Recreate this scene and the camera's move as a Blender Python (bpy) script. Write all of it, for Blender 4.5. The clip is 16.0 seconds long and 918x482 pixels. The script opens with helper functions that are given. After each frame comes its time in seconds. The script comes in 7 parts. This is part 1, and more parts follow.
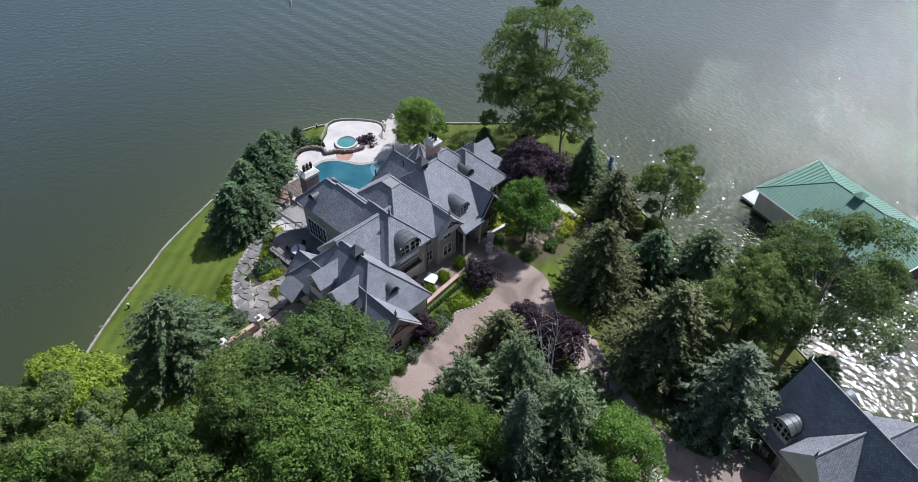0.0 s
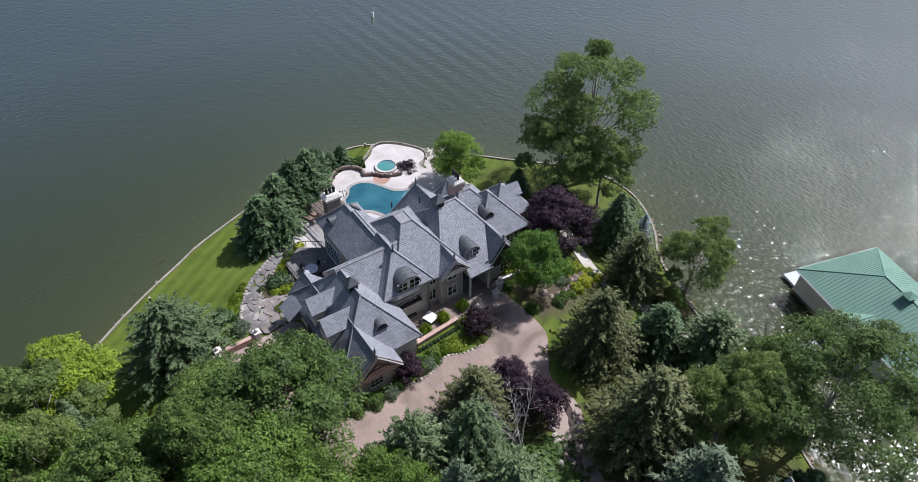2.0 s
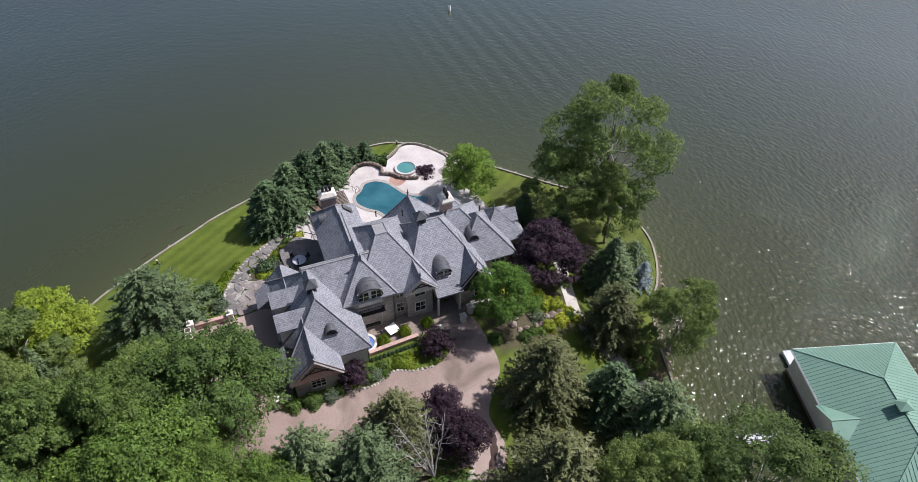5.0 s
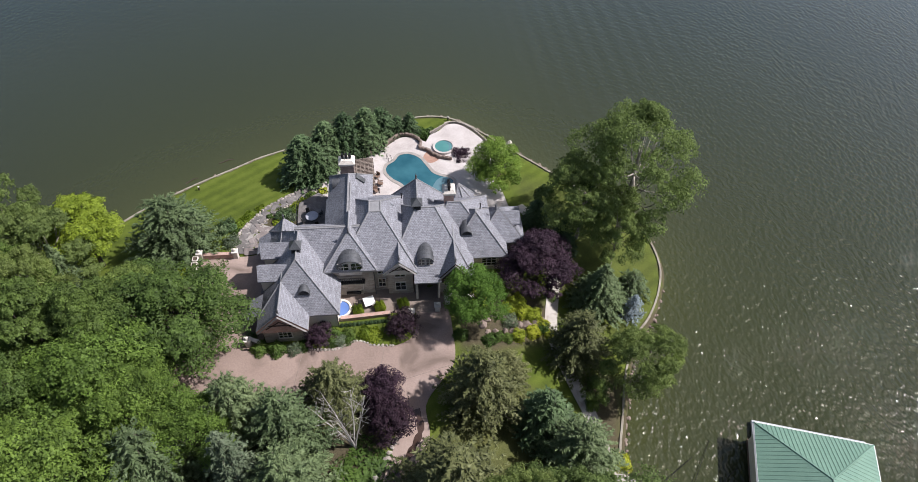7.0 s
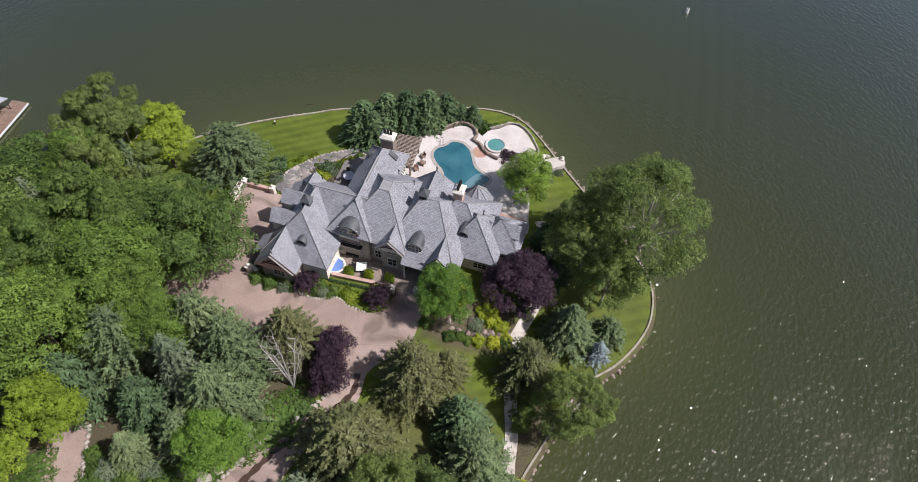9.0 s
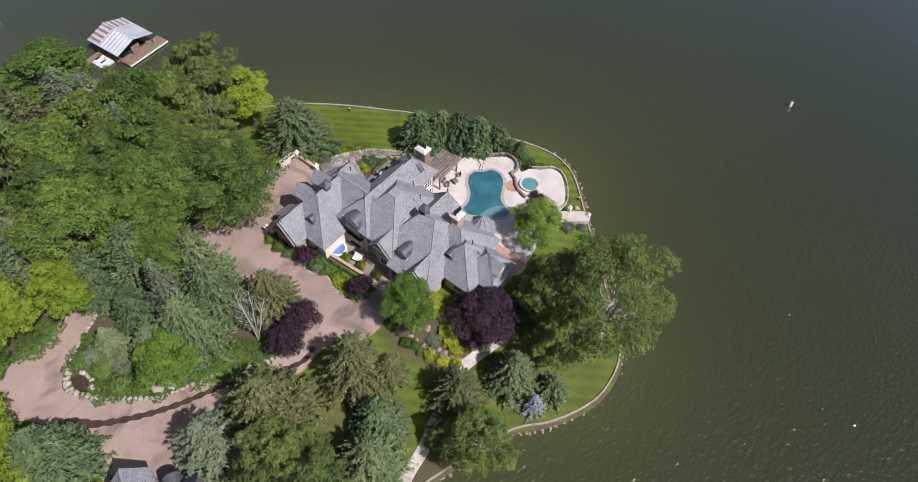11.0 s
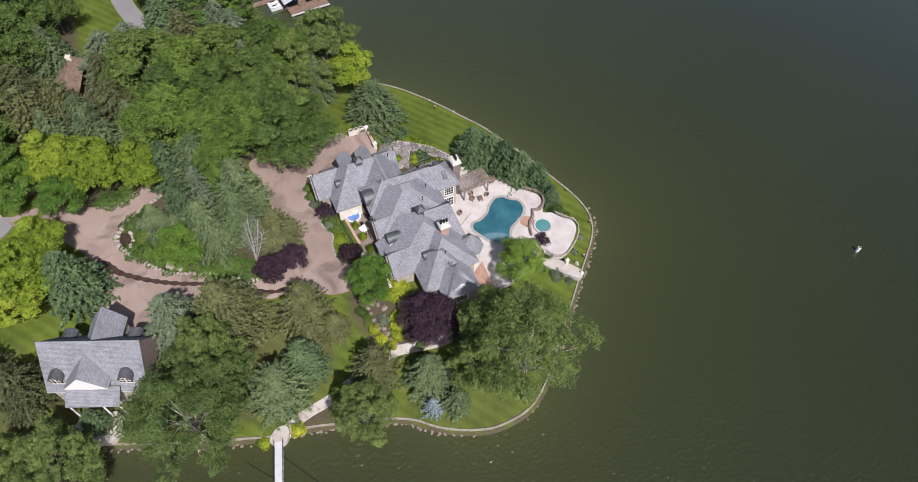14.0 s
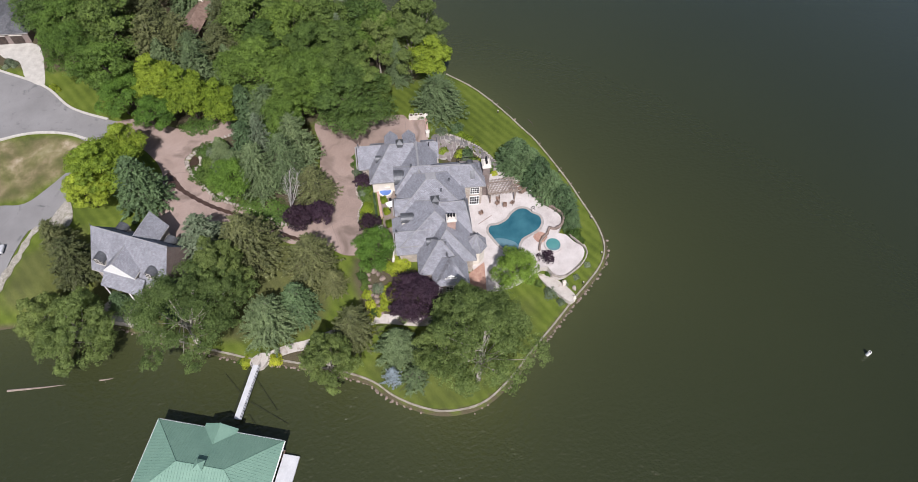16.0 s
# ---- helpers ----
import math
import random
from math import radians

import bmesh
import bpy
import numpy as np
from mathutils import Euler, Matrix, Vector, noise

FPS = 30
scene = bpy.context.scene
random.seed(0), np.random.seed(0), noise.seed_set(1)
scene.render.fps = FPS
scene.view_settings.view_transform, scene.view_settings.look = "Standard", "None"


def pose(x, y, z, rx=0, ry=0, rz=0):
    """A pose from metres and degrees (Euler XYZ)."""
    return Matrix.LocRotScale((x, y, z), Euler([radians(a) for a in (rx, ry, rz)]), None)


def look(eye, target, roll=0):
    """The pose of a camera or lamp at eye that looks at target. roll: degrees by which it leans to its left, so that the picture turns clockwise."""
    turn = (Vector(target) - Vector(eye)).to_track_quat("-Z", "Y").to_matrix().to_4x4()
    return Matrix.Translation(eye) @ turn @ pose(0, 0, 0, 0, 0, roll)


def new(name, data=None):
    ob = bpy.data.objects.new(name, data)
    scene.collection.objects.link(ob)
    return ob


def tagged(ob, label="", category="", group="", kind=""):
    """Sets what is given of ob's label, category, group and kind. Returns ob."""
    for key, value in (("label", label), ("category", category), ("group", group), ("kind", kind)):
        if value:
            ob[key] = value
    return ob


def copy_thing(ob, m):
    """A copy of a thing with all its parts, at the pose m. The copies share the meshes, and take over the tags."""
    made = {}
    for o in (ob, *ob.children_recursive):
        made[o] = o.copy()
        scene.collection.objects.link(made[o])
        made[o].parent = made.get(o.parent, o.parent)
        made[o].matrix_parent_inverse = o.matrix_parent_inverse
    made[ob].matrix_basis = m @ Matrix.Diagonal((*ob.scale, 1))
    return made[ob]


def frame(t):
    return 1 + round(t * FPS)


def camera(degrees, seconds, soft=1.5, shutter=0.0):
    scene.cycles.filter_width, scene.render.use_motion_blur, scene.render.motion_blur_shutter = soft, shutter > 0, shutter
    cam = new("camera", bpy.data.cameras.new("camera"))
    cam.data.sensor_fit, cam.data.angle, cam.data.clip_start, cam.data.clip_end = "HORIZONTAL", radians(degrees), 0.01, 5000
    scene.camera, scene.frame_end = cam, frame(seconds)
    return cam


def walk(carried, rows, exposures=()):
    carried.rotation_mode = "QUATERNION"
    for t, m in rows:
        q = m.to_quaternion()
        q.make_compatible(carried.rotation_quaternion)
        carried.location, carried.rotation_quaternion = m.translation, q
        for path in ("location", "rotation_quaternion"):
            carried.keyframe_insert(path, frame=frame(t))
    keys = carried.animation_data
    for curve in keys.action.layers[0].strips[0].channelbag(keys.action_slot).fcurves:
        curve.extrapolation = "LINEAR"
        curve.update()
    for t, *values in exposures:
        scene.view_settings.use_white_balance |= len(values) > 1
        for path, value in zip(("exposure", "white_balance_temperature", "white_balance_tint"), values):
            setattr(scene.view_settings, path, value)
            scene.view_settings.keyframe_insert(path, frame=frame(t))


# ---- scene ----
cam = camera(67.62, 16.0, soft=0.6)
PATH = [
    (0.0, -41.64, -47.69, 62.25, -46.37, -43.75, 0.74),
    (0.5, -39.26, -48.80, 62.90, -43.15, -43.60, 0.91),
    (1.0, -36.72, -50.01, 63.60, -40.57, -43.49, 0.86),
    (1.5, -34.33, -51.00, 64.36, -37.85, -43.39, 0.87),
    (2.0, -31.86, -51.95, 65.10, -35.29, -43.28, 0.97),
    (2.5, -29.30, -52.83, 65.73, -33.09, -43.16, 1.03),
    (3.0, -26.92, -53.57, 66.28, -30.84, -43.19, 1.10),
    (3.5, -24.55, -54.34, 66.84, -28.78, -43.58, 1.08),
    (4.0, -22.08, -55.02, 67.52, -26.56, -44.03, 1.22),
    (6.5, -3.68, -57.83, 73.09, -11.09, -48.65, 1.39),
    (7.0, 1.06, -57.72, 74.89, -5.87, -50.04, 1.94),
    (7.5, 6.03, -57.50, 76.75, -0.92, -51.49, 2.13),
    (8.0, 11.35, -57.00, 78.54, 3.81, -52.83, 2.22),
    (8.5, 16.40, -56.11, 80.45, 9.12, -53.69, 2.47),
    (9.0, 21.16, -54.80, 82.51, 14.92, -53.89, 2.83),
    (11.5, 45.58, -42.70, 91.46, 40.45, -54.43, 2.58),
    (12.0, 49.70, -39.47, 93.23, 44.37, -54.54, 2.43),
    (12.5, 53.66, -36.04, 94.99, 48.49, -54.61, 2.33),
    (13.0, 57.42, -32.31, 96.82, 52.86, -54.71, 2.19),
    (13.5, 60.97, -28.21, 98.66, 57.50, -54.87, 2.03),
    (14.0, 64.01, -24.29, 100.55, 63.45, -55.09, 2.20),
    (14.5, 66.75, -20.05, 102.41, 69.05, -55.33, 2.29),
    (15.0, 69.30, -15.66, 104.17, 74.02, -55.63, 2.27),
    (15.5, 71.70, -11.02, 105.90, 78.18, -55.77, 2.16),
    (16.0, 74.01, -6.25, 107.58, 81.86, -55.77, 2.01),
]
walk(cam, [(t, pose(x, y, z, 90 + pitch, 0, yaw) @ pose(0, 0, 0, 0, 0, roll)) for t, x, y, z, yaw, pitch, roll in PATH],
     [(0.0, 0.27, 5650, 10), (2.5, 0.28, 5850, 14), (4.0, 0.29, 5950, 15), (8.0, 0.28, 6250, 15), (12.0, 0.18, 6250, 16), (16.0, 0.16, 6150, 16)])
from mathutils import geometry

# ---------- world, sun ----------
SUN_AZ, SUN_EL = 0.0, 53.0
world = bpy.data.worlds.new("sky_world")
scene.world = world
world.use_nodes = True
wn = world.node_tree
sky = wn.nodes.new("ShaderNodeTexSky")
sky.sky_type = "NISHITA"
sky.sun_disc = False
sky.sun_elevation = radians(SUN_EL)
sky.sun_rotation = radians(90 - SUN_AZ)
sky.air_density, sky.dust_density = 1.4, 3.0
wn.nodes["Background"].inputs[1].default_value = 0.067
wn.links.new(sky.outputs[0], wn.nodes["Background"].inputs[0])
sun = new("sun", bpy.data.lights.new("sun", "SUN"))
sun.data.energy, sun.data.angle, sun.data.color = 5.0, radians(0.55), (1.0, 0.955, 0.89)
sun.matrix_world = look((0, 0, 0), (-math.cos(radians(SUN_AZ)), -math.sin(radians(SUN_AZ)), -math.tan(radians(SUN_EL))))

# ---------- node helpers ----------
def mat_new(name):
    m = bpy.data.materials.new(name)
    m.use_nodes = True
    return m, m.node_tree.nodes, m.node_tree.links, m.node_tree.nodes["Principled BSDF"]


def node(nt, kind, **kw):
    n = nt.new(kind)
    for k, v in kw.items():
        if k == "op":
            n.operation = v
        elif k == "blend":
            n.data_type, n.blend_type = "RGBA", v
        else:
            n.inputs[k].default_value = v
    return n


def ramp(nt, stops):
    r = nt.new("ShaderNodeValToRGB")
    while len(r.color_ramp.elements) < len(stops):
        r.color_ramp.elements.new(0.5)
    for e, (p, c) in zip(r.color_ramp.elements, stops):
        e.position, e.color = p, (*c, 1)
    return r


def coords(nt, ln, kind="Object", scale=1.0, uv=False):
    t = nt.new("ShaderNodeTexCoord")
    mp = nt.new("ShaderNodeMapping")
    mp.inputs["Scale"].default_value = (scale,) * 3 if isinstance(scale, (int, float)) else scale
    if kind == "Position":
        g = nt.new("ShaderNodeNewGeometry")
        ln.new(g.outputs["Position"], mp.inputs[0])
    else:
        ln.new(t.outputs[kind], mp.inputs[0])
    return mp.outputs[0]


def surface(name, stops, scale=0.6, fine=9.0, rough=0.85, bump=0.15, dist=0.02, metal=0.0, kind="Position", stain=None, spec=0.3):
    """A mottled surface: a broad patch noise through a colour ramp, fine grain, optional stains, and relief."""
    m, nt, ln, b = mat_new(name)
    co = coords(nt, ln, kind)
    n1 = node(nt, "ShaderNodeTexNoise", Scale=scale, Detail=6.0, Roughness=0.6)
    n2 = node(nt, "ShaderNodeTexNoise", Scale=fine, Detail=3.0)
    ln.new(co, n1.inputs["Vector"]), ln.new(co, n2.inputs["Vector"])
    mx = node(nt, "ShaderNodeMath", op="MULTIPLY_ADD")
    mx.inputs[1].default_value = 0.45
    ln.new(n2.outputs["Fac"], mx.inputs[0])
    sub = node(nt, "ShaderNodeMath", op="SUBTRACT")
    sub.inputs[1].default_value = 0.22
    ln.new(n1.outputs["Fac"], sub.inputs[0]), ln.new(sub.outputs[0], mx.inputs[2])
    r = ramp(nt, stops)
    ln.new(mx.outputs[0], r.inputs[0])
    out = r.outputs[0]
    if stain:
        col, sc, lo, hi = stain
        n3 = node(nt, "ShaderNodeTexNoise", Scale=sc, Detail=5.0, Distortion=0.8)
        ln.new(co, n3.inputs["Vector"])
        mr = nt.new("ShaderNodeMapRange")
        mr.inputs[1].default_value, mr.inputs[2].default_value = lo, hi
        ln.new(n3.outputs["Fac"], mr.inputs[0])
        mix = node(nt, "ShaderNodeMix", blend="MIX")
        ln.new(mr.outputs[0], mix.inputs[0]), ln.new(out, mix.inputs[6])
        mix.inputs[7].default_value = (*col, 1)
        out = mix.outputs[2]
    ln.new(out, b.inputs["Base Color"])
    b.inputs["Roughness"].default_value, b.inputs["Metallic"].default_value = rough, metal
    b.inputs["Specular IOR Level"].default_value = spec
    bp = node(nt, "ShaderNodeBump", Strength=bump, Distance=dist)
    ln.new(n2.outputs["Fac"], bp.inputs["Height"]), ln.new(bp.outputs[0], b.inputs["Normal"])
    return m


def courses(name, c1, c2, mortar, w, h, gap, rough=0.8, bump=0.6, tint=(0.5, 0.5, 0.5), offset=0.5, spread=0.5, metal=0.0, squash=1.0):
    """Rows of small units (shingles, stones, bricks) laid along the UV of each face, with worn patches over them."""
    m, nt, ln, b = mat_new(name)
    co = coords(nt, ln, "UV")
    br = node(nt, "ShaderNodeTexBrick", Scale=1.0)
    br.offset, br.squash = offset, squash
    br.inputs["Color1"].default_value, br.inputs["Color2"].default_value, br.inputs["Mortar"].default_value = (*c1, 1), (*c2, 1), (*mortar, 1)
    br.inputs["Brick Width"].default_value, br.inputs["Row Height"].default_value, br.inputs["Mortar Size"].default_value = w, h, gap
    br.inputs["Bias"].default_value = 0.0
    ln.new(co, br.inputs["Vector"])
    pos = coords(nt, ln, "Position")
    n = node(nt, "ShaderNodeTexNoise", Scale=0.45, Detail=8.0, Roughness=0.65)
    ln.new(pos, n.inputs["Vector"])
    n2 = node(nt, "ShaderNodeTexNoise", Scale=6.0, Detail=2.0)
    ln.new(pos, n2.inputs["Vector"])
    r = ramp(nt, [(0.25, (1 - spread,) * 3), (0.5, (1, 1, 1)), (0.8, (1 + spread * 0.5,) * 3)])
    add = node(nt, "ShaderNodeMath", op="MULTIPLY_ADD")
    add.inputs[1].default_value, add.inputs[2].default_value = 0.35, -0.17
    ln.new(n2.outputs["Fac"], add.inputs[0])
    s = node(nt, "ShaderNodeMath", op="ADD")
    ln.new(n.outputs["Fac"], s.inputs[0]), ln.new(add.outputs[0], s.inputs[1]), ln.new(s.outputs[0], r.inputs[0])
    mix = node(nt, "ShaderNodeMix", blend="MULTIPLY")
    mix.inputs[0].default_value = 1.0
    ln.new(br.outputs["Color"], mix.inputs[6]), ln.new(r.outputs[0], mix.inputs[7])
    ln.new(mix.outputs[2], b.inputs["Base Color"])
    b.inputs["Roughness"].default_value, b.inputs["Metallic"].default_value = rough, metal
    b.inputs["Specular IOR Level"].default_value = 0.3
    bp = node(nt, "ShaderNodeBump", Strength=bump, Distance=0.03)
    inv = node(nt, "ShaderNodeMath", op="SUBTRACT")
    inv.inputs[0].default_value = 1.0
    ln.new(br.outputs["Fac"], inv.inputs[1])
    hs = node(nt, "ShaderNodeMath", op="MULTIPLY_ADD")
    hs.inputs[1].default_value = 0.6
    ln.new(n2.outputs["Fac"], hs.inputs[0]), ln.new(inv.outputs[0], hs.inputs[2])
    ln.new(hs.outputs[0], bp.inputs["Height"]), ln.new(bp.outputs[0], b.inputs["Normal"])
    return m


def leaf_mat(name, dark, light, hue=0.014, trans=0.3):
    """Leaves: colour varies leaf by leaf and tree by tree, with some light passing through."""
    m, nt, ln, b = mat_new(name)
    g = nt.new("ShaderNodeNewGeometry")
    oi = nt.new("ShaderNodeObjectInfo")
    pos = coords(nt, ln, "Position")
    n = node(nt, "ShaderNodeTexNoise", Scale=0.55, Detail=3.0)
    ln.new(pos, n.inputs["Vector"])
    a = node(nt, "ShaderNodeMath", op="MULTIPLY_ADD")
    a.inputs[1].default_value = 0.30
    ln.new(g.outputs["Random Per Island"], a.inputs[0])
    sc = node(nt, "ShaderNodeMath", op="MULTIPLY_ADD")
    sc.inputs[1].default_value, sc.inputs[2].default_value = 1.1, -0.25
    ln.new(n.outputs["Fac"], sc.inputs[0]), ln.new(sc.outputs[0], a.inputs[2])
    r = ramp(nt, [(0.0, dark), (1.0, light)])
    ln.new(a.outputs[0], r.inputs[0])
    hs = nt.new("ShaderNodeHueSaturation")
    hv = nt.new("ShaderNodeMapRange")
    hv.inputs[3].default_value, hv.inputs[4].default_value = 0.5 - hue * 0.5, 0.5 + hue * 1.5
    vv = nt.new("ShaderNodeMapRange")
    vv.inputs[3].default_value, vv.inputs[4].default_value = 1.18, 0.72
    ln.new(oi.outputs["Random"], hv.inputs[0]), ln.new(oi.outputs["Random"], vv.inputs[0])
    ln.new(hv.outputs[0], hs.inputs["Hue"]), ln.new(vv.outputs[0], hs.inputs["Value"]), ln.new(r.outputs[0], hs.inputs["Color"])
    ln.new(hs.outputs[0], b.inputs["Base Color"])
    b.inputs["Roughness"].default_value = 0.6
    b.inputs["Specular IOR Level"].default_value = 0.25
    tr = nt.new("ShaderNodeBsdfTranslucent")
    ln.new(hs.outputs[0], tr.inputs[0])
    mx = nt.new("ShaderNodeMixShader")
    mx.inputs[0].default_value = trans
    ln.new(b.outputs[0], mx.inputs[1]), ln.new(tr.outputs[0], mx.inputs[2])
    ln.new(mx.outputs[0], nt["Material Output"].inputs[0])
    return m


def water_mat(name, deep, shallow, scale, strength, rough=0.06, relief=0.1):
    """Still water: a body colour in soft patches, and small ripples."""
    m, nt, ln, b = mat_new(name)
    pos = coords(nt, ln, "Position")
    n = node(nt, "ShaderNodeTexNoise", Scale=0.3, Detail=4.0)
    ln.new(pos, n.inputs["Vector"])
    r = ramp(nt, [(0.35, deep), (0.7, shallow)])
    ln.new(n.outputs["Fac"], r.inputs[0]), ln.new(r.outputs[0], b.inputs["Base Color"])
    b.inputs["Roughness"].default_value, b.inputs["IOR"].default_value = rough, 1.333
    w1 = node(nt, "ShaderNodeTexNoise", Scale=scale, Detail=1.0)
    ln.new(pos, w1.inputs["Vector"])
    bp = node(nt, "ShaderNodeBump", Strength=strength, Distance=relief)
    ln.new(w1.outputs["Fac"], bp.inputs["Height"]), ln.new(bp.outputs[0], b.inputs["Normal"])
    return m


def lake_mat():
    """Murky lake: silt near the shore, wind ripples in gusts, the spent wake of a boat, and more gloss at low angles."""
    m, nt, ln, b = mat_new("lake_water")
    pos = coords(nt, ln, "Position")
    n = node(nt, "ShaderNodeTexNoise", Scale=0.018, Detail=4.0)
    ln.new(pos, n.inputs["Vector"])
    r = ramp(nt, [(0.35, (0.0119, 0.0157, 0.0077)), (0.7, (0.0146, 0.0189, 0.0092))])
    ln.new(n.outputs["Fac"], r.inputs[0])
    at = nt.new("ShaderNodeVertexColor")
    at.layer_name = "shoal"
    mixs = node(nt, "ShaderNodeMix", blend="MIX")
    mixs.inputs[7].default_value = (0.047, 0.053, 0.021, 1)
    ln.new(at.outputs["Color"], mixs.inputs[0]), ln.new(r.outputs[0], mixs.inputs[6])
    b.inputs["Base Color"].default_value = (0, 0, 0, 1)
    body = nt.new("ShaderNodeBsdfDiffuse")
    ln.new(mixs.outputs[2], body.inputs["Color"])
    both = nt.new("ShaderNodeAddShader")
    ln.new(body.outputs[0], both.inputs[0]), ln.new(b.outputs[0], both.inputs[1]), ln.new(both.outputs[0], nt["Material Output"].inputs[0])
    b.inputs["Roughness"].default_value, b.inputs["IOR"].default_value = 0.06, 1.44
    b.inputs["Specular Tint"].default_value = (0.96, 1.0, 0.92, 1)
    # ripples, stronger in gusts
    st = nt.new("ShaderNodeMapping")
    st.inputs["Scale"].default_value, st.inputs["Rotation"].default_value = (1.0, 0.7, 1.0), (0, 0, radians(25))
    ln.new(pos, st.inputs[0])
    w1 = node(nt, "ShaderNodeTexNoise", Scale=1.7, Detail=1.0, Roughness=0.5)
    w2 = node(nt, "ShaderNodeTexNoise", Scale=0.9, Detail=1.0)
    ln.new(st.outputs[0], w1.inputs["Vector"]), ln.new(st.outputs[0], w2.inputs["Vector"])
    calm = node(nt, "ShaderNodeTexNoise", Scale=0.05, Detail=3.0)
    ln.new(pos, calm.inputs["Vector"])
    gust = nt.new("ShaderNodeMapRange")
    gust.inputs[1].default_value, gust.inputs[2].default_value, gust.inputs[3].default_value, gust.inputs[4].default_value = 0.32, 0.68, 0.75, 1.2
    ln.new(calm.outputs["Fac"], gust.inputs[0])
    rip = node(nt, "ShaderNodeMath", op="MULTIPLY")
    ln.new(w1.outputs["Fac"], rip.inputs[0]), ln.new(gust.outputs[0], rip.inputs[1])
    s = node(nt, "ShaderNodeMath", op="MULTIPLY_ADD")
    s.inputs[1].default_value = 0.6
    ln.new(w2.outputs["Fac"], s.inputs[0]), ln.new(rip.outputs[0], s.inputs[2])
    # the wind comes from the south-east, so the far side of the point lies calmer
    lee = node(nt, "ShaderNodeVectorMath", op="DOT_PRODUCT")
    lee.inputs[1].default_value = (0.7, -0.7, 0)
    ln.new(pos, lee.inputs[0])
    windy = nt.new("ShaderNodeMapRange")
    windy.inputs[1].default_value, windy.inputs[2].default_value, windy.inputs[3].default_value, windy.inputs[4].default_value = -25, 22, 0.42, 1.0
    ln.new(lee.outputs["Value"], windy.inputs[0])
    s2 = node(nt, "ShaderNodeMath", op="MULTIPLY")
    ln.new(s.outputs[0], s2.inputs[0]), ln.new(windy.outputs[0], s2.inputs[1])
    # long even waves of a wake that has reached the point's north side
    mp = nt.new("ShaderNodeMapping")
    mp.inputs["Rotation"].default_value = (0, 0, radians(-4))
    ln.new(pos, mp.inputs[0])
    wv = node(nt, "ShaderNodeTexWave", Scale=0.095, Distortion=1.6)
    wv.inputs["Detail"].default_value, wv.inputs["Detail Scale"].default_value = 1.0, 0.25
    ln.new(mp.outputs[0], wv.inputs["Vector"])
    el = nt.new("ShaderNodeMapping")
    el.inputs["Location"].default_value, el.inputs["Scale"].default_value = (-34 / 26, -52 / 36, 0), (1 / 26, 1 / 36, 0)
    ln.new(pos, el.inputs[0])
    far = node(nt, "ShaderNodeVectorMath", op="LENGTH")
    ln.new(el.outputs[0], far.inputs[0])
    mr = nt.new("ShaderNodeMapRange")
    mr.inputs[1].default_value, mr.inputs[2].default_value, mr.inputs[3].default_value, mr.inputs[4].default_value = 0.3, 1.0, 0.22, 0.0
    ln.new(far.outputs["Value"], mr.inputs[0])
    mm = node(nt, "ShaderNodeMath", op="MULTIPLY_ADD")
    ln.new(wv.outputs["Fac"], mm.inputs[0]), ln.new(mr.outputs[0], mm.inputs[1]), ln.new(s2.outputs[0], mm.inputs[2])
    bp = node(nt, "ShaderNodeBump", Strength=1.0, Distance=0.295)
    ln.new(mm.outputs[0], bp.inputs["Height"]), ln.new(bp.outputs[0], b.inputs["Normal"])
    # gloss at low angles
    fr = node(nt, "ShaderNodeFresnel", IOR=1.333)
    cw = nt.new("ShaderNodeMapRange")
    cw.inputs[1].default_value, cw.inputs[2].default_value, cw.inputs[4].default_value = 0.024, 0.085, 1.0
    ln.new(fr.outputs[0], cw.inputs[0]), ln.new(cw.outputs[0], b.inputs["Coat Weight"])
    b.inputs["Coat Roughness"].default_value, b.inputs["Coat IOR"].default_value = 0.06, 2.75
    swell = node(nt, "ShaderNodeMath", op="MULTIPLY")
    ln.new(wv.outputs["Fac"], swell.inputs[0]), ln.new(mr.outputs[0], swell.inputs[1])
    bs = node(nt, "ShaderNodeBump", Strength=1.0, Distance=0.4)
    chop = node(nt, "ShaderNodeMath", op="MULTIPLY_ADD")
    chop.inputs[1].default_value = 0.22
    ln.new(s2.outputs[0], chop.inputs[0]), ln.new(swell.outputs[0], chop.inputs[2])
    ln.new(chop.outputs[0], bs.inputs["Height"]), ln.new(bs.outputs[0], b.inputs["Coat Normal"])
    return m


# ---------- materials ----------
LAKE = lake_mat()
POOL = water_mat("pool_water", (0.020, 0.085, 0.118), (0.045, 0.145, 0.180), 2.5, 0.10)
SHELF_WATER = water_mat("shelf_water", (0.085, 0.165, 0.205), (0.115, 0.205, 0.240), 2.5, 0.08)
SPA = water_mat("spa_water", (0.060, 0.19, 0.19), (0.095, 0.25, 0.24), 3.0, 0.1)
FOUNTAIN = water_mat("fountain_water", (0.10, 0.17, 0.42), (0.14, 0.24, 0.52), 3.0, 0.1)
SLATE = courses("slate_shingle", (0.208, 0.212, 0.240), (0.294, 0.299, 0.334), (0.120, 0.121, 0.134), 0.31, 0.20, 0.014, bump=0.7, spread=0.30)
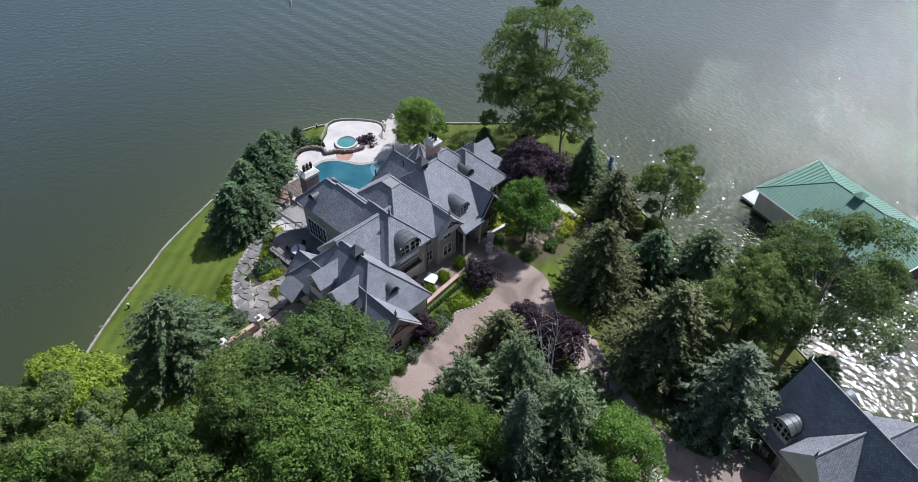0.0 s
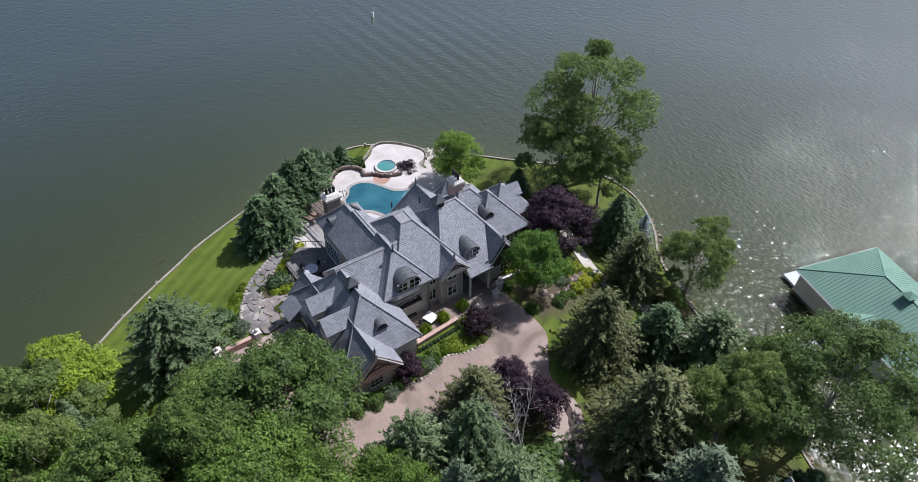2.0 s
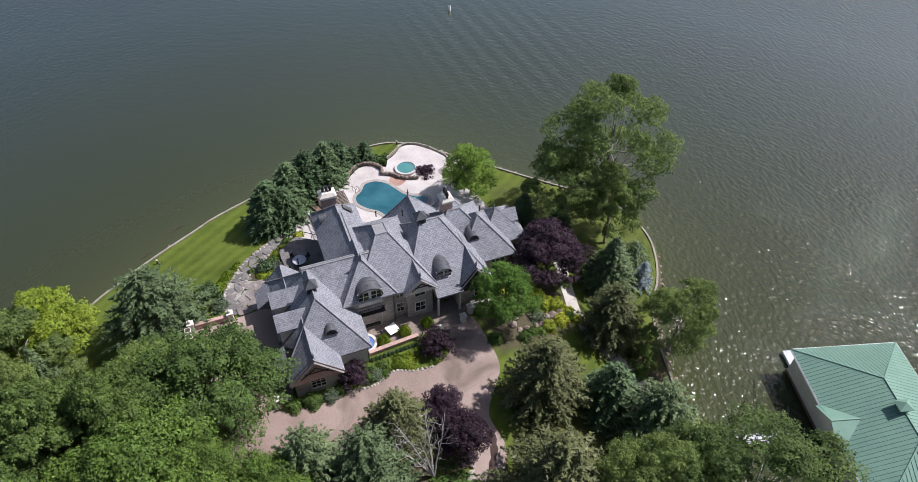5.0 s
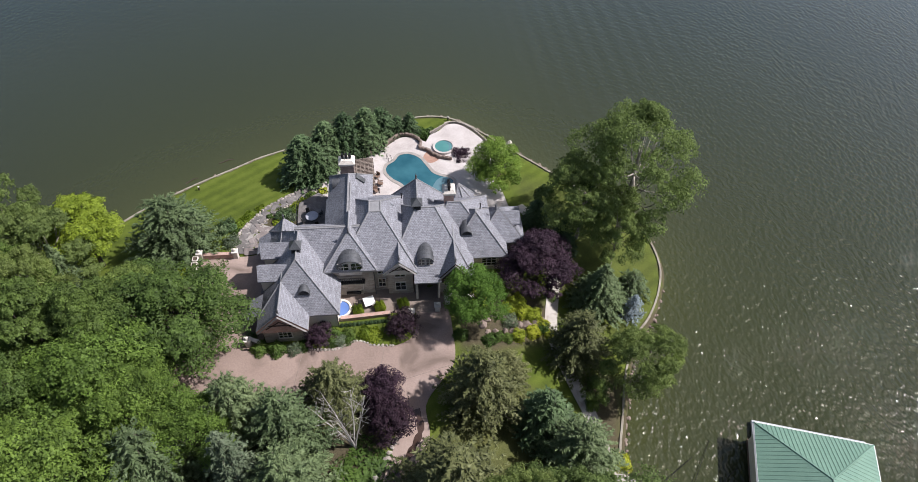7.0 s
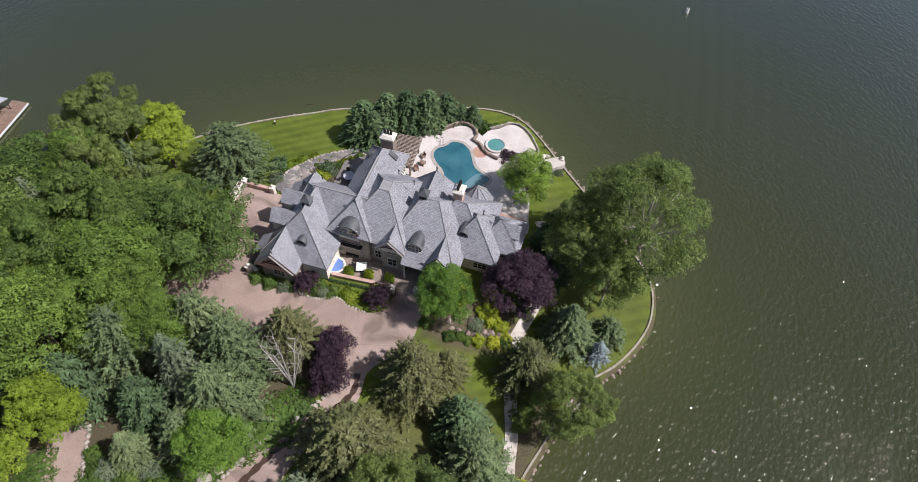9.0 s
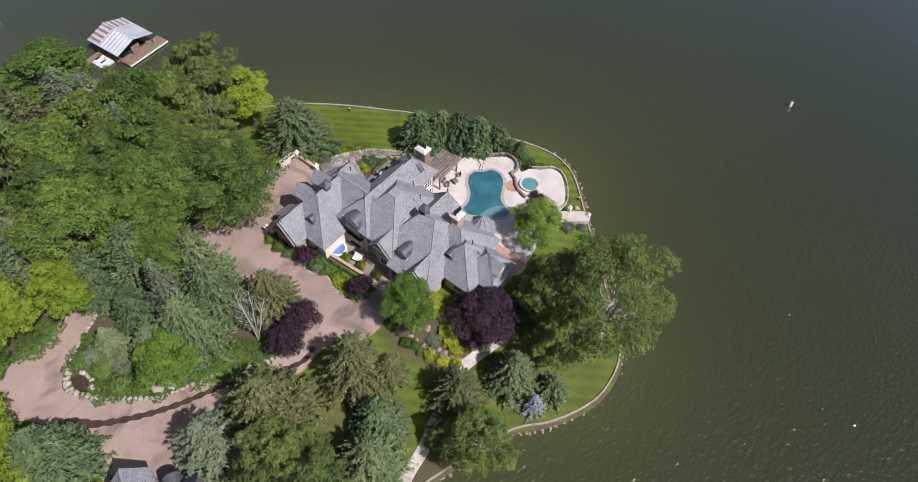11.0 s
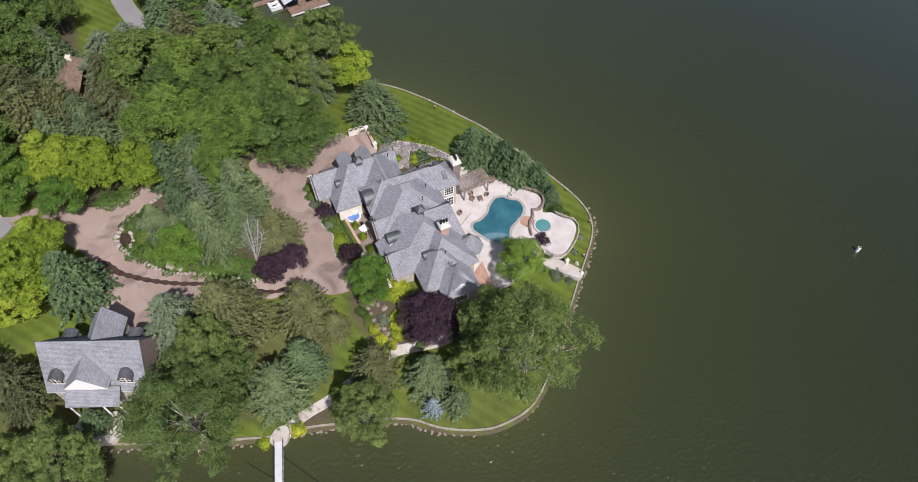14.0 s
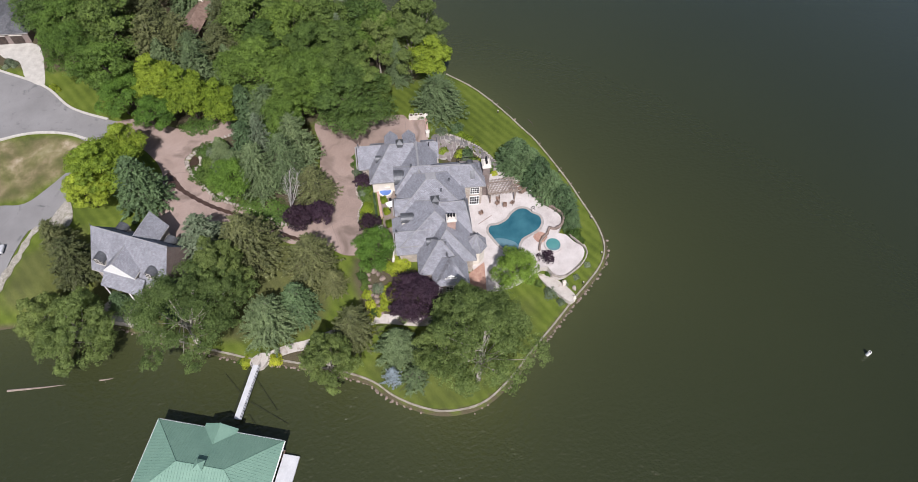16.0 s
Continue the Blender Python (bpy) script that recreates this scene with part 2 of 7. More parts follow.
DARKSHINGLE = courses("dark_shingle", (0.085, 0.088, 0.098), (0.13, 0.133, 0.145), (0.05, 0.05, 0.055), 0.32, 0.18, 0.014, bump=0.6)
CAP = surface("ridge_slate", [(0.3, (0.19, 0.19, 0.20)), (0.7, (0.28, 0.28, 0.29))], 2.0)
LEAD = surface("aged_lead", [(0.3, (0.07, 0.073, 0.08)), (0.7, (0.13, 0.135, 0.145))], 1.2, rough=0.5, metal=0.35)
IRON = surface("dark_iron", [(0.3, (0.015, 0.015, 0.017)), (0.7, (0.04, 0.04, 0.042))], 3.0, rough=0.5, metal=0.5)
STONE = courses("limestone_wall", (0.50, 0.45, 0.39), (0.34, 0.28, 0.24), (0.40, 0.37, 0.33), 0.46, 0.2, 0.02, bump=0.7, spread=0.3)
BRICK = courses("rose_brick", (0.38, 0.20, 0.16), (0.50, 0.32, 0.27), (0.45, 0.40, 0.36), 0.26, 0.085, 0.012, bump=0.5, spread=0.3)
BRICKGREY = courses("weathered_brick", (0.16, 0.12, 0.11), (0.26, 0.20, 0.18), (0.22, 0.20, 0.19), 0.26, 0.085, 0.012, bump=0.5, spread=0.35)
STUCCO = surface("cream_stucco", [(0.3, (0.60, 0.55, 0.48)), (0.7, (0.72, 0.68, 0.61))], 1.0, 14.0)
CREAM = surface("cast_stone", [(0.3, (0.52, 0.48, 0.43)), (0.7, (0.69, 0.65, 0.60))], 1.4, 12.0, stain=((0.35, 0.31, 0.26), 1.1, 0.6, 0.75))
WHITE = surface("white_paint", [(0.3, (0.72, 0.72, 0.71)), (0.7, (0.82, 0.82, 0.81))], 2.0, 18.0, rough=0.5, bump=0.05)
TIMBER = surface("dark_timber", [(0.3, (0.035, 0.026, 0.022)), (0.7, (0.085, 0.065, 0.055))], 2.0, 14.0)
TRIM = surface("weathered_trim", [(0.3, (0.24, 0.23, 0.225)), (0.7, (0.34, 0.33, 0.32))], 1.6, 12.0)
GLASS, _nt, _ln, _b = mat_new("window_glass")
_b.inputs["Base Color"].default_value, _b.inputs["Roughness"].default_value = (0.02, 0.025, 0.03, 1), 0.04
_b.inputs["Specular IOR Level"].default_value = 0.8
DRIVE = surface("stained_concrete_drive", [(0.25, (0.215, 0.160, 0.135)), (0.5, (0.285, 0.215, 0.185)), (0.75, (0.345, 0.270, 0.238))], 0.12, 5.0, bump=0.2, stain=((0.165, 0.125, 0.105), 0.22, 0.50, 0.70))
WET = surface("wet_concrete", [(0.3, (0.040, 0.024, 0.018)), (0.7, (0.075, 0.048, 0.038))], 0.8, 6.0, rough=0.25, spec=0.5)
COURT = surface("court_concrete", [(0.3, (0.17, 0.135, 0.115)), (0.7, (0.26, 0.21, 0.18))], 0.3, 6.0)
ASPHALT = surface("weathered_asphalt", [(0.25, (0.17, 0.165, 0.165)), (0.75, (0.245, 0.24, 0.24))], 0.14, 9.0, stain=((0.12, 0.12, 0.12), 0.5, 0.6, 0.75))
KERB = surface("kerb_concrete", [(0.3, (0.36, 0.34, 0.31)), (0.7, (0.50, 0.48, 0.44))], 0.8, 9.0)
DECK = surface("stamped_deck", [(0.25, (0.365, 0.325, 0.312)), (0.5, (0.475, 0.437, 0.422)), (0.75, (0.555, 0.522, 0.510))], 0.35, 5.0, stain=((0.43, 0.355, 0.32), 0.7, 0.62, 0.8))
COPING = surface("pool_coping", [(0.3, (0.25, 0.23, 0.215)), (0.7, (0.36, 0.335, 0.31))], 1.2, 9.0)
PALEPATH = surface("pale_path", [(0.3, (0.35, 0.32, 0.29)), (0.7, (0.49, 0.455, 0.42))], 0.5, 7.0, stain=((0.26, 0.22, 0.19), 0.8, 0.55, 0.72))
SEAWALL = surface("seawall_concrete", [(0.3, (0.21, 0.19, 0.155)), (0.7, (0.34, 0.312, 0.26))], 0.7, 7.0, stain=((0.19, 0.16, 0.12), 0.9, 0.55, 0.7))
FLAG = surface("flagstone", [(0.3, (0.105, 0.098, 0.095)), (0.55, (0.165, 0.152, 0.146)), (0.75, (0.25, 0.232, 0.225))], 0.9, 7.0, bump=0.3)
MORTAR = surface("path_mortar", [(0.3, (0.24, 0.225, 0.205)), (0.7, (0.38, 0.355, 0.33))], 1.2, 8.0)
GRAVEL = surface("pale_gravel", [(0.25, (0.16, 0.145, 0.11)), (0.5, (0.28, 0.26, 0.22)), (0.75, (0.42, 0.40, 0.36))], 1.6, 6.0, bump=0.5, stain=((0.15, 0.14, 0.08), 0.5, 0.58, 0.7))
ROSESTONE = surface("rose_flagstone", [(0.3, (0.15, 0.128, 0.12)), (0.55, (0.22, 0.19, 0.18)), (0.75, (0.31, 0.275, 0.26))], 0.9, 6.0, bump=0.3)
CARPAINT = surface("silver_car_paint", [(0.3, (0.55, 0.56, 0.58)), (0.7, (0.62, 0.63, 0.65))], 2.0, rough=0.3, bump=0.0, metal=0.3, spec=0.5)
ROCK = surface("field_rock", [(0.3, (0.20, 0.175, 0.15)), (0.7, (0.43, 0.39, 0.35))], 0.9, 6.0, bump=0.4)
DARKROCK = surface("brown_rock", [(0.3, (0.13, 0.10, 0.085)), (0.7, (0.28, 0.22, 0.19))], 1.1, 6.0, bump=0.4)
MULCH = surface("dark_mulch", [(0.3, (0.055, 0.040, 0.030)), (0.7, (0.12, 0.095, 0.075))], 0.9, 12.0, bump=0.4)
PINKPATH = surface("red_flagstone", [(0.3, (0.30, 0.17, 0.13)), (0.7, (0.42, 0.27, 0.21))], 1.4, 9.0)
WOOD = surface("grey_timber", [(0.3, (0.17, 0.13, 0.11)), (0.7, (0.32, 0.27, 0.23))], 1.5, 14.0)
BROWNWOOD = surface("brown_deck_boards", [(0.3, (0.13, 0.085, 0.065)), (0.7, (0.25, 0.175, 0.14))], 1.5, 14.0)
GREENROOF = surface("green_metal_roof", [(0.25, (0.120, 0.218, 0.170)), (0.75, (0.165, 0.278, 0.215))], 0.3, 3.0, rough=0.6, bump=0.02, spec=0.4)
TINROOF = surface("grey_tin_roof", [(0.3, (0.36, 0.37, 0.42)), (0.7, (0.50, 0.51, 0.56))], 0.4, 3.0, rough=0.4, metal=0.2, bump=0.03)
RUST = surface("rusty_tin_roof", [(0.3, (0.14, 0.085, 0.075)), (0.7, (0.30, 0.23, 0.22))], 0.6, 4.0, rough=0.6)
DOCKWHITE = surface("white_dock_deck", [(0.3, (0.42, 0.43, 0.455)), (0.7, (0.54, 0.55, 0.575))], 0.8, 9.0)
BARK = surface("bark", [(0.3, (0.06, 0.048, 0.04)), (0.7, (0.14, 0.115, 0.095))], 3.0, 16.0, bump=0.6)
BIRCHBARK = surface("birch_bark", [(0.3, (0.26, 0.24, 0.225)), (0.7, (0.46, 0.44, 0.42))], 2.5, 12.0, stain=((0.16, 0.14, 0.13), 3.0, 0.62, 0.7))
PALEBARK = surface("pale_bark", [(0.3, (0.22, 0.19, 0.16)), (0.7, (0.45, 0.42, 0.38))], 2.0, 12.0)
DARKWATER = surface("pond_rock_water", [(0.3, (0.03, 0.02, 0.012)), (0.7, (0.07, 0.045, 0.03))], 1.0, 5.0, rough=0.15, spec=0.5)
L_OAK = leaf_mat("oak_leaf", (0.015, 0.030, 0.008), (0.220, 0.315, 0.072))
L_LIME = leaf_mat("lime_leaf", (0.066, 0.108, 0.010), (0.470, 0.560, 0.058))
L_SYC = leaf_mat("sycamore_leaf", (0.036, 0.060, 0.019), (0.390, 0.490, 0.150), trans=0.52)
L_BRIGHT = leaf_mat("maple_leaf", (0.018, 0.038, 0.008), (0.240, 0.360, 0.065))
L_MAPLE = leaf_mat("garden_maple_leaf", (0.028, 0.062, 0.009), (0.260, 0.410, 0.062))
L_CON = leaf_mat("hemlock_needle", (0.017, 0.033, 0.014), (0.159, 0.242, 0.104), hue=0.012, trans=0.12)
L_BLUE = leaf_mat("blue_needle", (0.070, 0.098, 0.052), (0.235, 0.280, 0.175), hue=0.012, trans=0.12)
L_SILVER = leaf_mat("silver_spruce_needle", (0.20, 0.27, 0.29), (0.42, 0.52, 0.55), trans=0.1)
L_CEDAR = leaf_mat("cedar_needle", (0.026, 0.034, 0.012), (0.215, 0.228, 0.090), hue=0.012, trans=0.12)
L_PINE = leaf_mat("pine_needle", (0.030, 0.050, 0.021), (0.220, 0.290, 0.130), hue=0.012, trans=0.15)
L_PURPLE = leaf_mat("purple_leaf", (0.018, 0.010, 0.018), (0.062, 0.033, 0.050), hue=0.01, trans=0.15)
L_SHRUB = leaf_mat("shrub_leaf", (0.029, 0.057, 0.013), (0.196, 0.292, 0.060))
L_GOLD = leaf_mat("golden_leaf", (0.186, 0.232, 0.019), (0.570, 0.600, 0.060), hue=0.015)
L_FLOWER = leaf_mat("yellow_flower", (0.5, 0.45, 0.02), (0.75, 0.68, 0.05), hue=0.005)


def lawn_mat():
    """Mown grass with faint stripes, worn patches and bare earth where the woods shade it."""
    m, nt, ln, b = mat_new("lawn_grass")
    pos = coords(nt, ln, "Position")
    n1 = node(nt, "ShaderNodeTexNoise", Scale=0.22, Detail=6.0, Roughness=0.65)
    n2 = node(nt, "ShaderNodeTexNoise", Scale=7.0, Detail=3.0)
    ln.new(pos, n1.inputs["Vector"]), ln.new(pos, n2.inputs["Vector"])
    mp = nt.new("ShaderNodeMapping")
    mp.inputs["Rotation"].default_value = (0, 0, radians(54))
    ln.new(pos, mp.inputs[0])
    wv = node(nt, "ShaderNodeTexWave", Scale=0.175, Distortion=0.5)
    ln.new(mp.outputs[0], wv.inputs["Vector"])
    a = node(nt, "ShaderNodeMath", op="MULTIPLY_ADD")
    a.inputs[1].default_value = 0.15
    ln.new(wv.outputs["Fac"], a.inputs[0])
    c = node(nt, "ShaderNodeMath", op="MULTIPLY_ADD")
    c.inputs[1].default_value = 0.35
    ln.new(n2.outputs["Fac"], c.inputs[0])
    d = node(nt, "ShaderNodeMath", op="SUBTRACT")
    d.inputs[1].default_value = 0.30
    ln.new(n1.outputs["Fac"], d.inputs[0]), ln.new(d.outputs[0], c.inputs[2]), ln.new(c.outputs[0], a.inputs[2])
    r = ramp(nt, [(0.2, (0.052, 0.074, 0.012)), (0.45, (0.086, 0.117, 0.017)), (0.62, (0.112, 0.143, 0.024)), (0.85, (0.160, 0.168, 0.050))])
    ln.new(a.outputs[0], r.inputs[0])
    at = nt.new("ShaderNodeVertexColor")
    at.layer_name = "floor_kind"
    wild = ramp(nt, [(0.21, (0.095, 0.095, 0.040)), (0.35, (0.150, 0.128, 0.066)), (0.45, (0.235, 0.190, 0.115)), (0.57, (0.40, 0.34, 0.25))])
    ln.new(c.outputs[0], wild.inputs[0])
    bare = ramp(nt, [(0.3, (0.050, 0.042, 0.026)), (0.7, (0.105, 0.090, 0.055))])
    ln.new(n2.outputs["Fac"], bare.inputs[0])
    mix = node(nt, "ShaderNodeMix", blend="MIX")
    ln.new(r.outputs[0], mix.inputs[6]), ln.new(bare.outputs[0], mix.inputs[7])
    sep = nt.new("ShaderNodeSeparateColor")
    ln.new(at.outputs["Color"], sep.inputs[0]), ln.new(sep.outputs[0], mix.inputs[0])
    mix2 = node(nt, "ShaderNodeMix", blend="MIX")
    ln.new(sep.outputs[1], mix2.inputs[0]), ln.new(mix.outputs[2], mix2.inputs[6]), ln.new(wild.outputs[0], mix2.inputs[7])
    ln.new(mix2.outputs[2], b.inputs["Base Color"])
    b.inputs["Roughness"].default_value, b.inputs["Specular IOR Level"].default_value = 0.9, 0.15
    bp = node(nt, "ShaderNodeBump", Strength=0.5, Distance=0.06)
    ln.new(n2.outputs["Fac"], bp.inputs["Height"]), ln.new(bp.outputs[0], b.inputs["Normal"])
    return m


LAWN = lawn_mat()

# ---------- building helpers ----------
def slope_uv(bm):
    """Metres along the level line and up the slope of every face."""
    uv = bm.loops.layers.uv.verify()
    for f in bm.faces:
        n = f.normal
        t = Vector((0, 0, 1)).cross(n)
        t = Vector((1, 0, 0)) if t.length < 1e-4 else t.normalized()
        u = n.cross(t)
        for l in f.loops:
            l[uv].uv = (l.vert.co.dot(t), l.vert.co.dot(u))


def part(name, bm, mats, parent=None, label="", smooth=False, world_space=False):
    bm.normal_update()
    slope_uv(bm)
    me = bpy.data.meshes.new(name)
    bm.to_mesh(me)
    bm.free()
    for m in mats if isinstance(mats, (list, tuple)) else [mats]:
        me.materials.append(m)
    if smooth:
        me.polygons.foreach_set("use_smooth", [True] * len(me.polygons))
    ob = new(name, me)
    if parent is not None:
        ob.parent = parent
        if world_space:
            ob.location = -parent.location
    return tagged(ob, label)


def thing(name, label, category, at=(0, 0, 0), turn=0, group="", kind=""):
    e = new(name)
    e.empty_display_size = 0.3
    e.location, e.rotation_euler = at, (0, 0, radians(turn))
    return tagged(e, label, category, group, kind)


def box(bm, lo, hi, m=None, mat=0, bevel=0.0):
    x0, y0, z0 = lo
    x1, y1, z1 = hi
    r = bmesh.ops.create_cube(bm, size=1.0)
    vs = r["verts"]
    for v in vs:
        v.co = Vector(((x0 + x1) / 2 + v.co.x * (x1 - x0), (y0 + y1) / 2 + v.co.y * (y1 - y0), (z0 + z1) / 2 + v.co.z * (z1 - z0)))
    fs = {f for v in vs for f in v.link_faces}
    for f in fs:
        f.material_index = mat
    if bevel:
        es = {e for v in vs for e in v.link_edges}
        g = bmesh.ops.bevel(bm, geom=list(es), offset=bevel, segments=1, affect="EDGES")
        vs = g["verts"]
    if m is not None:
        bmesh.ops.transform(bm, matrix=m, verts=list({v for v in vs if v.is_valid}))
    return vs


def boxed(lo, hi, m=None, bevel=0.0):
    bm = bmesh.new()
    box(bm, lo, hi, m, bevel=bevel)
    return bm


def rod(bm, a, b, r0, r1=None, sides=8):
    """A tapered round bar from a to b."""
    a, b = Vector(a), Vector(b)
    r1 = r0 if r1 is None else r1
    q = (b - a).to_track_quat("Z", "Y").to_matrix()
    ring = []
    for c, r in ((a, r0), (b, r1)):
        ring.append([bm.verts.new(c + q @ Vector((r * math.cos(i * math.tau / sides), r * math.sin(i * math.tau / sides), 0))) for i in range(sides)])
    for i in range(sides):
        j = (i + 1) % sides
        bm.faces.new((ring[0][i], ring[0][j], ring[1][j], ring[1][i]))
    bm.faces.new(ring[0][::-1]), bm.faces.new(ring[1])


def spline(pts, closed=True, step=0.8):
    """A smooth line through a few control points."""
    p = [np.array(q, float) for q in pts]
    n = len(p)
    out = []
    for i in range(n if closed else n - 1):
        g = (lambda k: p[k % n]) if closed else (lambda k: p[min(max(k, 0), n - 1)])
        a, b, c, d = g(i - 1), g(i), g(i + 1), g(i + 2)
        m = max(2, int(np.linalg.norm(c - b) / step))
        for k in range(m):
            t = k / m
            out.append(0.5 * ((2 * b) + (c - a) * t + (2 * a - 5 * b + 4 * c - d) * t * t + (3 * b - a - 3 * c + d) * t ** 3))
    if not closed:
        out.append(p[-1])
    return np.array(out)


def inside(poly, x, y):
    """Which of the points (x, y) lie in the polygon."""
    r = np.zeros(np.shape(x), bool)
    q = np.roll(poly, -1, axis=0)
    for (x0, y0), (x1, y1) in zip(poly, q):
        hit = ((y0 > y) != (y1 > y)) & (x < (x1 - x0) * (y - y0) / (y1 - y0 + 1e-12) + x0)
        r ^= hit
    return r


def distance(poly, x, y):
    d = np.full(np.shape(x), 1e9)
    q = np.roll(poly, -1, axis=0)
    for (x0, y0), (x1, y1) in zip(poly, q):
        ex, ey = x1 - x0, y1 - y0
        t = np.clip(((x - x0) * ex + (y - y0) * ey) / (ex * ex + ey * ey + 1e-12), 0, 1)
        d = np.minimum(d, np.hypot(x - x0 - t * ex, y - y0 - t * ey))
    return d


def slab(outline, z, depth=0.25, bevel=0.0):
    """A flat sheet of the outline at height z with its edges carried down."""
    bm = bmesh.new()
    o = np.asarray(outline)
    area = np.sum(o[:, 0] * np.roll(o[:, 1], -1) - np.roll(o[:, 0], -1) * o[:, 1])
    if area < 0:
        o = o[::-1]
    top = [bm.verts.new((x, y, z)) for x, y in o]
    low = [bm.verts.new((x, y, z - depth)) for x, y in o]
    for tri in geometry.tessellate_polygon([[Vector((x, y, 0)) for x, y in o]]):
        a, b, c = (Vector((*o[i], 0)) for i in tri)
        if abs((b - a).cross(c - a).z) > 1e-7:
            bm.faces.new([top[i] for i in (tri if (b - a).cross(c - a).z > 0 else tri[::-1])])
    n = len(o)
    for i in range(n):
        j = (i + 1) % n
        bm.faces.new((top[j], top[i], low[i], low[j]))
    return bm


def ribbon(line, width, z, thick=0.15, closed=False):
    """A strip of the given width along a line; z is a number or a function of (x, y)."""
    bm = bmesh.new()
    p = np.asarray(line, float)
    n = len(p)
    tan = np.roll(p, -1, 0) - np.roll(p, 1, 0)
    if not closed:
        tan[0], tan[-1] = p[1] - p[0], p[-1] - p[-2]
    tan /= np.linalg.norm(tan, axis=1)[:, None] + 1e-9
    nor = np.stack([-tan[:, 1], tan[:, 0]], 1)
    rows = []
    for i in range(n):
        w = width[i] if hasattr(width, "__len__") else width
        row = []
        for s, dz in ((-1, -thick), (-1, 0), (1, 0), (1, -thick)):
            x, y = p[i] + nor[i] * s * w / 2
            zz = z(x, y) if callable(z) else z
            row.append(bm.verts.new((x, y, zz + dz)))
        rows.append(row)
    for i in range(n if closed else n - 1):
        a, b = rows[i], rows[(i + 1) % n]
        for k in range(3):
            bm.faces.new((a[k], b[k], b[k + 1], a[k + 1]))
    if not closed:
        bm.faces.new(rows[0]), bm.faces.new(rows[-1][::-1])
    bmesh.ops.recalc_face_normals(bm, faces=bm.faces)
    return bm


def boulder(seed, sx, sy, sz, sub=2):
    rnd = random.Random(seed)
    bm = bmesh.new()
    bmesh.ops.create_icosphere(bm, subdivisions=sub, radius=1.0)
    off = Vector((rnd.uniform(0, 50), rnd.uniform(0, 50), rnd.uniform(0, 50)))
    for v in bm.verts:
        k = 1 + 0.35 * noise.noise(v.co * 1.3 + off)
        v.co = Vector((v.co.x * sx * k, v.co.y * sy * k, max(v.co.z, -0.45) * sz * k))
    return bm

# ---------- land and lake ----------
SHORE = spline([(-140, -36), (-104, -30), (-86, -20), (-76, -10), (-60, -4), (-49, 0), (-43, 7), (-38.4, 12), (-31.8, 16.9), (-25, 21), (-21.6, 23),
                (-11.8, 27), (-4.9, 29.2), (0, 30.7), (3.8, 31.3), (7.1, 30.9), (10.8, 28.8), (16.8, 22.8), (20.6, 19.1), (25.6, 14), (31, 8.6),
                (34.1, 4), (34.8, -1.5), (33.6, -5.9), (31.3, -10), (28.4, -13.4), (26, -18.6), (24.4, -24), (23.2, -28), (22.4, -33), (21.2, -36.4),
                (19.6, -41), (17.6, -46), (12.4, -59), (11, -69), (12, -90), (10, -140)], closed=False, step=1.0)
LAND = np.vstack([SHORE, [(10, -2600), (-2600, -2600), (-2600, -36)]])


def ease(t):
    t = np.clip(t, 0, 1)
    return t * t * (3 - 2 * t)


def land_height(x, y):
    """Height of the land: 0.7 m at the shore, rising to the house's level, lower behind it by the pool."""
    x, y = np.asarray(x, float), np.asarray(y, float)
    d = distance(LAND, x, y)
    s = np.where(inside(LAND, x, y), d, -d)
    h = 0.72 + 3.28 * ease(s / (22.0 - 17.0 * ease((-64 - y) / 6)))
    h = np.minimum(h, 4.0 - 1.25 * ease((y - 3) / 4) * ease((x + 15) / 4))
    return np.where(s > 0, h, np.maximum(0.72 + s * 1.1, -2.2))


def gz(x, y):
    return float(land_height(x, y))


def axis(lo, hi, step, far):
    a = np.arange(lo, hi + step, step)
    up = hi + np.array([4, 12, 30, 70, 150, 400, 1000, far])
    dn = lo - np.array([4, 12, 30, 70, 150, 400, 1000, far])[::-1]
    return np.concatenate([dn, a, up])


# driveway, courts and streets, as outlines
DRIVE_OUT = spline([(-28.2, -22), (-28.0, -12), (-28.6, -6), (-28.4, -4.2), (-27.2, -3.4), (-26.8, -2.6), (-26.7, -0.4), (-26.4, 0.0), (-25.8, 0.1), (-21.4, 0.3), (-17.4, 0.0), (-17.2, -6), (-17.4, -12.6), (-18.9, -13.6), (-12.6, -14.2), (-9, -14.3), (-6.2, -13.5), (-4.2, -14.2),
                    (-1.6, -14.4), (0.6, -13), (1.2, -9.4), (4.6, -9.0), (5.3, -13), (5.2, -17), (3.4, -19.6), (1.6, -22.4), (1.8, -26.5), (-0.6, -31), (-2.6, -37), (-2.4, -42), (1.0, -44.4), (0.4, -48), (-4.0, -51.4), (-9.5, -51.3), (-16.8, -51.6), (-22, -54.5), (-27, -59.5), (-31.2, -63.4), (-32.4, -58), (-28.6, -49), (-29.2, -43.2), (-30.8, -39.6), (-27.0, -38.2), (-24.8, -42.2), (-23.0, -45.4), (-20.6, -47.8), (-17.6, -46.9),
                    (-13, -43.7), (-9.7, -40.4), (-7.4, -35.2), (-4.1, -30.6), (-1.9, -26.3), (-3.2, -21.8), (-6.6, -19.6), (-13.6, -21.4), (-21.2, -21.3)], step=0.7)
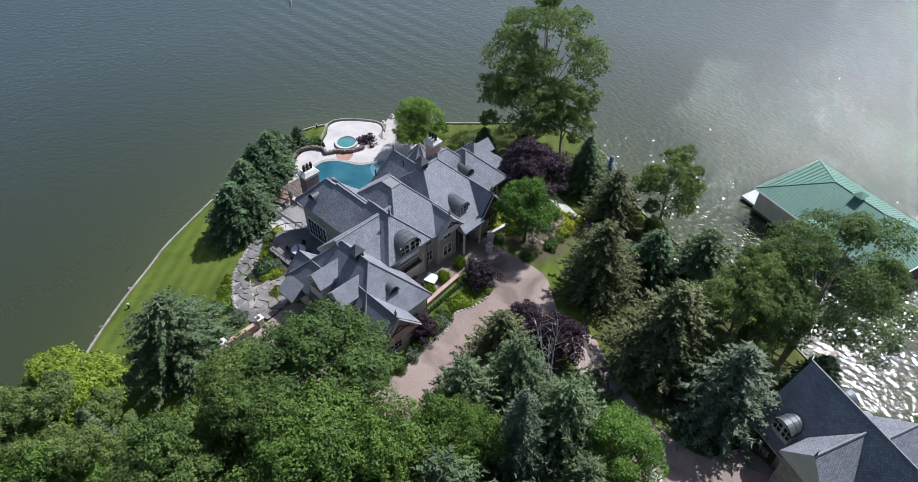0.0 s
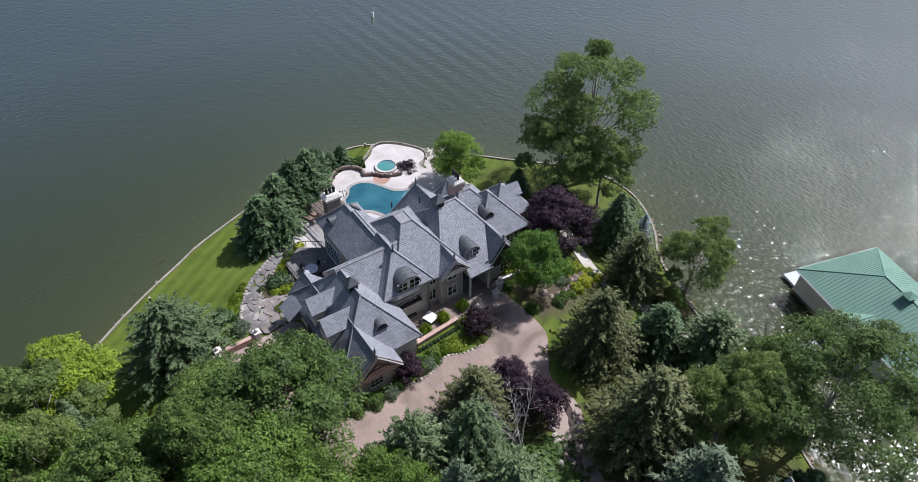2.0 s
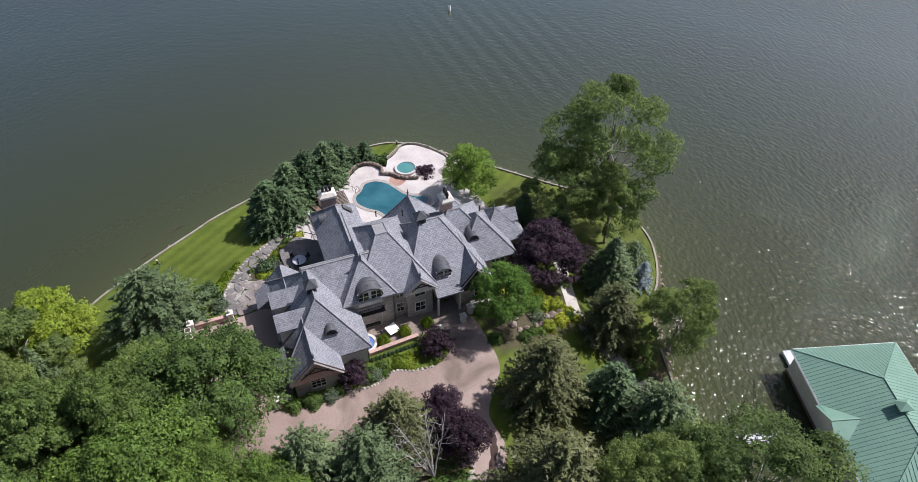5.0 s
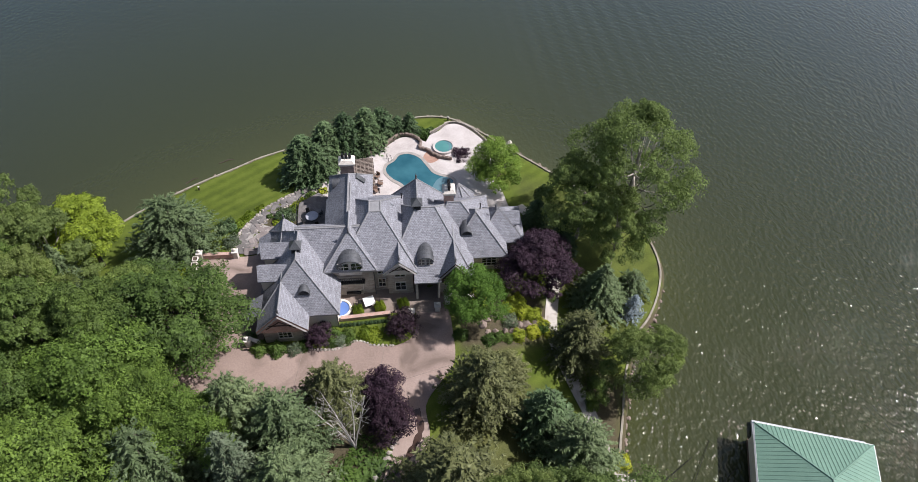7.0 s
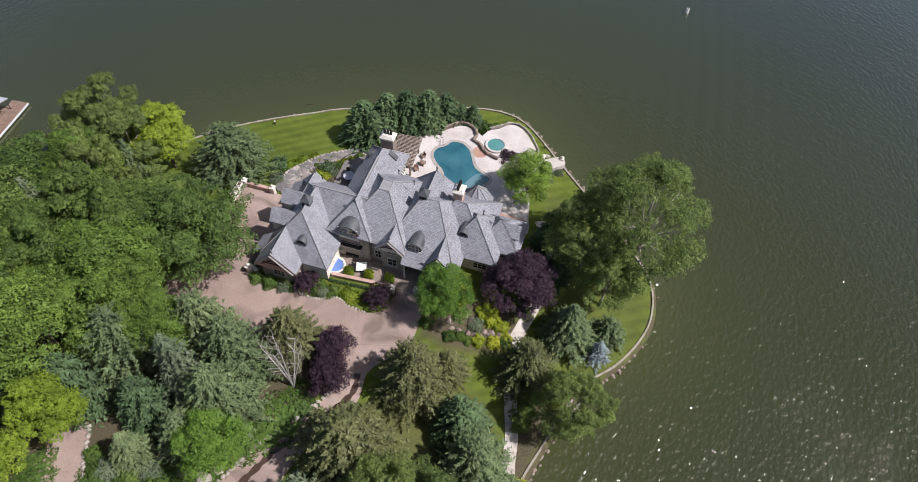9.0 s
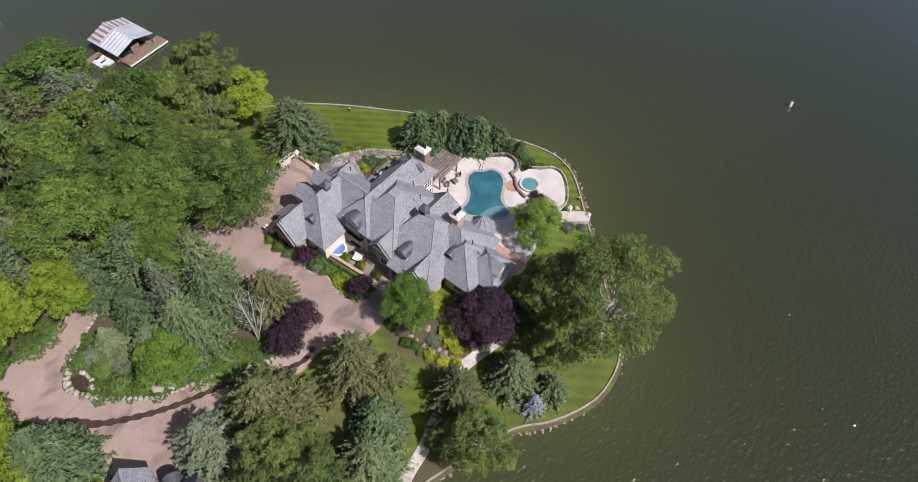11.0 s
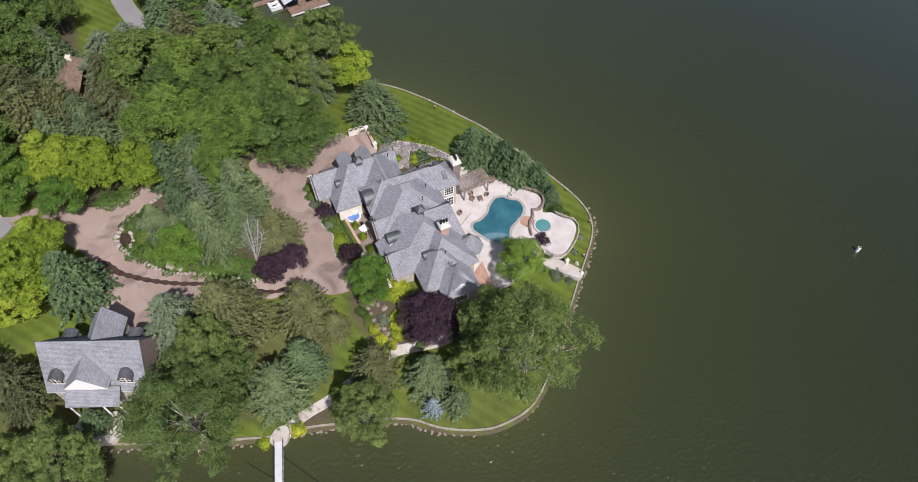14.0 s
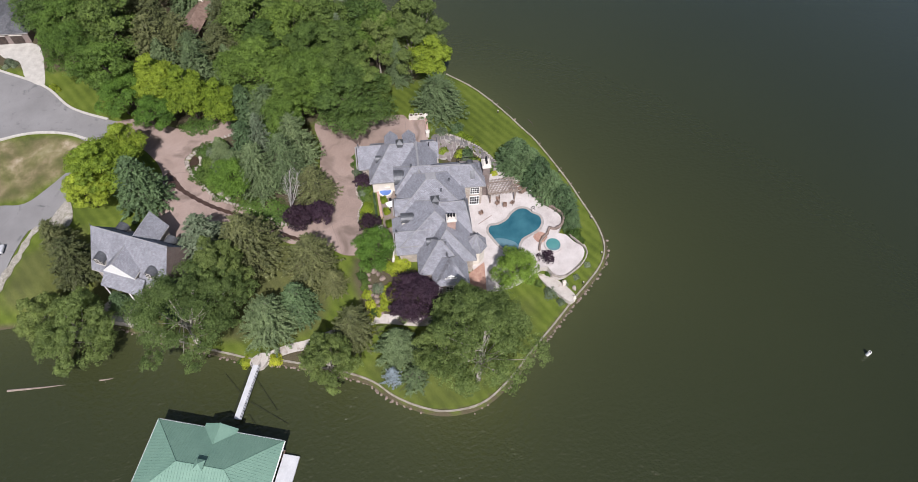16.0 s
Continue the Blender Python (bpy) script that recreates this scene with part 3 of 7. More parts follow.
STREET = spline([(-70, -128), (-58, -104), (-50.4, -91), (-44, -79.5), (-36.9, -72.5), (-32.6, -64), (-31.4, -62), (-27, -66.5), (-29.4, -71.4), (-30.3, -76), (-30.2, -80.5), (-28.5, -86.5), (-25, -96),
                 (-30, -128)], step=1.2)
LANE = spline([(-20.2, -68.8), (-16, -72.4), (-12.2, -76.2), (-12.2, -82), (-12, -100), (5, -100), (6, -84), (4.6, -77), (-1.4, -75.3), (-5.8, -74.0), (-6.8, -72), (-12.3, -68), (-17, -66.6)], step=1.2)
FAR_LANE = spline([(-120, -36), (-98, -36.5), (-84.5, -35.5), (-75, -33.5), (-69, -35)], closed=False, step=1.5)
DECK_OUT = spline([(-9.6, 9.4), (-12.2, 13.0), (-11.4, 15.6), (-9.2, 18.3), (-5.2, 19.5), (-2.9, 21.2), (-0.4, 23.5), (2.2, 23.3), (3.6, 22.4), (4.2, 23.8), (5.8, 24.9), (7.2, 26.3), (9.0, 26.2), (11, 24.4),
                   (12.8, 21.6), (12.2, 19.8), (10.6, 18.4), (13.6, 13), (14.6, 9), (14.8, 5.0), (8, 3.6), (0, 3.6), (-5, 5)], step=0.6)
POOL_OUT = spline([(0.7, 9.9), (0.5, 11.5), (-0.4, 13.2), (-1.8, 14.4), (-2.8, 16.0), (-2.6, 17.5), (-1.5, 18.5), (-0.7, 19.7), (0.9, 20.0), (2.5, 19.1), (3.5, 17.5), (4.4, 15.8), (5.5, 15.0), (6.8, 14.5), (7.5, 13.6), (6.8, 12.3),
                   (5.5, 11.0), (3.7, 10.0), (2.0, 9.3)], step=0.35)
DECK_Z = 3.15


def ground():
    gx, gy = axis(-130, 44, 0.85, 3500), axis(-130, 44, 0.85, 3500)
    X, Y = np.meshgrid(gx, gy)
    Z = land_height(X, Y)
    Z += np.where(Z > 1.2, 0.05 * np.sin(X * 0.9 + 1.3 * np.sin(Y * 0.37)) * np.sin(Y * 0.8), 0)
    for out, cut in ((DRIVE_OUT, 0.12), (STREET, 0.12), (LANE, 0.12), (POOL_OUT, 1.6)):
        near = (X > out[:, 0].min() - 3) & (X < out[:, 0].max() + 3) & (Y > out[:, 1].min() - 3) & (Y < out[:, 1].max() + 3)
        sel = np.zeros(X.shape, bool)
        sel[near] = inside(out, X[near], Y[near]) | (distance(out, X[near], Y[near]) < (0.9 if cut < 1 else -1))
        Z = np.where(sel, Z - cut, Z)
    nx, ny = len(gx), len(gy)
    me = bpy.data.meshes.new("ground")
    me.vertices.add(nx * ny)
    me.vertices.foreach_set("co", np.stack([X, Y, Z], -1).astype(np.float32).ravel())
    i = np.arange(nx * ny).reshape(ny, nx)
    q = np.stack([i[:-1, :-1], i[:-1, 1:], i[1:, 1:], i[1:, :-1]], -1).reshape(-1, 4)
    me.loops.add(q.size), me.polygons.add(len(q))
    me.loops.foreach_set("vertex_index", q.ravel().astype(np.int32))
    me.polygons.foreach_set("loop_start", np.arange(0, q.size, 4, dtype=np.int32))
    me.update(calc_edges=True)
    # bare woodland floor and planted earth against mown grass, and lawn toned down with earth colour
    woods = np.array([(-42, 0), (-38.5, -8), (-33, -8), (-29, -12), (-28.5, -20), (-24, -40), (-33, -58), (-48, -74), (-60, -140), (-140, -140), (-140, -38), (-104, -32), (-76, -14), (-60, -7), (-46, 0)])
    island = np.array([(-25, -42), (-21, -46.5), (-13, -43), (-7, -34), (-2.5, -26), (-4, -21), (-13, -22), (-27, -23), (-27, -37)])
    south_lawn = np.array([(-6, -64), (6, -63), (12, -66), (9, -76), (0, -74)])
    south = np.array([(-2, -38), (2, -27), (7, -21), (14, -20), (18, -22), (20, -28), (18, -42), (11, -62), (2, -62), (-3, -50)])
    front = np.array([(6, -15), (6, -8), (16, -7), (19, -10), (17, -14), (10, -16)])
    west = np.array([(-20, 3), (-20, 8), (-13, 13.5), (-9, 9), (-10, 4), (-16, 2)])
    k = np.zeros(X.shape)
    bed = np.array([(21.6, -31), (20.6, -26), (19.6, -20), (23, -18), (25.6, -19), (23.8, -27), (22.8, -31)])
    # south is mossy lawn; its earth mix also paints in the trees' shade
    for area, bare in ((woods, 1.0), (island, 1.0), (south, 0.55), (front, 1.0), (west, 1.0), (bed, 1.0)):
        d = distance(area, X, Y)
        k = np.maximum(k, bare * np.clip(np.where(inside(area, X, Y), d, -d) / 1.6 + 0.5, 0, 1))
    # open grass beside the far lane
    glade = np.array([(-104, -38), (-104, -46), (-72, -46.5), (-57, -45), (-53, -39), (-64, -33), (-68, -29), (-90, -32)])
    d = distance(glade, X, Y)
    k *= 1 - np.clip(np.where(inside(glade, X, Y), d, -d) / 1.6 + 0.5, 0, 1)
    # east lawn: a quarter of the earth colour mixed in, so the grass is darker
    east = np.array([(19, 3), (21, -8), (26, -15), (33, -9), (35, 0), (31, 8), (23, 15), (16, 16), (17, 8)])
    d = distance(east, X, Y)
    k = np.maximum(k, 0.25 * np.clip(np.where(inside(east, X, Y), d, -d) / 3.0 + 0.5, 0, 1))
    d = distance(south_lawn, X, Y)
    k = np.maximum(k, 0.45 * np.clip(np.where(inside(south_lawn, X, Y), d, -d) / 2.0 + 0.5, 0, 1))
    lot = np.array([(-27, -68), (-20, -69.5), (-13, -76.5), (-13, -100), (-24, -100), (-29, -86), (-29.5, -74)])
    d = distance(lot, X, Y)
    dry = (0.8 + 0.2 * np.sin(X * 0.7 + 2 * np.sin(Y * 0.5)) * np.sin(Y * 0.6)) * np.clip(np.where(inside(lot, X, Y), d, -d) / 1.6 + 0.3, 0, 1)
    k = np.where(Z < 0.6, 1.0, k)
    ca = me.color_attributes.new("floor_kind", "FLOAT_COLOR", "POINT")
    ca.data.foreach_set("color", np.stack([k, dry, 0 * k, 1 + 0 * k], -1).astype(np.float32).ravel())
    me.materials.append(LAWN)
    me.polygons.foreach_set("use_smooth", [True] * len(q))
    return tagged(new("ground", me), "mown green lawn and earth on a peninsula above the lake", "ground", kind="structure")


ground()
def lake():
    """One level sheet out to the horizon; paler over the silt near the shore."""
    gx, gy = axis(-140, 110, 3.0, 3500), axis(-140, 110, 3.0, 3500)
    X, Y = np.meshgrid(gx, gy)
    nx, ny = len(gx), len(gy)
    me = bpy.data.meshes.new("lake_water")
    me.vertices.add(nx * ny)
    me.vertices.foreach_set("co", np.stack([X, Y, np.zeros(X.shape)], -1).astype(np.float32).ravel())
    i = np.arange(nx * ny).reshape(ny, nx)
    q = np.stack([i[:-1, :-1], i[:-1, 1:], i[1:, 1:], i[1:, :-1]], -1).reshape(-1, 4)
    me.loops.add(q.size), me.polygons.add(len(q))
    me.loops.foreach_set("vertex_index", q.ravel().astype(np.int32))
    me.polygons.foreach_set("loop_start", np.arange(0, q.size, 4, dtype=np.int32))
    me.update(calc_edges=True)
    d = distance(LAND, X, Y)
    k = 0.35 * np.exp(-d / 5.0) + 0.65 * np.exp(-d / 48.0)
    ca = me.color_attributes.new("shoal", "FLOAT_COLOR", "POINT")
    ca.data.foreach_set("color", np.repeat(k.ravel()[:, None], 4, 1).astype(np.float32).ravel())
    me.materials.append(LAKE)
    tagged(new("lake_water", me), "murky green-brown lake water with small ripples", "lake", kind="structure")


lake()


def seawall():
    line = SHORE[(SHORE[:, 0] > -44) & (SHORE[:, 1] > -62)]
    wall = tagged(part("seawall", ribbon(line, 0.26, 0.82, 1.5), SEAWALL), "low weathered concrete seawall along the lawn's edge", "seawall", kind="structure")
    rnd = random.Random(4)
    meshes = []
    for k in range(6):
        b = boulder(40 + k, rnd.uniform(0.18, 0.34), rnd.uniform(0.18, 0.3), rnd.uniform(0.14, 0.24), 1)
        me = bpy.data.meshes.new("stone")
        b.to_mesh(me), b.free()
        me.materials.append(DARKROCK)
        meshes.append(me)
    tan = np.roll(line, -1, 0) - line
    for i in range(4, len(line) - 2):
        dense = 2 if (line[i, 0] > 5 and line[i, 1] > 8) or line[i, 1] < -8 else (1 if rnd.random() < 0.25 else 0)
        for _ in range(dense):
            t = tan[i] / (np.linalg.norm(tan[i]) + 1e-9)
            out = np.array([-t[1], t[0]])
            p = line[i] + out * rnd.uniform(0.5, 1.0) + t * rnd.uniform(-0.5, 0.5)
            s = new("stone", rnd.choice(meshes))
            s.parent = wall
            s.location, s.rotation_euler = (p[0], p[1], rnd.uniform(-0.08, 0.06)), (rnd.uniform(-0.3, 0.3), rnd.uniform(-0.3, 0.3), rnd.uniform(0, 6))
    return wall


seawall()
Z0 = 4.0
tagged(part("driveway", slab(DRIVE_OUT, Z0 + 0.03), DRIVE), "pinkish-brown stained concrete driveway, worn and cracked", "driveway", kind="structure")
tagged(part("road", slab(STREET, Z0 + 0.02), ASPHALT), "grey weathered asphalt street", "road", kind="structure")
tagged(part("lane", slab(LANE, Z0 + 0.015), ASPHALT), "grey concrete side lane beside the lawn", "road", kind="structure")
tagged(part("far_lane", ribbon(FAR_LANE, 4.2, Z0 + 0.06), ASPHALT), "narrow grey lane among the trees", "road", kind="structure")
for name, pts in (("kerb_north", [(-58, -104), (-50.4, -91), (-44, -79.5), (-36.9, -72.5), (-32.9, -64.5)]),
                  ("kerb_south", [(-27.2, -66.8), (-29.4, -71.4), (-30.3, -76), (-30.2, -80.5), (-28.5, -86.5), (-25, -96)])):
    tagged(part(name, ribbon(spline(pts, False, 1.0), 0.5, Z0 + 0.15, 0.3), KERB), "pale concrete street kerb", "kerb", kind="structure")
tagged(part("gravel_verge", ribbon(spline([(-6.4, -72.4), (-4.6, -73.4), (-0.8, -74.3), (3.4, -75.6), (8.4, -77.0)], False, 0.8), [0.9 + 0.35 * math.sin(i * 1.9) + 0.05 * i for i in range(30)], Z0 + 0.05, 0.1), GRAVEL), "pale gravel verge beside the lane", "verge", kind="structure")
tagged(part("apron", slab(spline([(-12.4, -68.3), (-9.4, -66.9), (-6.4, -66.8), (-5.0, -68.6), (-4.6, -70.6), (-5.6, -71.3), (-8.4, -70.4), (-10.8, -69.4)], step=0.7), Z0 + 0.07), GRAVEL), "pale concrete apron by the lane", "pavement", kind="structure")
# drive joints and the dark trail of running water
rnd = random.Random(9)
for a, b in (((-27.6, -13), (-20.2, -13)), ((-13.6, -21), (-12.6, -14.5)), ((-4, -20.6), (-3, -14.6)), ((5, -17.4), (-3.5, -19.8)), ((-27.6, -4), (-21, -4)), ((-10, -50.8), (-9.6, -41)), ((-4, -43), (-11, -42)), ((-17, -47), (-17, -51.4)), ((-3, -24), (1.6, -24))):
    tagged(part("drive_joint", ribbon(spline([a, b], False, 1.0), 0.07, Z0 + 0.036, 0.02), COURT), "dark joint in the concrete", "joint", kind="structure")
tagged(part("wet_trail", ribbon(spline([(-16.4, -51.3), (-15.0, -49.6), (-12.4, -47.2), (-9.4, -43.4), (-7.0, -39.4), (-4.6, -34.2), (-2.2, -30.8), (-0.4, -28.0), (0.9, -25.2), (0.5, -22.8)], False, 0.5),
       [2.6 - 1.7 * min(1, i / 10) + 0.22 * math.sin(i * 2.1) - 0.2 * min(1, i / 40) for i in range(90)], Z0 + 0.037, 0.02), WET), "dark wet trail of running water on the drive", "puddle", kind="structure")
tagged(part("entrance_court", slab(spline([(-9.6, -10.2), (-2.2, -9.8), (1.0, -9.8), (4.6, -9.2), (4.4, -3.0), (-8, -3.0)], step=1.0), Z0 + 0.045), COURT), "brown concrete entrance court", "courtyard", kind="structure")
# path from the dock to the front garden
tagged(part("dock_path", ribbon(spline([(23.6, -32.2), (22.2, -30.2), (21.2, -27), (20.7, -23.6), (19.6, -20), (18.3, -15.6), (17.8, -12), (18.3, -9), (19.4, -4), (19.6, 1), (18.2, 6), (16.4, 9)], False, 0.6),
       1.6, lambda x, y: gz(x, y) + 0.12, 0.25), PALEPATH), "pale concrete garden path", "path", kind="structure")


def flagstones(name, outline, z, size, mat, label, seed, gap=0.05):
    """Irregular flat stones fitted closely together, each its own piece, on a bed of pale mortar."""
    rnd = random.Random(seed)
    o = np.asarray(outline)
    bed = slab(o, 0.0, 0.25)
    for v in bed.verts:
        v.co.z += gz(v.co.x, v.co.y) + z - 0.03
    base = tagged(part(name, bed, MORTAR), label, "path", kind="structure")
    nx = np.arange(o[:, 0].min() - size, o[:, 0].max() + size, size)
    ny = np.arange(o[:, 1].min() - size, o[:, 1].max() + size, size * 0.8)
    node_at = {(i, j): Vector((x + (j % 2) * size * 0.35 + rnd.uniform(-0.24, 0.24) * size, y + rnd.uniform(-0.2, 0.2) * size, 0)) for i, x in enumerate(nx) for j, y in enumerate(ny)}
    for i in range(len(nx) - 1):
        for j in range(len(ny) - 1):
            q = [node_at[i, j], node_at[i + 1, j], node_at[i + 1, j + 1], node_at[i, j + 1]]
            c = sum(q, Vector()) / 4
            if not inside(o, np.array([c.x]), np.array([c.y]))[0]:
                continue
            poly = []
            for k in range(4):
                a, b = q[k] - c, q[(k + 1) % 4] - c
                for f in (0.14, 0.86):
                    e = a.lerp(b, f)
                    poly.append(tuple((e * (1 - gap / max(e.length, 0.1)))[:2]))
            s = part("flagstone", slab(np.array(poly), 0.03, 0.06), mat, base)
            s.location = (c.x, c.y, gz(c.x, c.y) + z + rnd.uniform(0, 0.025))
            s.rotation_euler = (rnd.uniform(-0.02, 0.02), rnd.uniform(-0.02, 0.02), 0)
    return base


def path_outline(line, w):
    p = spline(line, False, 0.7)
    t = np.gradient(p, axis=0)
    t /= np.linalg.norm(t, axis=1)[:, None]
    n = np.stack([-t[:, 1], t[:, 0]], 1)
    return np.vstack([p + n * w / 2, (p - n * w / 2)[::-1]])


flagstones("stone_path", path_outline([(-21.6, 1.4), (-21.6, 4.2), (-20.3, 7.2), (-18.6, 9.7), (-15.7, 11.9), (-12.9, 13.9)], 1.9), 0.06, 1.15, FLAG, "grey-brown flagstone path beside the lawn", 3)
flagstones("stone_branch", path_outline([(-20.3, 6.0), (-18.2, 4.9), (-15.6, 3.7)], 1.4), 0.09, 0.9, ROSESTONE, "grey-brown flagstone branch path down to the house", 7)
flagstones("stone_landing", spline([(-21.4, 1.2), (-19.2, 1.0), (-16.4, 1.6), (-15.4, 3.2), (-17.4, 4.4), (-20.2, 4.6)], step=0.8), 0.07, 1.3, ROSESTONE, "grey-brown flagstone landing by the garage", 5)

# ---------- pool terrace ----------
def pool():
    bm = slab(DECK_OUT, DECK_Z, 1.6)
    deck = tagged(part("pool_deck", bm, DECK), "pale cream stamped-stone pool terrace", "terrace", kind="structure")
    pl = thing("swimming_pool", "free-form swimming pool of clear teal water with stone coping", "swimming pool", (2, 15, DECK_Z), kind="structure")
    part("coping", ribbon(POOL_OUT, 0.5, DECK_Z + 0.05, 0.09, True), COPING, pl, "grey stone coping", world_space=True)
    part("pool_water", slab(POOL_OUT * 1.0, DECK_Z + 0.012, 0.01), POOL, pl, "clear teal water", world_space=True)
    shelf = spline([(3.9, 10.4), (3.9, 11.9), (4.8, 13.9), (5.9, 14.6), (6.7, 14.2), (7.2, 13.5), (6.6, 12.4), (5.4, 11.2)], step=0.4)
    part("tanning_shelf", slab(shelf, DECK_Z + 0.02, 0.01), SHELF_WATER, pl, "pale shallow ledge under water", world_space=True)
    bm = bmesh.new()
    for dx in (-0.25, 0.25):
        pts = [(-2.2 + dx, 18.95, DECK_Z), (-2.2 + dx, 18.95, DECK_Z + 0.7), (-2.05 + dx, 18.6, DECK_Z + 0.78), (-1.95 + dx, 18.3, DECK_Z + 0.6), (-1.95 + dx, 18.3, DECK_Z)]
        for a, b in zip(pts, pts[1:]):
            rod(bm, a, b, 0.035, sides=6)
    part("handrail", bm, IRON, pl, "thin metal handrail", world_space=True)
    sp = thing("hot_tub", "round raised spa of turquoise water beside the pool", "hot tub", (6.3, 21, DECK_Z))
    ring = np.array([(6.3 + 1.55 * math.cos(a), 20.95 + 1.5 * math.sin(a)) for a in np.linspace(0, math.tau, 28, endpoint=False)])
    part("rim", ribbon(ring, 0.34, DECK_Z + 0.32, 0.5, True), DECK, sp, "pale stone rim", world_space=True)
    part("spa_water", slab(ring, DECK_Z + 0.22, 0.2), SPA, sp, "turquoise water", world_space=True)
    for r in (0.95, 1.2):
        arc = np.array([(6.3 + r * math.cos(a), 20.95 + r * math.sin(a)) for a in np.linspace(-0.9, 1.3, 14)])
        part("bench_step", ribbon(arc, 0.12, DECK_Z + 0.235, 0.02), SHELF_WATER, sp, "pale step seen through the water", world_space=True)
    tagged(part("spa_landing", slab(spline([(3.0, 18.6), (4.2, 17.6), (5.6, 18.7), (4.6, 20.2), (3.6, 20.0)], step=0.5), DECK_Z + 0.02, 0.03), PINKPATH), "red flagstone landing between pool and spa", "paving", kind="structure")
    # low stone wall winding between terrace and spa, and round the outer terrace
    for line, h, name, mt in (([(-5.4, 19.9), (-3.0, 21.7), (-0.4, 24.0), (1.6, 23.6), (2.8, 22.2), (2.6, 20.9), (3.7, 20.4), (4.6, 19.4), (5.6, 18.7), (7.2, 18.2)], 0.55, "rock_wall", DARKROCK),
                              ([(4.4, 24.6), (6.0, 25.8), (7.4, 26.8), (9.2, 26.6), (11.3, 24.8), (13.1, 21.7), (12.5, 19.6)], 0.22, "rock_edging", ROCK)):
        w = thing(name, "low curved wall of rough brown stones", "stone wall", (line[0][0], line[0][1], DECK_Z), kind="structure")
        p = spline(line, False, 0.42)
        rn = random.Random(len(line))
        lib = []
        for k in range(7):
            b = boulder(70 + k, rn.uniform(0.30, 0.46), rn.uniform(0.20, 0.28) if h > 0.4 else rn.uniform(0.10, 0.17), rn.uniform(0.12, 0.2) if h > 0.4 else 0.09, 1)
            me = bpy.data.meshes.new("stone")
            b.to_mesh(me), b.free()
            me.materials.append(mt)
            lib.append(me)
        part("core", ribbon(p, 0.36 if h > 0.4 else 0.16, DECK_Z + h - 0.12, h + 0.3), mt, w, world_space=True)
        head = np.gradient(p, axis=0)
        for q, d in zip(p, head):
            for lev in range(2 if h > 0.4 else 1):
                s = new("stone", rn.choice(lib))
                s.parent = w
                s.location = Vector((q[0] + rn.uniform(-0.06, 0.06), q[1] + rn.uniform(-0.06, 0.06), DECK_Z + h * (0.35 + 0.45 * lev) if h > 0.4 else DECK_Z + h - 0.12)) - w.location
                s.rotation_euler = (rn.uniform(-0.15, 0.15), rn.uniform(-0.15, 0.15), math.atan2(d[1], d[0]) + rn.uniform(-0.35, 0.35))
    return deck


pool()
tagged(part("lake_steps", slab(spline([(12.2, 19.8), (13.6, 21.4), (15.6, 22.9), (16.6, 23.2), (17.6, 22.2), (15.2, 19.8), (13.2, 18.2), (11.2, 17.4)], step=0.5), 1.7, 1.0), PALEPATH), "pale stone landing down to the lake", "steps", kind="structure")

# ---------- the house ----------
def roof_solid(x0, x1, y0, y1, ze, sx0=None, sx1=None, sy0=None, sy1=None, top=None):
    """A convex roof over the eaves' rectangle; each given side rises at its own slope (rise over run), the others end in gables."""
    bm = bmesh.new()
    box(bm, (x0, y0, ze - 0.22), (x1, y1, (top or 40)))
    for p, s, n in (((x0, 0, ze), sx0, (-1, 0)), ((x1, 0, ze), sx1, (1, 0)), ((0, y0, ze), sy0, (0, -1)), ((0, y1, ze), sy1, (0, 1))):
        if s is None:
            continue
        no = Vector((n[0] * s, n[1] * s, 1)).normalized()
        bmesh.ops.bisect_plane(bm, geom=bm.verts[:] + bm.edges[:] + bm.faces[:], plane_co=p, plane_no=no, clear_outer=True)
        r = bmesh.ops.convex_hull(bm, input=bm.verts[:])
        bmesh.ops.delete(bm, geom=list({g for g in r["geom_interior"] + r["geom_unused"] if isinstance(g, bmesh.types.BMVert)}), context="VERTS")
    bmesh.ops.dissolve_limit(bm, angle_limit=0.02, verts=bm.verts[:], edges=bm.edges[:])
    bmesh.ops.recalc_face_normals(bm, faces=bm.faces[:])
    return bm


def roof(parent, x0, x1, y0, y1, ze, slopes, top=None, gable=None, caps=True):
    """One roof with its slate slopes, lead or plastered ends and a raised cap along each hip and ridge."""
    bm = roof_solid(x0, x1, y0, y1, ze, *slopes, top=top)
    bm.normal_update()
    edges = []
    for f in bm.faces:
        f.material_index = 0 if f.normal.z > 0.15 else (1 if f.calc_area() > 1.2 and abs(f.normal.z) < 0.1 and max(v.co.z for v in f.verts) > ze + 0.5 else 2)
        if f.normal.z > 0.98 and top:
            f.material_index = 3
    for e in bm.edges:
        if len(e.link_faces) == 2 and all(f.normal.z > 0.15 for f in e.link_faces) and e.is_convex:
            if all(f.normal.z < 0.98 for f in e.link_faces) or True:
                edges.append((e.verts[0].co.copy(), e.verts[1].co.copy()))
    ob = part("roof", bm, [SLATE, gable or STONE, TRIM, CAP], parent, world_space=True)
    if caps:
        for a, b in edges:
            c = bmesh.new()
            rod(c, a + Vector((0, 0, 0.02)), b + Vector((0, 0, 0.02)), 0.085, sides=6)
            k = part("ridge_cap", c, CAP, ob)
    return ob


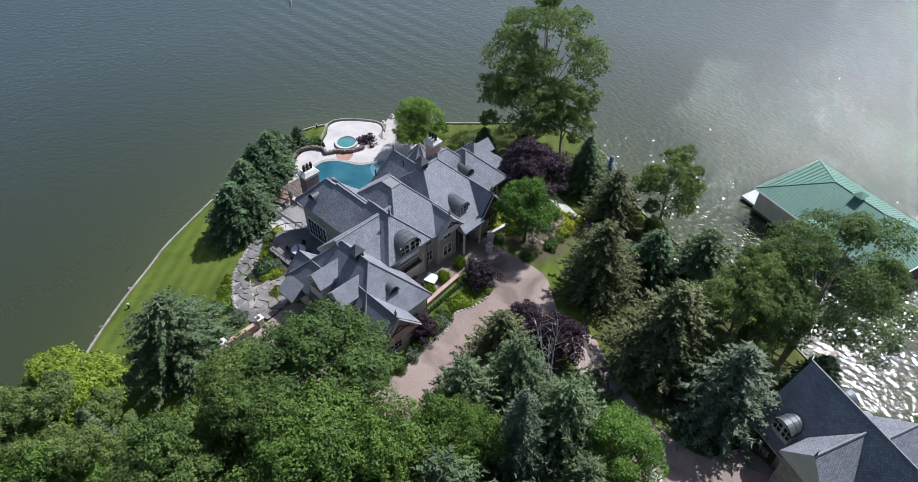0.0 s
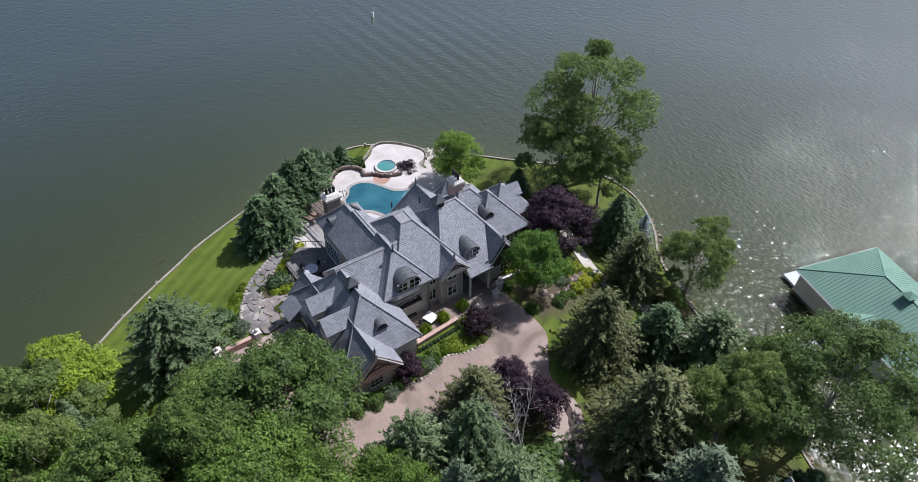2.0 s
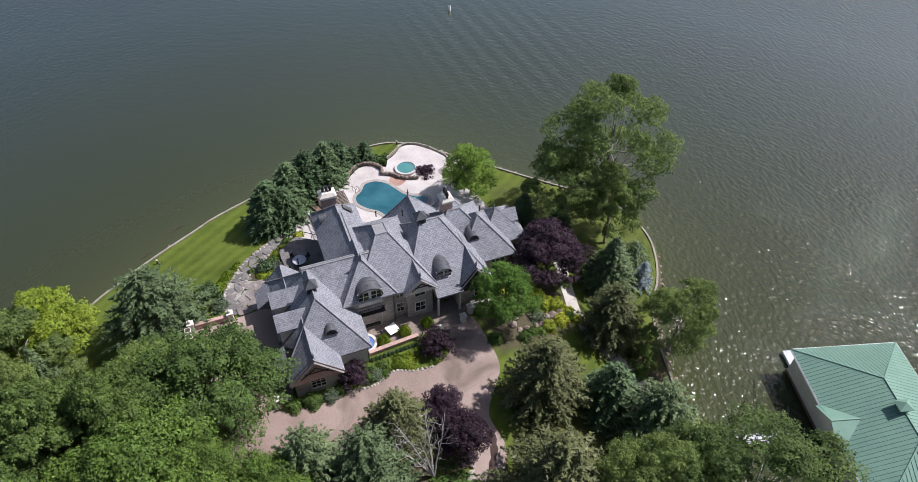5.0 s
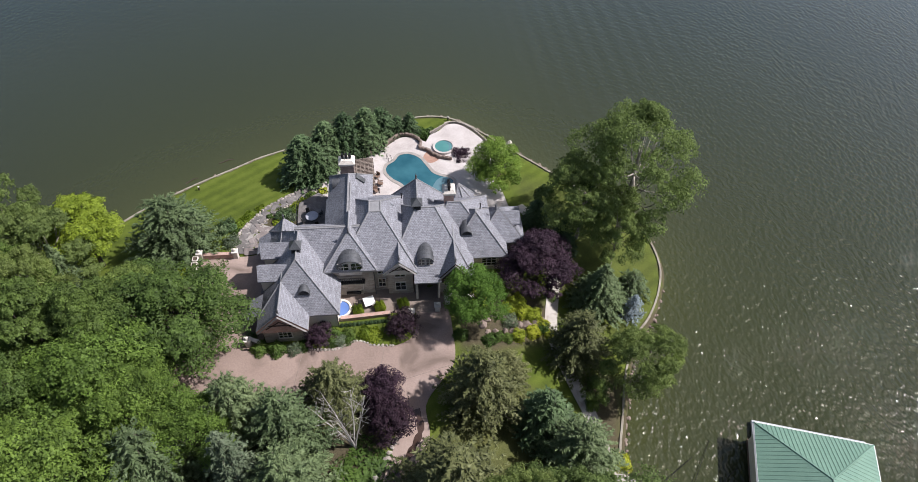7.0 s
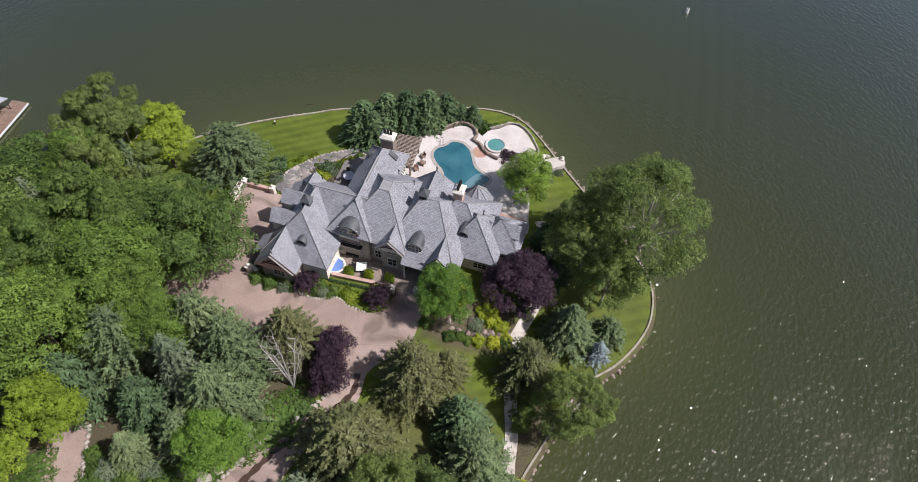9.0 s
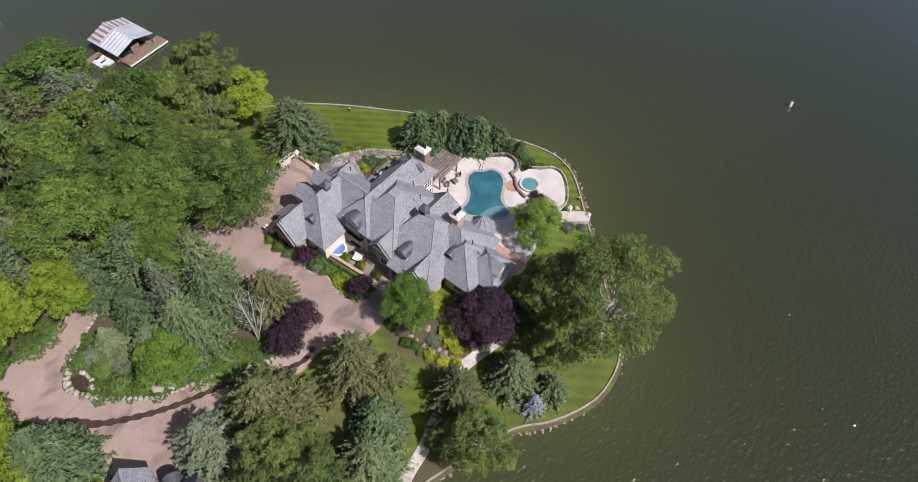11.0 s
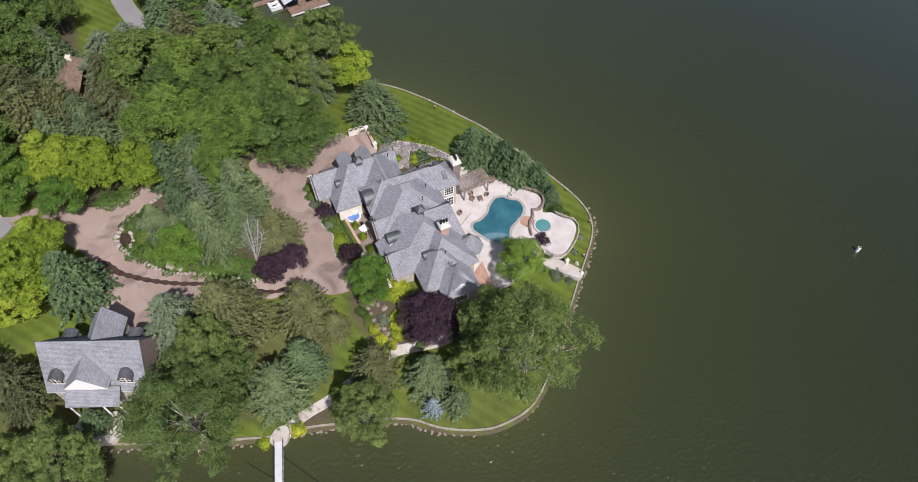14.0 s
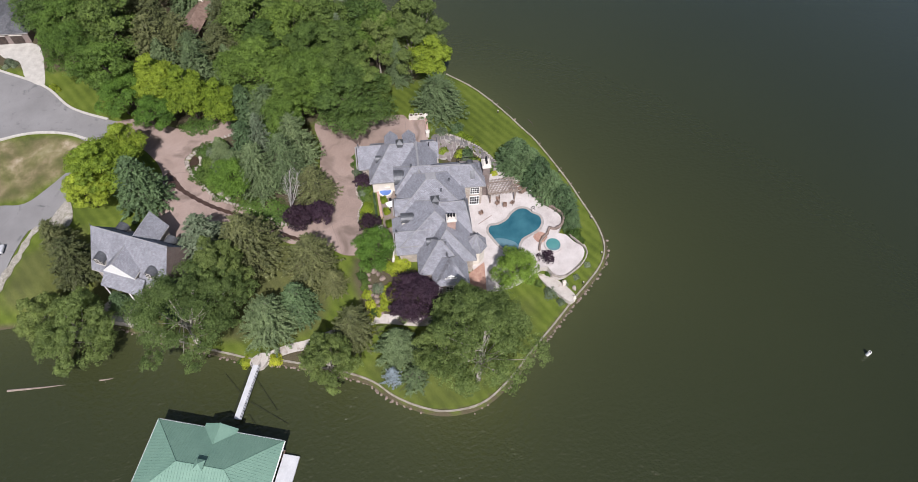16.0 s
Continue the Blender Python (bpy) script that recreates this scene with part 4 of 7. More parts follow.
def walls(parent, x0, x1, y0, y1, ze, mat=None, inset=0.5, base=None):
    b = boxed((x0 + inset, y0 + inset, Z0 - 0.9 if base is None else base), (x1 - inset, y1 - inset, ze - 0.05))
    return part("wall", b, mat or STONE, parent, world_space=True)


def window(parent, at, w, h, turn=0, bars=(2, 3), arch=False, frame=None, world_space=True):
    """A framed window with mullions, set 6 cm proud of its wall; it looks along -y before the turn."""
    m = Matrix.Translation(Vector(at) - (parent.location if world_space else Vector())) @ Matrix.Rotation(radians(turn), 4, "Z")
    bm = bmesh.new()
    t = 0.09
    for lo, hi in (((-w / 2 - t, -0.1, -t), (w / 2 + t, 0.12, 0)), ((-w / 2 - t, -0.07, h), (w / 2 + t, 0.12, h + t)), ((-w / 2 - t, -0.07, 0), (-w / 2, 0.12, h)), ((w / 2, -0.07, 0), (w / 2 + t, 0.12, h))):
        box(bm, lo, hi, m)
    fr = part("window", bm, frame or CREAM, parent)
    bars_at = [((-w / 2 + w * i / bars[0] - 0.03, -0.04, 0), (-w / 2 + w * i / bars[0] + 0.03, 0.03, h)) for i in range(1, bars[0])]
    bars_at += [((-w / 2, -0.035, h * i / bars[1] - 0.022), (w / 2, 0.03, h * i / bars[1] + 0.022)) for i in range(1, bars[1])]
    for lo, hi in bars_at:
        bm = bmesh.new()
        box(bm, lo, hi, m)
        part("glazing_bar", bm, frame or CREAM, fr)
    bm = bmesh.new()
    box(bm, (-w / 2, 0.0, 0), (w / 2, 0.02, h), m)
    part("pane", bm, GLASS, fr)
    return fr


def finial(parent, at, h=1.1):
    bm = bmesh.new()
    x, y, z = at
    rod(bm, (x, y, z - 0.15), (x, y, z + h * 0.35), 0.13, 0.09)
    bmesh.ops.create_uvsphere(bm, u_segments=8, v_segments=6, radius=0.15, matrix=Matrix.Translation((x, y, z + h * 0.45)))
    rod(bm, (x, y, z + h * 0.5), (x, y, z + h), 0.07, 0.01)
    return part("finial", bm, LEAD, parent, "dark lead finial", world_space=True)


def barrel_dormer(parent, at, w, length, h, turn=0, win=True, roof_mat=None, wall_h=0.0):
    """A dormer with a rounded lead roof; its face looks along -y before the turn, at its lower middle."""
    m = Matrix.Translation(Vector(at) - parent.location) @ Matrix.Rotation(radians(turn), 4, "Z")
    bm = bmesh.new()
    n = 14
    rows = []
    for y in (-0.18, length):
        rows.append([bm.verts.new(m @ Vector((-w / 2 * math.cos(math.pi * i / n) * 1.06, y, wall_h + h * math.sin(math.pi * i / n)))) for i in range(n + 1)])
    for i in range(n):
        bm.faces.new((rows[0][i], rows[0][i + 1], rows[1][i + 1], rows[1][i]))
    inner = [bm.verts.new(m @ Vector((-w / 2 * math.cos(math.pi * i / n) * 0.94, -0.18, wall_h + h * 0.92 * math.sin(math.pi * i / n)))) for i in range(n + 1)]
    for i in range(n):
        bm.faces.new((rows[0][i + 1], rows[0][i], inner[i], inner[i + 1]))
    k = part("dormer", bm, roof_mat or LEAD, parent, "rounded lead-roofed dormer")
    for s in range(1, int(length / 0.55) + 1):
        c = bmesh.new()
        y = s * 0.55
        for i in range(n):
            a, b = [m @ Vector((-w / 2 * math.cos(math.pi * j / n) * 1.07, y, wall_h + h * 1.01 * math.sin(math.pi * j / n))) for j in (i, i + 1)]
            rod(c, a, b, 0.025, sides=4)
        part("seam", c, roof_mat or LEAD, k)
    bm = bmesh.new()
    pts = [m @ Vector((-w / 2 * math.cos(math.pi * i / n) * 0.94, 0.02, wall_h + h * 0.92 * math.sin(math.pi * i / n))) for i in range(n + 1)]
    low = [m @ Vector((w / 2 * 0.94, 0.02, -0.9)), m @ Vector((-w / 2 * 0.94, 0.02, -0.9))]
    face = [bm.verts.new(p) for p in pts + low]
    bm.faces.new(face)
    if wall_h > 0:
        for sgn in (-1, 1):
            q = [m @ Vector((sgn * w / 2 * 0.94, y, z)) for y, z in ((0.02, -0.9), (0.02, wall_h), (length, wall_h), (length, -0.9))]
            bm.faces.new([bm.verts.new(p) for p in q])
    part("dormer_face", bm, CREAM if win else LEAD, k)
    if win:
        ww, wh = w * 0.5, (wall_h + h) * 0.62
        for dx in (-0.26, 0.26):
            mm = m @ Matrix.Translation((dx * w, -0.03, 0.12))
            b2 = bmesh.new()
            box(b2, (-w * 0.2, 0, 0), (w * 0.2, 0.03, wh), mm)
            part("pane", b2, GLASS, k)
            b2 = bmesh.new()
            for lo, hi in (((-w * 0.21, -0.03, wh * 0.48), (w * 0.21, 0.02, wh * 0.52)), ((-0.03, -0.03, 0), (0.03, 0.02, wh)), ((-w * 0.23, -0.03, -0.05), (w * 0.23, 0.03, 0.02)), ((-w * 0.23, -0.03, wh), (w * 0.23, 0.03, wh + 0.05))):
                box(b2, lo, hi, mm)
            part("frame", b2, CREAM, k)
    else:
        b2 = bmesh.new()
        for i in range(3):
            box(b2, (-w * 0.36, -0.05, 0.05 + i * h * 0.26), (w * 0.36, 0.0, 0.05 + i * h * 0.26 + 0.06), m)
        part("louvre", b2, IRON, k)
    return k


def gable_dormer(parent, at, w, length, wall_h, rise, turn=0, mat=None):
    m = Matrix.Translation(Vector(at) - parent.location) @ Matrix.Rotation(radians(turn), 4, "Z")
    bm = bmesh.new()
    v = [bm.verts.new(m @ Vector(c)) for c in ((-w / 2, 0, -1.2), (w / 2, 0, -1.2), (w / 2, 0, wall_h), (0, 0, wall_h + rise), (-w / 2, 0, wall_h),
                                             (-w / 2, length, -1.2), (w / 2, length, -1.2), (w / 2, length, wall_h), (0, length, wall_h + rise), (-w / 2, length, wall_h))]
    for f in ((0, 1, 2, 3, 4), (1, 6, 7, 2), (5, 0, 4, 9)):
        bm.faces.new([v[i] for i in f])
    k = part("dormer", bm, mat or CREAM, parent, "gabled dormer with slate roof")
    bm = bmesh.new()
    o, t = 0.25, 0.12
    e = w / 2 + o
    drop = rise * o / (w / 2)
    for s in (-1, 1):
        c = [(s * e, -o, wall_h - drop), (0, -o, wall_h + rise), (0, length, wall_h + rise), (s * e, length, wall_h - drop)]
        up = [bm.verts.new(m @ Vector((x, y, z + t))) for x, y, z in c]
        dn = [bm.verts.new(m @ Vector((x, y, z))) for x, y, z in c]
        bm.faces.new(up), bm.faces.new(dn[::-1])
        for i in range(4):
            j = (i + 1) % 4
            bm.faces.new((up[i], dn[i], dn[j], up[j]))
    bmesh.ops.recalc_face_normals(bm, faces=bm.faces[:])
    part("dormer_roof", bm, SLATE, k)
    for dx in (-0.24, 0.24):
        b2 = bmesh.new()
        mm = m @ Matrix.Translation((dx * w, -0.04, 0.05))
        box(b2, (-w * 0.19, 0, 0), (w * 0.19, 0.03, wall_h * 0.85), mm)
        part("pane", b2, GLASS, k)
        b2 = bmesh.new()
        for i in range(3):
            box(b2, (-w * 0.2, -0.03, wall_h * 0.85 * i / 2 - 0.02), (w * 0.2, 0.02, wall_h * 0.85 * i / 2 + 0.02), mm)
        box(b2, (-0.02, -0.03, 0), (0.02, 0.02, wall_h * 0.85), mm)
        part("frame", b2, WHITE, k)
    return k


def cupola(parent, at, w, h):
    x, y, z = at
    bm = bmesh.new()
    box(bm, (x - w / 2, y - w / 2, z - 0.9), (x + w / 2, y + w / 2, z + h * 0.45))
    k = part("cupola", bm, LEAD, parent, "dark louvred lead cupola on the ridge", world_space=True)
    bm = bmesh.new()
    o = w * 0.68
    b = [bm.verts.new((x + sx * o, y + sy * o, z + h * 0.42)) for sx, sy in ((-1, -1), (1, -1), (1, 1), (-1, 1))]
    mid = [bm.verts.new((x + sx * o * 0.5, y + sy * o * 0.5, z + h * 0.68)) for sx, sy in ((-1, -1), (1, -1), (1, 1), (-1, 1))]
    top = bm.verts.new((x, y, z + h))
    bm.faces.new(b[::-1])
    for i in range(4):
        j = (i + 1) % 4
        bm.faces.new((b[i], b[j], mid[j], mid[i])), bm.faces.new((mid[i], mid[j], top))
    part("cupola_cap", bm, LEAD, k).location = -parent.location - k.location
    for s in (-1, 1):
        bm = bmesh.new()
        for i in range(4):
            zz = z - 0.2 + i * h * 0.14
            box(bm, (x - w * 0.36, y + s * (w / 2 + 0.02) - 0.03, zz), (x + w * 0.36, y + s * (w / 2 + 0.02) + 0.03, zz + 0.06))
        part("louvre", bm, IRON, k).location = -parent.location - k.location
    return k


def chimney(parent, x0, x1, y0, y1, zb, zt, mat, pots=3, along="x"):
    bm = bmesh.new()
    box(bm, (x0, y0, zb), (x1, y1, zt))
    k = part("chimney", bm, mat, parent, "tall brick chimney with pale stone cap", world_space=True)
    bm = bmesh.new()
    box(bm, (x0 - 0.12, y0 - 0.12, zt - 0.35), (x1 + 0.12, y1 + 0.12, zt - 0.2))
    b = [bm.verts.new((x, y, zt)) for x, y in ((x0 - 0.2, y0 - 0.2), (x1 + 0.2, y0 - 0.2), (x1 + 0.2, y1 + 0.2), (x0 - 0.2, y1 + 0.2))]
    cx, cy = (x0 + x1) / 2, (y0 + y1) / 2
    t = [bm.verts.new((cx + (v.co.x - cx) * 0.62, cy + (v.co.y - cy) * 0.62, zt + 0.42)) for v in b]
    lowb = [bm.verts.new((v.co.x, v.co.y, zt - 0.12)) for v in b]
    bm.faces.new(t), bm.faces.new(lowb[::-1])
    for i in range(4):
        j = (i + 1) % 4
        bm.faces.new((b[i], b[j], t[j], t[i])), bm.faces.new((lowb[i], lowb[j], b[j], b[i]))
    part("chimney_cap", bm, CREAM, k).location = -parent.location - k.location
    for i in range(pots):
        f = (i - (pots - 1) / 2) * 0.48
        px, py = (cx + f, cy) if along == "x" else (cx, cy + f)
        bm = bmesh.new()
        rod(bm, (px, py, zt + 0.3), (px, py, zt + 0.75), 0.17, 0.15, 10)
        rod(bm, (px, py, zt + 0.75), (px, py, zt + 0.95), 0.22, 0.2, 10)
        rod(bm, (px, py, zt + 0.95), (px, py, zt + 1.2), 0.14, 0.16, 10)
        part("chimney_pot", bm, IRON, k).location = -parent.location - k.location
    return k


house = thing("house", "large stone manor house with steep grey slate roofs and many gables", "house", (0, 0, Z0))
S = 1.09
# wing by wing: eaves' rectangle, eave height, slopes of the west, east, front and rear sides, level top, gable facing
ROOFS = [
    ((-17.5, -8.0, -11.75, 1.6, 7.3), (S, 1.12, 1.21, 1.1), None, None),
    ((-17.5, -13.0, -5.0, 1.7, 7.3), (S, S, None, None), None, STUCCO),
    ((-17.5, -11.55, -13.7, -7.5, 7.3), (S, S, None, None), None, BRICK),
    ((-13.2, -5.0, -6.4, 1.25, 8.79), (None, None, 0.99, 0.99), 12.45, None),
    ((-9.85, -3.55, -7.15, -0.4, 9.45), (1.1, 1.1, 1.02, None), None, None),
    ((-8.4, 1.25, -6.95, 5.6, 9.1), (1.1, 1.15, 0.86, 0.86), 13.75, None),
    ((-2.85, 1.25, -7.5, -1.0, 9.0), (1.07, 1.07, None, None), None, STUCCO),
    ((-2.25, 7.68, -6.9, 4.65, 8.64), (1.2, 1.15, 0.71, 0.85), 13.15, None),
    ((0.9, 4.2, -8.15, -6.2, 7.75), (None, None, 0.71, None), None, STONE),
    ((3.35, 8.45, -7.75, -1.5, 7.3), (1.34, 1.34, None, None), None, TIMBER),
    ((2.0, 11.1, -2.8, 6.0, 7.8), (1.2, 1.07, 1.1, 0.87), 12.15, None),
    ((5.0, 12.9, -4.25, 4.2, 7.3), (1.1, 1.1, 1.13, 1.05), 11.6, None),
    ((9.0, 15.35, -2.0, 4.3, 7.3), (1.1, 0.93, 1.1, 1.05), None, None),
    ((-2.3, 5.7, -1.0, 5.95, 8.1), (1.14, 1.14, None, 4.0), None, None),
    ((-10.1, -3.55, -1.0, 5.0, 9.3), (0.98, 0.98, None, None), 12.35, STONE),
    ((-9.95, -4.1, 2.0, 9.6, 9.0), (1.03, 1.03, None, 1.1), None, STONE),
]
for (x0, x1, y0, y1, ze), slopes, top, gab in ROOFS:
    roof(house, x0, x1, y0, y1, ze, slopes, top, gab)
for x0, x1, y0, y1, ze, mt in ((-17.5, -8.0, -11.75, 1.6, 7.3, STUCCO), (-17.5, -11.55, -13.5, -7.5, 7.3, STONE), (-13.2, -5.0, -7.2, 2.0, 7.85, STONE), (-9.85, -3.55, -7.0, -0.4, 9.45, STONE),
                               (-8.2, 1.25, -6.6, 5.4, 9.1, STONE), (-2.85, 1.25, -7.3, -1.0, 9.0, STONE), (-2.8, 8.45, -4.6, 5.6, 7.75, STONE), (3.35, 8.45, -7.5, -1.5, 7.3, STONE),
                               (5.0, 12.9, -4.0, 4.1, 7.3, STONE), (9.2, 15.35, -1.9, 4.2, 7.3, STONE), (-2.3, 5.7, -1.0, 5.9, 8.1, STUCCO), (-10.1, -3.6, -1.0, 4.9, 9.3, STONE), (-9.95, -4.1, 2.0, 9.5, 9.0, STONE), (2.2, 11.1, -2.6, 5.9, 7.8, STONE)):
    walls(house, x0, x1, y0, y1, ze, mt)
# rear bay with a faceted roof
bm = bmesh.new()
apex = Vector((7.3, 6.2, 10.1))
ring = [Vector((7.3 + 2.35 * math.cos(a), 6.0 + 2.3 * math.sin(a), 7.5)) for a in np.linspace(0, math.tau, 8, endpoint=False) + math.pi / 8]
vs, ap = [bm.verts.new(c) for c in ring], bm.verts.new(apex)
lowv = [bm.verts.new(c - Vector((0, 0, 0.2))) for c in ring]
for i in range(8):
    bm.faces.new((vs[i], vs[(i + 1) % 8], ap)), bm.faces.new((lowv[i], lowv[(i + 1) % 8], vs[(i + 1) % 8], vs[i]))
bm.faces.new(lowv[::-1])
bay = part("bay_roof", bm, SLATE, house, "faceted slate roof over the rear bay", world_space=True)
for i in range(8):
    c = bmesh.new()
    rod(c, ring[i] + Vector((0, 0, 0.02)), apex + Vector((0, 0, 0.02)), 0.1, sides=6)
    part("ridge_cap", c, CAP, bay)
part("wall", slab(np.array([(c.x * 0.84 + 7.3 * 0.16, c.y * 0.84 + 6 * 0.16) for c in ring]), 7.4, 4.3), STUCCO, house, world_space=True)
# skirt roofs along the garage's west eave
for y0, y1 in ((-11.4, -8.6), (-1.4, 1.3)):
    bm = bmesh.new()
    v = [bm.verts.new(c) for c in ((-18.9, y0, 6.4), (-18.9, y1, 6.4), (-16.9, y1, 7.9), (-16.9, y0, 7.9), (-18.9, y0, 6.25), (-18.9, y1, 6.25), (-16.9, y1, 6.25), (-16.9, y0, 6.25))]
    for f in ((3, 2, 1, 0), (0, 1, 5, 4), (1, 2, 6, 5), (3, 0, 4, 7), (4, 5, 6, 7)):
        bm.faces.new([v[i] for i in f])
    part("skirt_roof", bm, SLATE, house, "small lean-to slate roof", world_space=True)
for at in ((-14.5, -13.4, 10.5), (-15.25, 1.5, 9.9), (-6.7, -3.9, 12.95), (-0.8, -7.2, 11.1), (5.9, -7.5, 10.7), (1.7, 4.8, 12.7), (11.6, 0.75, 10.85)):
    finial(house, at)
cupola(house, (-12.75, -5.6, 12.3), 1.05, 1.5)
cupola(house, (1.6, -0.3, 13.1), 1.05, 1.5)
chimney(house, -8.3, -6.5, 9.3, 10.6, Z0 - 0.9, 11.5, BRICKGREY, 3, "x")
chimney(house, 5.1, 6.3, 1.35, 2.75, 9.0, 13.4, BRICK, 3, "y")
for y in (-3.75, -7.15):
    gable_dormer(house, (-17.1, y, 9.05), 2.1, 3.6, 1.0, 1.15, -90, STUCCO)
barrel_dormer(house, (-11.95, -10.15, 9.35), 1.35, 1.7, 0.95, 0, win=False)
barrel_dormer(house, (-6.7, -7.0, 9.4), 2.9, 2.6, 1.45, 0, wall_h=0.55, roof_mat=LEAD)
barrel_dormer(house, (2.35, -6.35, 8.9), 1.9, 3.3, 0.95, 0, wall_h=0.75)
barrel_dormer(house, (7.7, -2.3, 9.45), 1.35, 1.9, 0.95, 0, win=False)
barrel_dormer(house, (-9.1, 7.1, 9.85), 1.3, 1.5, 0.9, -90, win=False)
gable_dormer(house, (14.55, 1.1, 8.25), 2.0, 2.8, 0.55, 0.95, 90, WHITE)
# skylights
for at, tilt in (((-5.6, 7.2, 10.72), 46),):
    bm = bmesh.new()
    box(bm, (-0.75, -0.4, 0), (0.75, 0.4, 0.12), Matrix.Translation(at) @ Matrix.Rotation(radians(tilt), 4, "Y"))
    sk = part("skylight", bm, LEAD, house, "small skylight in a dark frame", world_space=True)
# vents on the lead flats
for x, y, z in ((-13.2, -0.2, 11.3), (-3.0, 2.6, 13.0), (-0.2, 0.9, 13.7), (9.6, 0.6, 11.6)):
    bm = bmesh.new()
    rod(bm, (x, y, z - 0.4), (x, y, z + 0.35), 0.07)
    rod(bm, (x, y, z + 0.35), (x, y, z + 0.42), 0.12)
    part("vent_pipe", bm, IRON, house, world_space=True)
# windows and doors
for at, w, h, bars in (((-14.5, -13.06, Z0 + 0.9), 1.5, 1.6, (3, 3)), ((-6.7, -6.56, Z0 + 0.7), 2.4, 1.9, (4, 3)), ((-0.8, -6.86, Z0 + 0.9), 1.2, 1.5, (2, 2)), ((-0.8, -6.86, Z0 + 3.6), 1.2, 2.4, (2, 4)),
                       ((-3.1, -6.16, Z0 + 0.9), 0.8, 1.5, (2, 2)), ((-3.1, -6.16, Z0 + 3.5), 0.8, 1.4, (2, 2)), ((6.9, -7.06, Z0 + 0.9), 1.6, 1.9, (3, 3)), ((10.6, -3.56, Z0 + 0.8), 1.8, 1.6, (3, 3))):
    window(house, at, w, h, 0, bars)
for at, w, h, bars in (((-4.52, 7.6, DECK_Z + 0.1), 1.7, 2.3, (4, 3)), ((-4.52, 7.6, DECK_Z + 3.3), 1.6, 1.8, (4, 3)), ((-4.02, 4.4, DECK_Z + 0.2), 1.2, 2.2, (2, 3)), ((14.92, 1.2, Z0 + 0.7), 1.8, 1.6, (3, 3)), ((14.92, -0.9, Z0 + 0.7), 0.9, 1.6, (2, 3))):
    window(house, at, w, h, 90, bars, frame=WHITE)
for at, w, h, bars in (((-9.52, 3.4, Z0 + 0.2), 2.4, 2.5, (4, 3)), ((-9.52, 6.6, Z0 + 0.2), 3.4, 2.5, (6, 3))):
    window(house, at, w, h, -90, bars, frame=WHITE)
for x in (-7.0, 0.6, 3.4):
    window(house, (x, 5.46, DECK_Z + 0.15), 1.6, 2.3, 180, (3, 3), frame=WHITE)
for y in (-9.6, -6.4, -3.2):
    bm = bmesh.new()
    box(bm, (-17.1, y - 1.25, Z0), (-16.9, y + 1.25, Z0 + 2.3))
    gd = part("garage_door", bm, TIMBER, house, "dark panelled garage door", world_space=True)
    for i in range(4):
        b2 = bmesh.new()
        box(b2, (-17.14, y - 1.2, Z0 + 0.1 + i * 0.55), (-17.06, y + 1.2, Z0 + 0.55 + i * 0.55))
        part("panel", b2, TIMBER, gd).location = -house.location - gd.location
# entrance porch: post, doorway, arch timbers
bm = bmesh.new()
box(bm, (1.0, -5.2, Z0), (2.6, -5.02, Z0 + 2.7))
part("front_door", bm, TIMBER, house, "dark timber front door", world_space=True)
for x in (1.2, 3.9):
    bm = bmesh.new()
    rod(bm, (x, -7.7, Z0), (x, -7.7, 7.6), 0.16, 0.14, 10)
    part("porch_post", bm, CREAM, house, "pale stone porch post", world_space=True)
for cx, y, zr, hw, zl in ((-14.5, -13.95, 10.45, 2.75, 7.35), (-0.8, -7.72, 11.1, 1.95, 9.0), (5.9, -7.98, 10.6, 2.35, 7.4)):
    for s in (-1, 1):
        bm = bmesh.new()
        a, b = Vector((cx, y, zr)), Vector((cx + s * hw, y, zl))
        rod(bm, a, b, 0.11, sides=4)
        part("barge_board", bm, TRIM, house, world_space=True)
        bm = bmesh.new()
        rod(bm, (cx + s * hw * 0.62, y + 0.1, zl + (zr - zl) * 0.2), (cx, y + 0.1, zl + (zr - zl) * 0.66), 0.08, sides=4)
        part("gable_brace", bm, TIMBER, house, world_space=True)
    bm = bmesh.new()
    rod(bm, (cx - hw * 0.55, y + 0.1, zl + (zr - zl) * 0.42), (cx + hw * 0.55, y + 0.1, zl + (zr - zl) * 0.42), 0.08, sides=4)
    part("collar_beam", bm, TIMBER, house, world_space=True)
# iron balcony over the bay window, with its flower box
for i in range(15):
    bm = bmesh.new()
    x = -8.2 + i * 0.214
    rod(bm, (x, -7.15, 7.05), (x, -7.15, 8.0), 0.022, sides=4)
    part("baluster", bm, IRON, house, world_space=True)
bm = bmesh.new()
for z in (7.05, 8.0):
    rod(bm, (-8.25, -7.15, z), (-5.15, -7.15, z), 0.035, sides=6)
box(bm, (-8.3, -7.2, 6.92), (-5.1, -6.5, 7.02))
part("balcony", bm, IRON, house, "dark iron balcony", world_space=True)
bm = boxed((-7.6, -7.0, 4.55), (-5.8, -6.6, 4.8))
part("flower_box", bm, IRON, house, "dark window box", world_space=True)
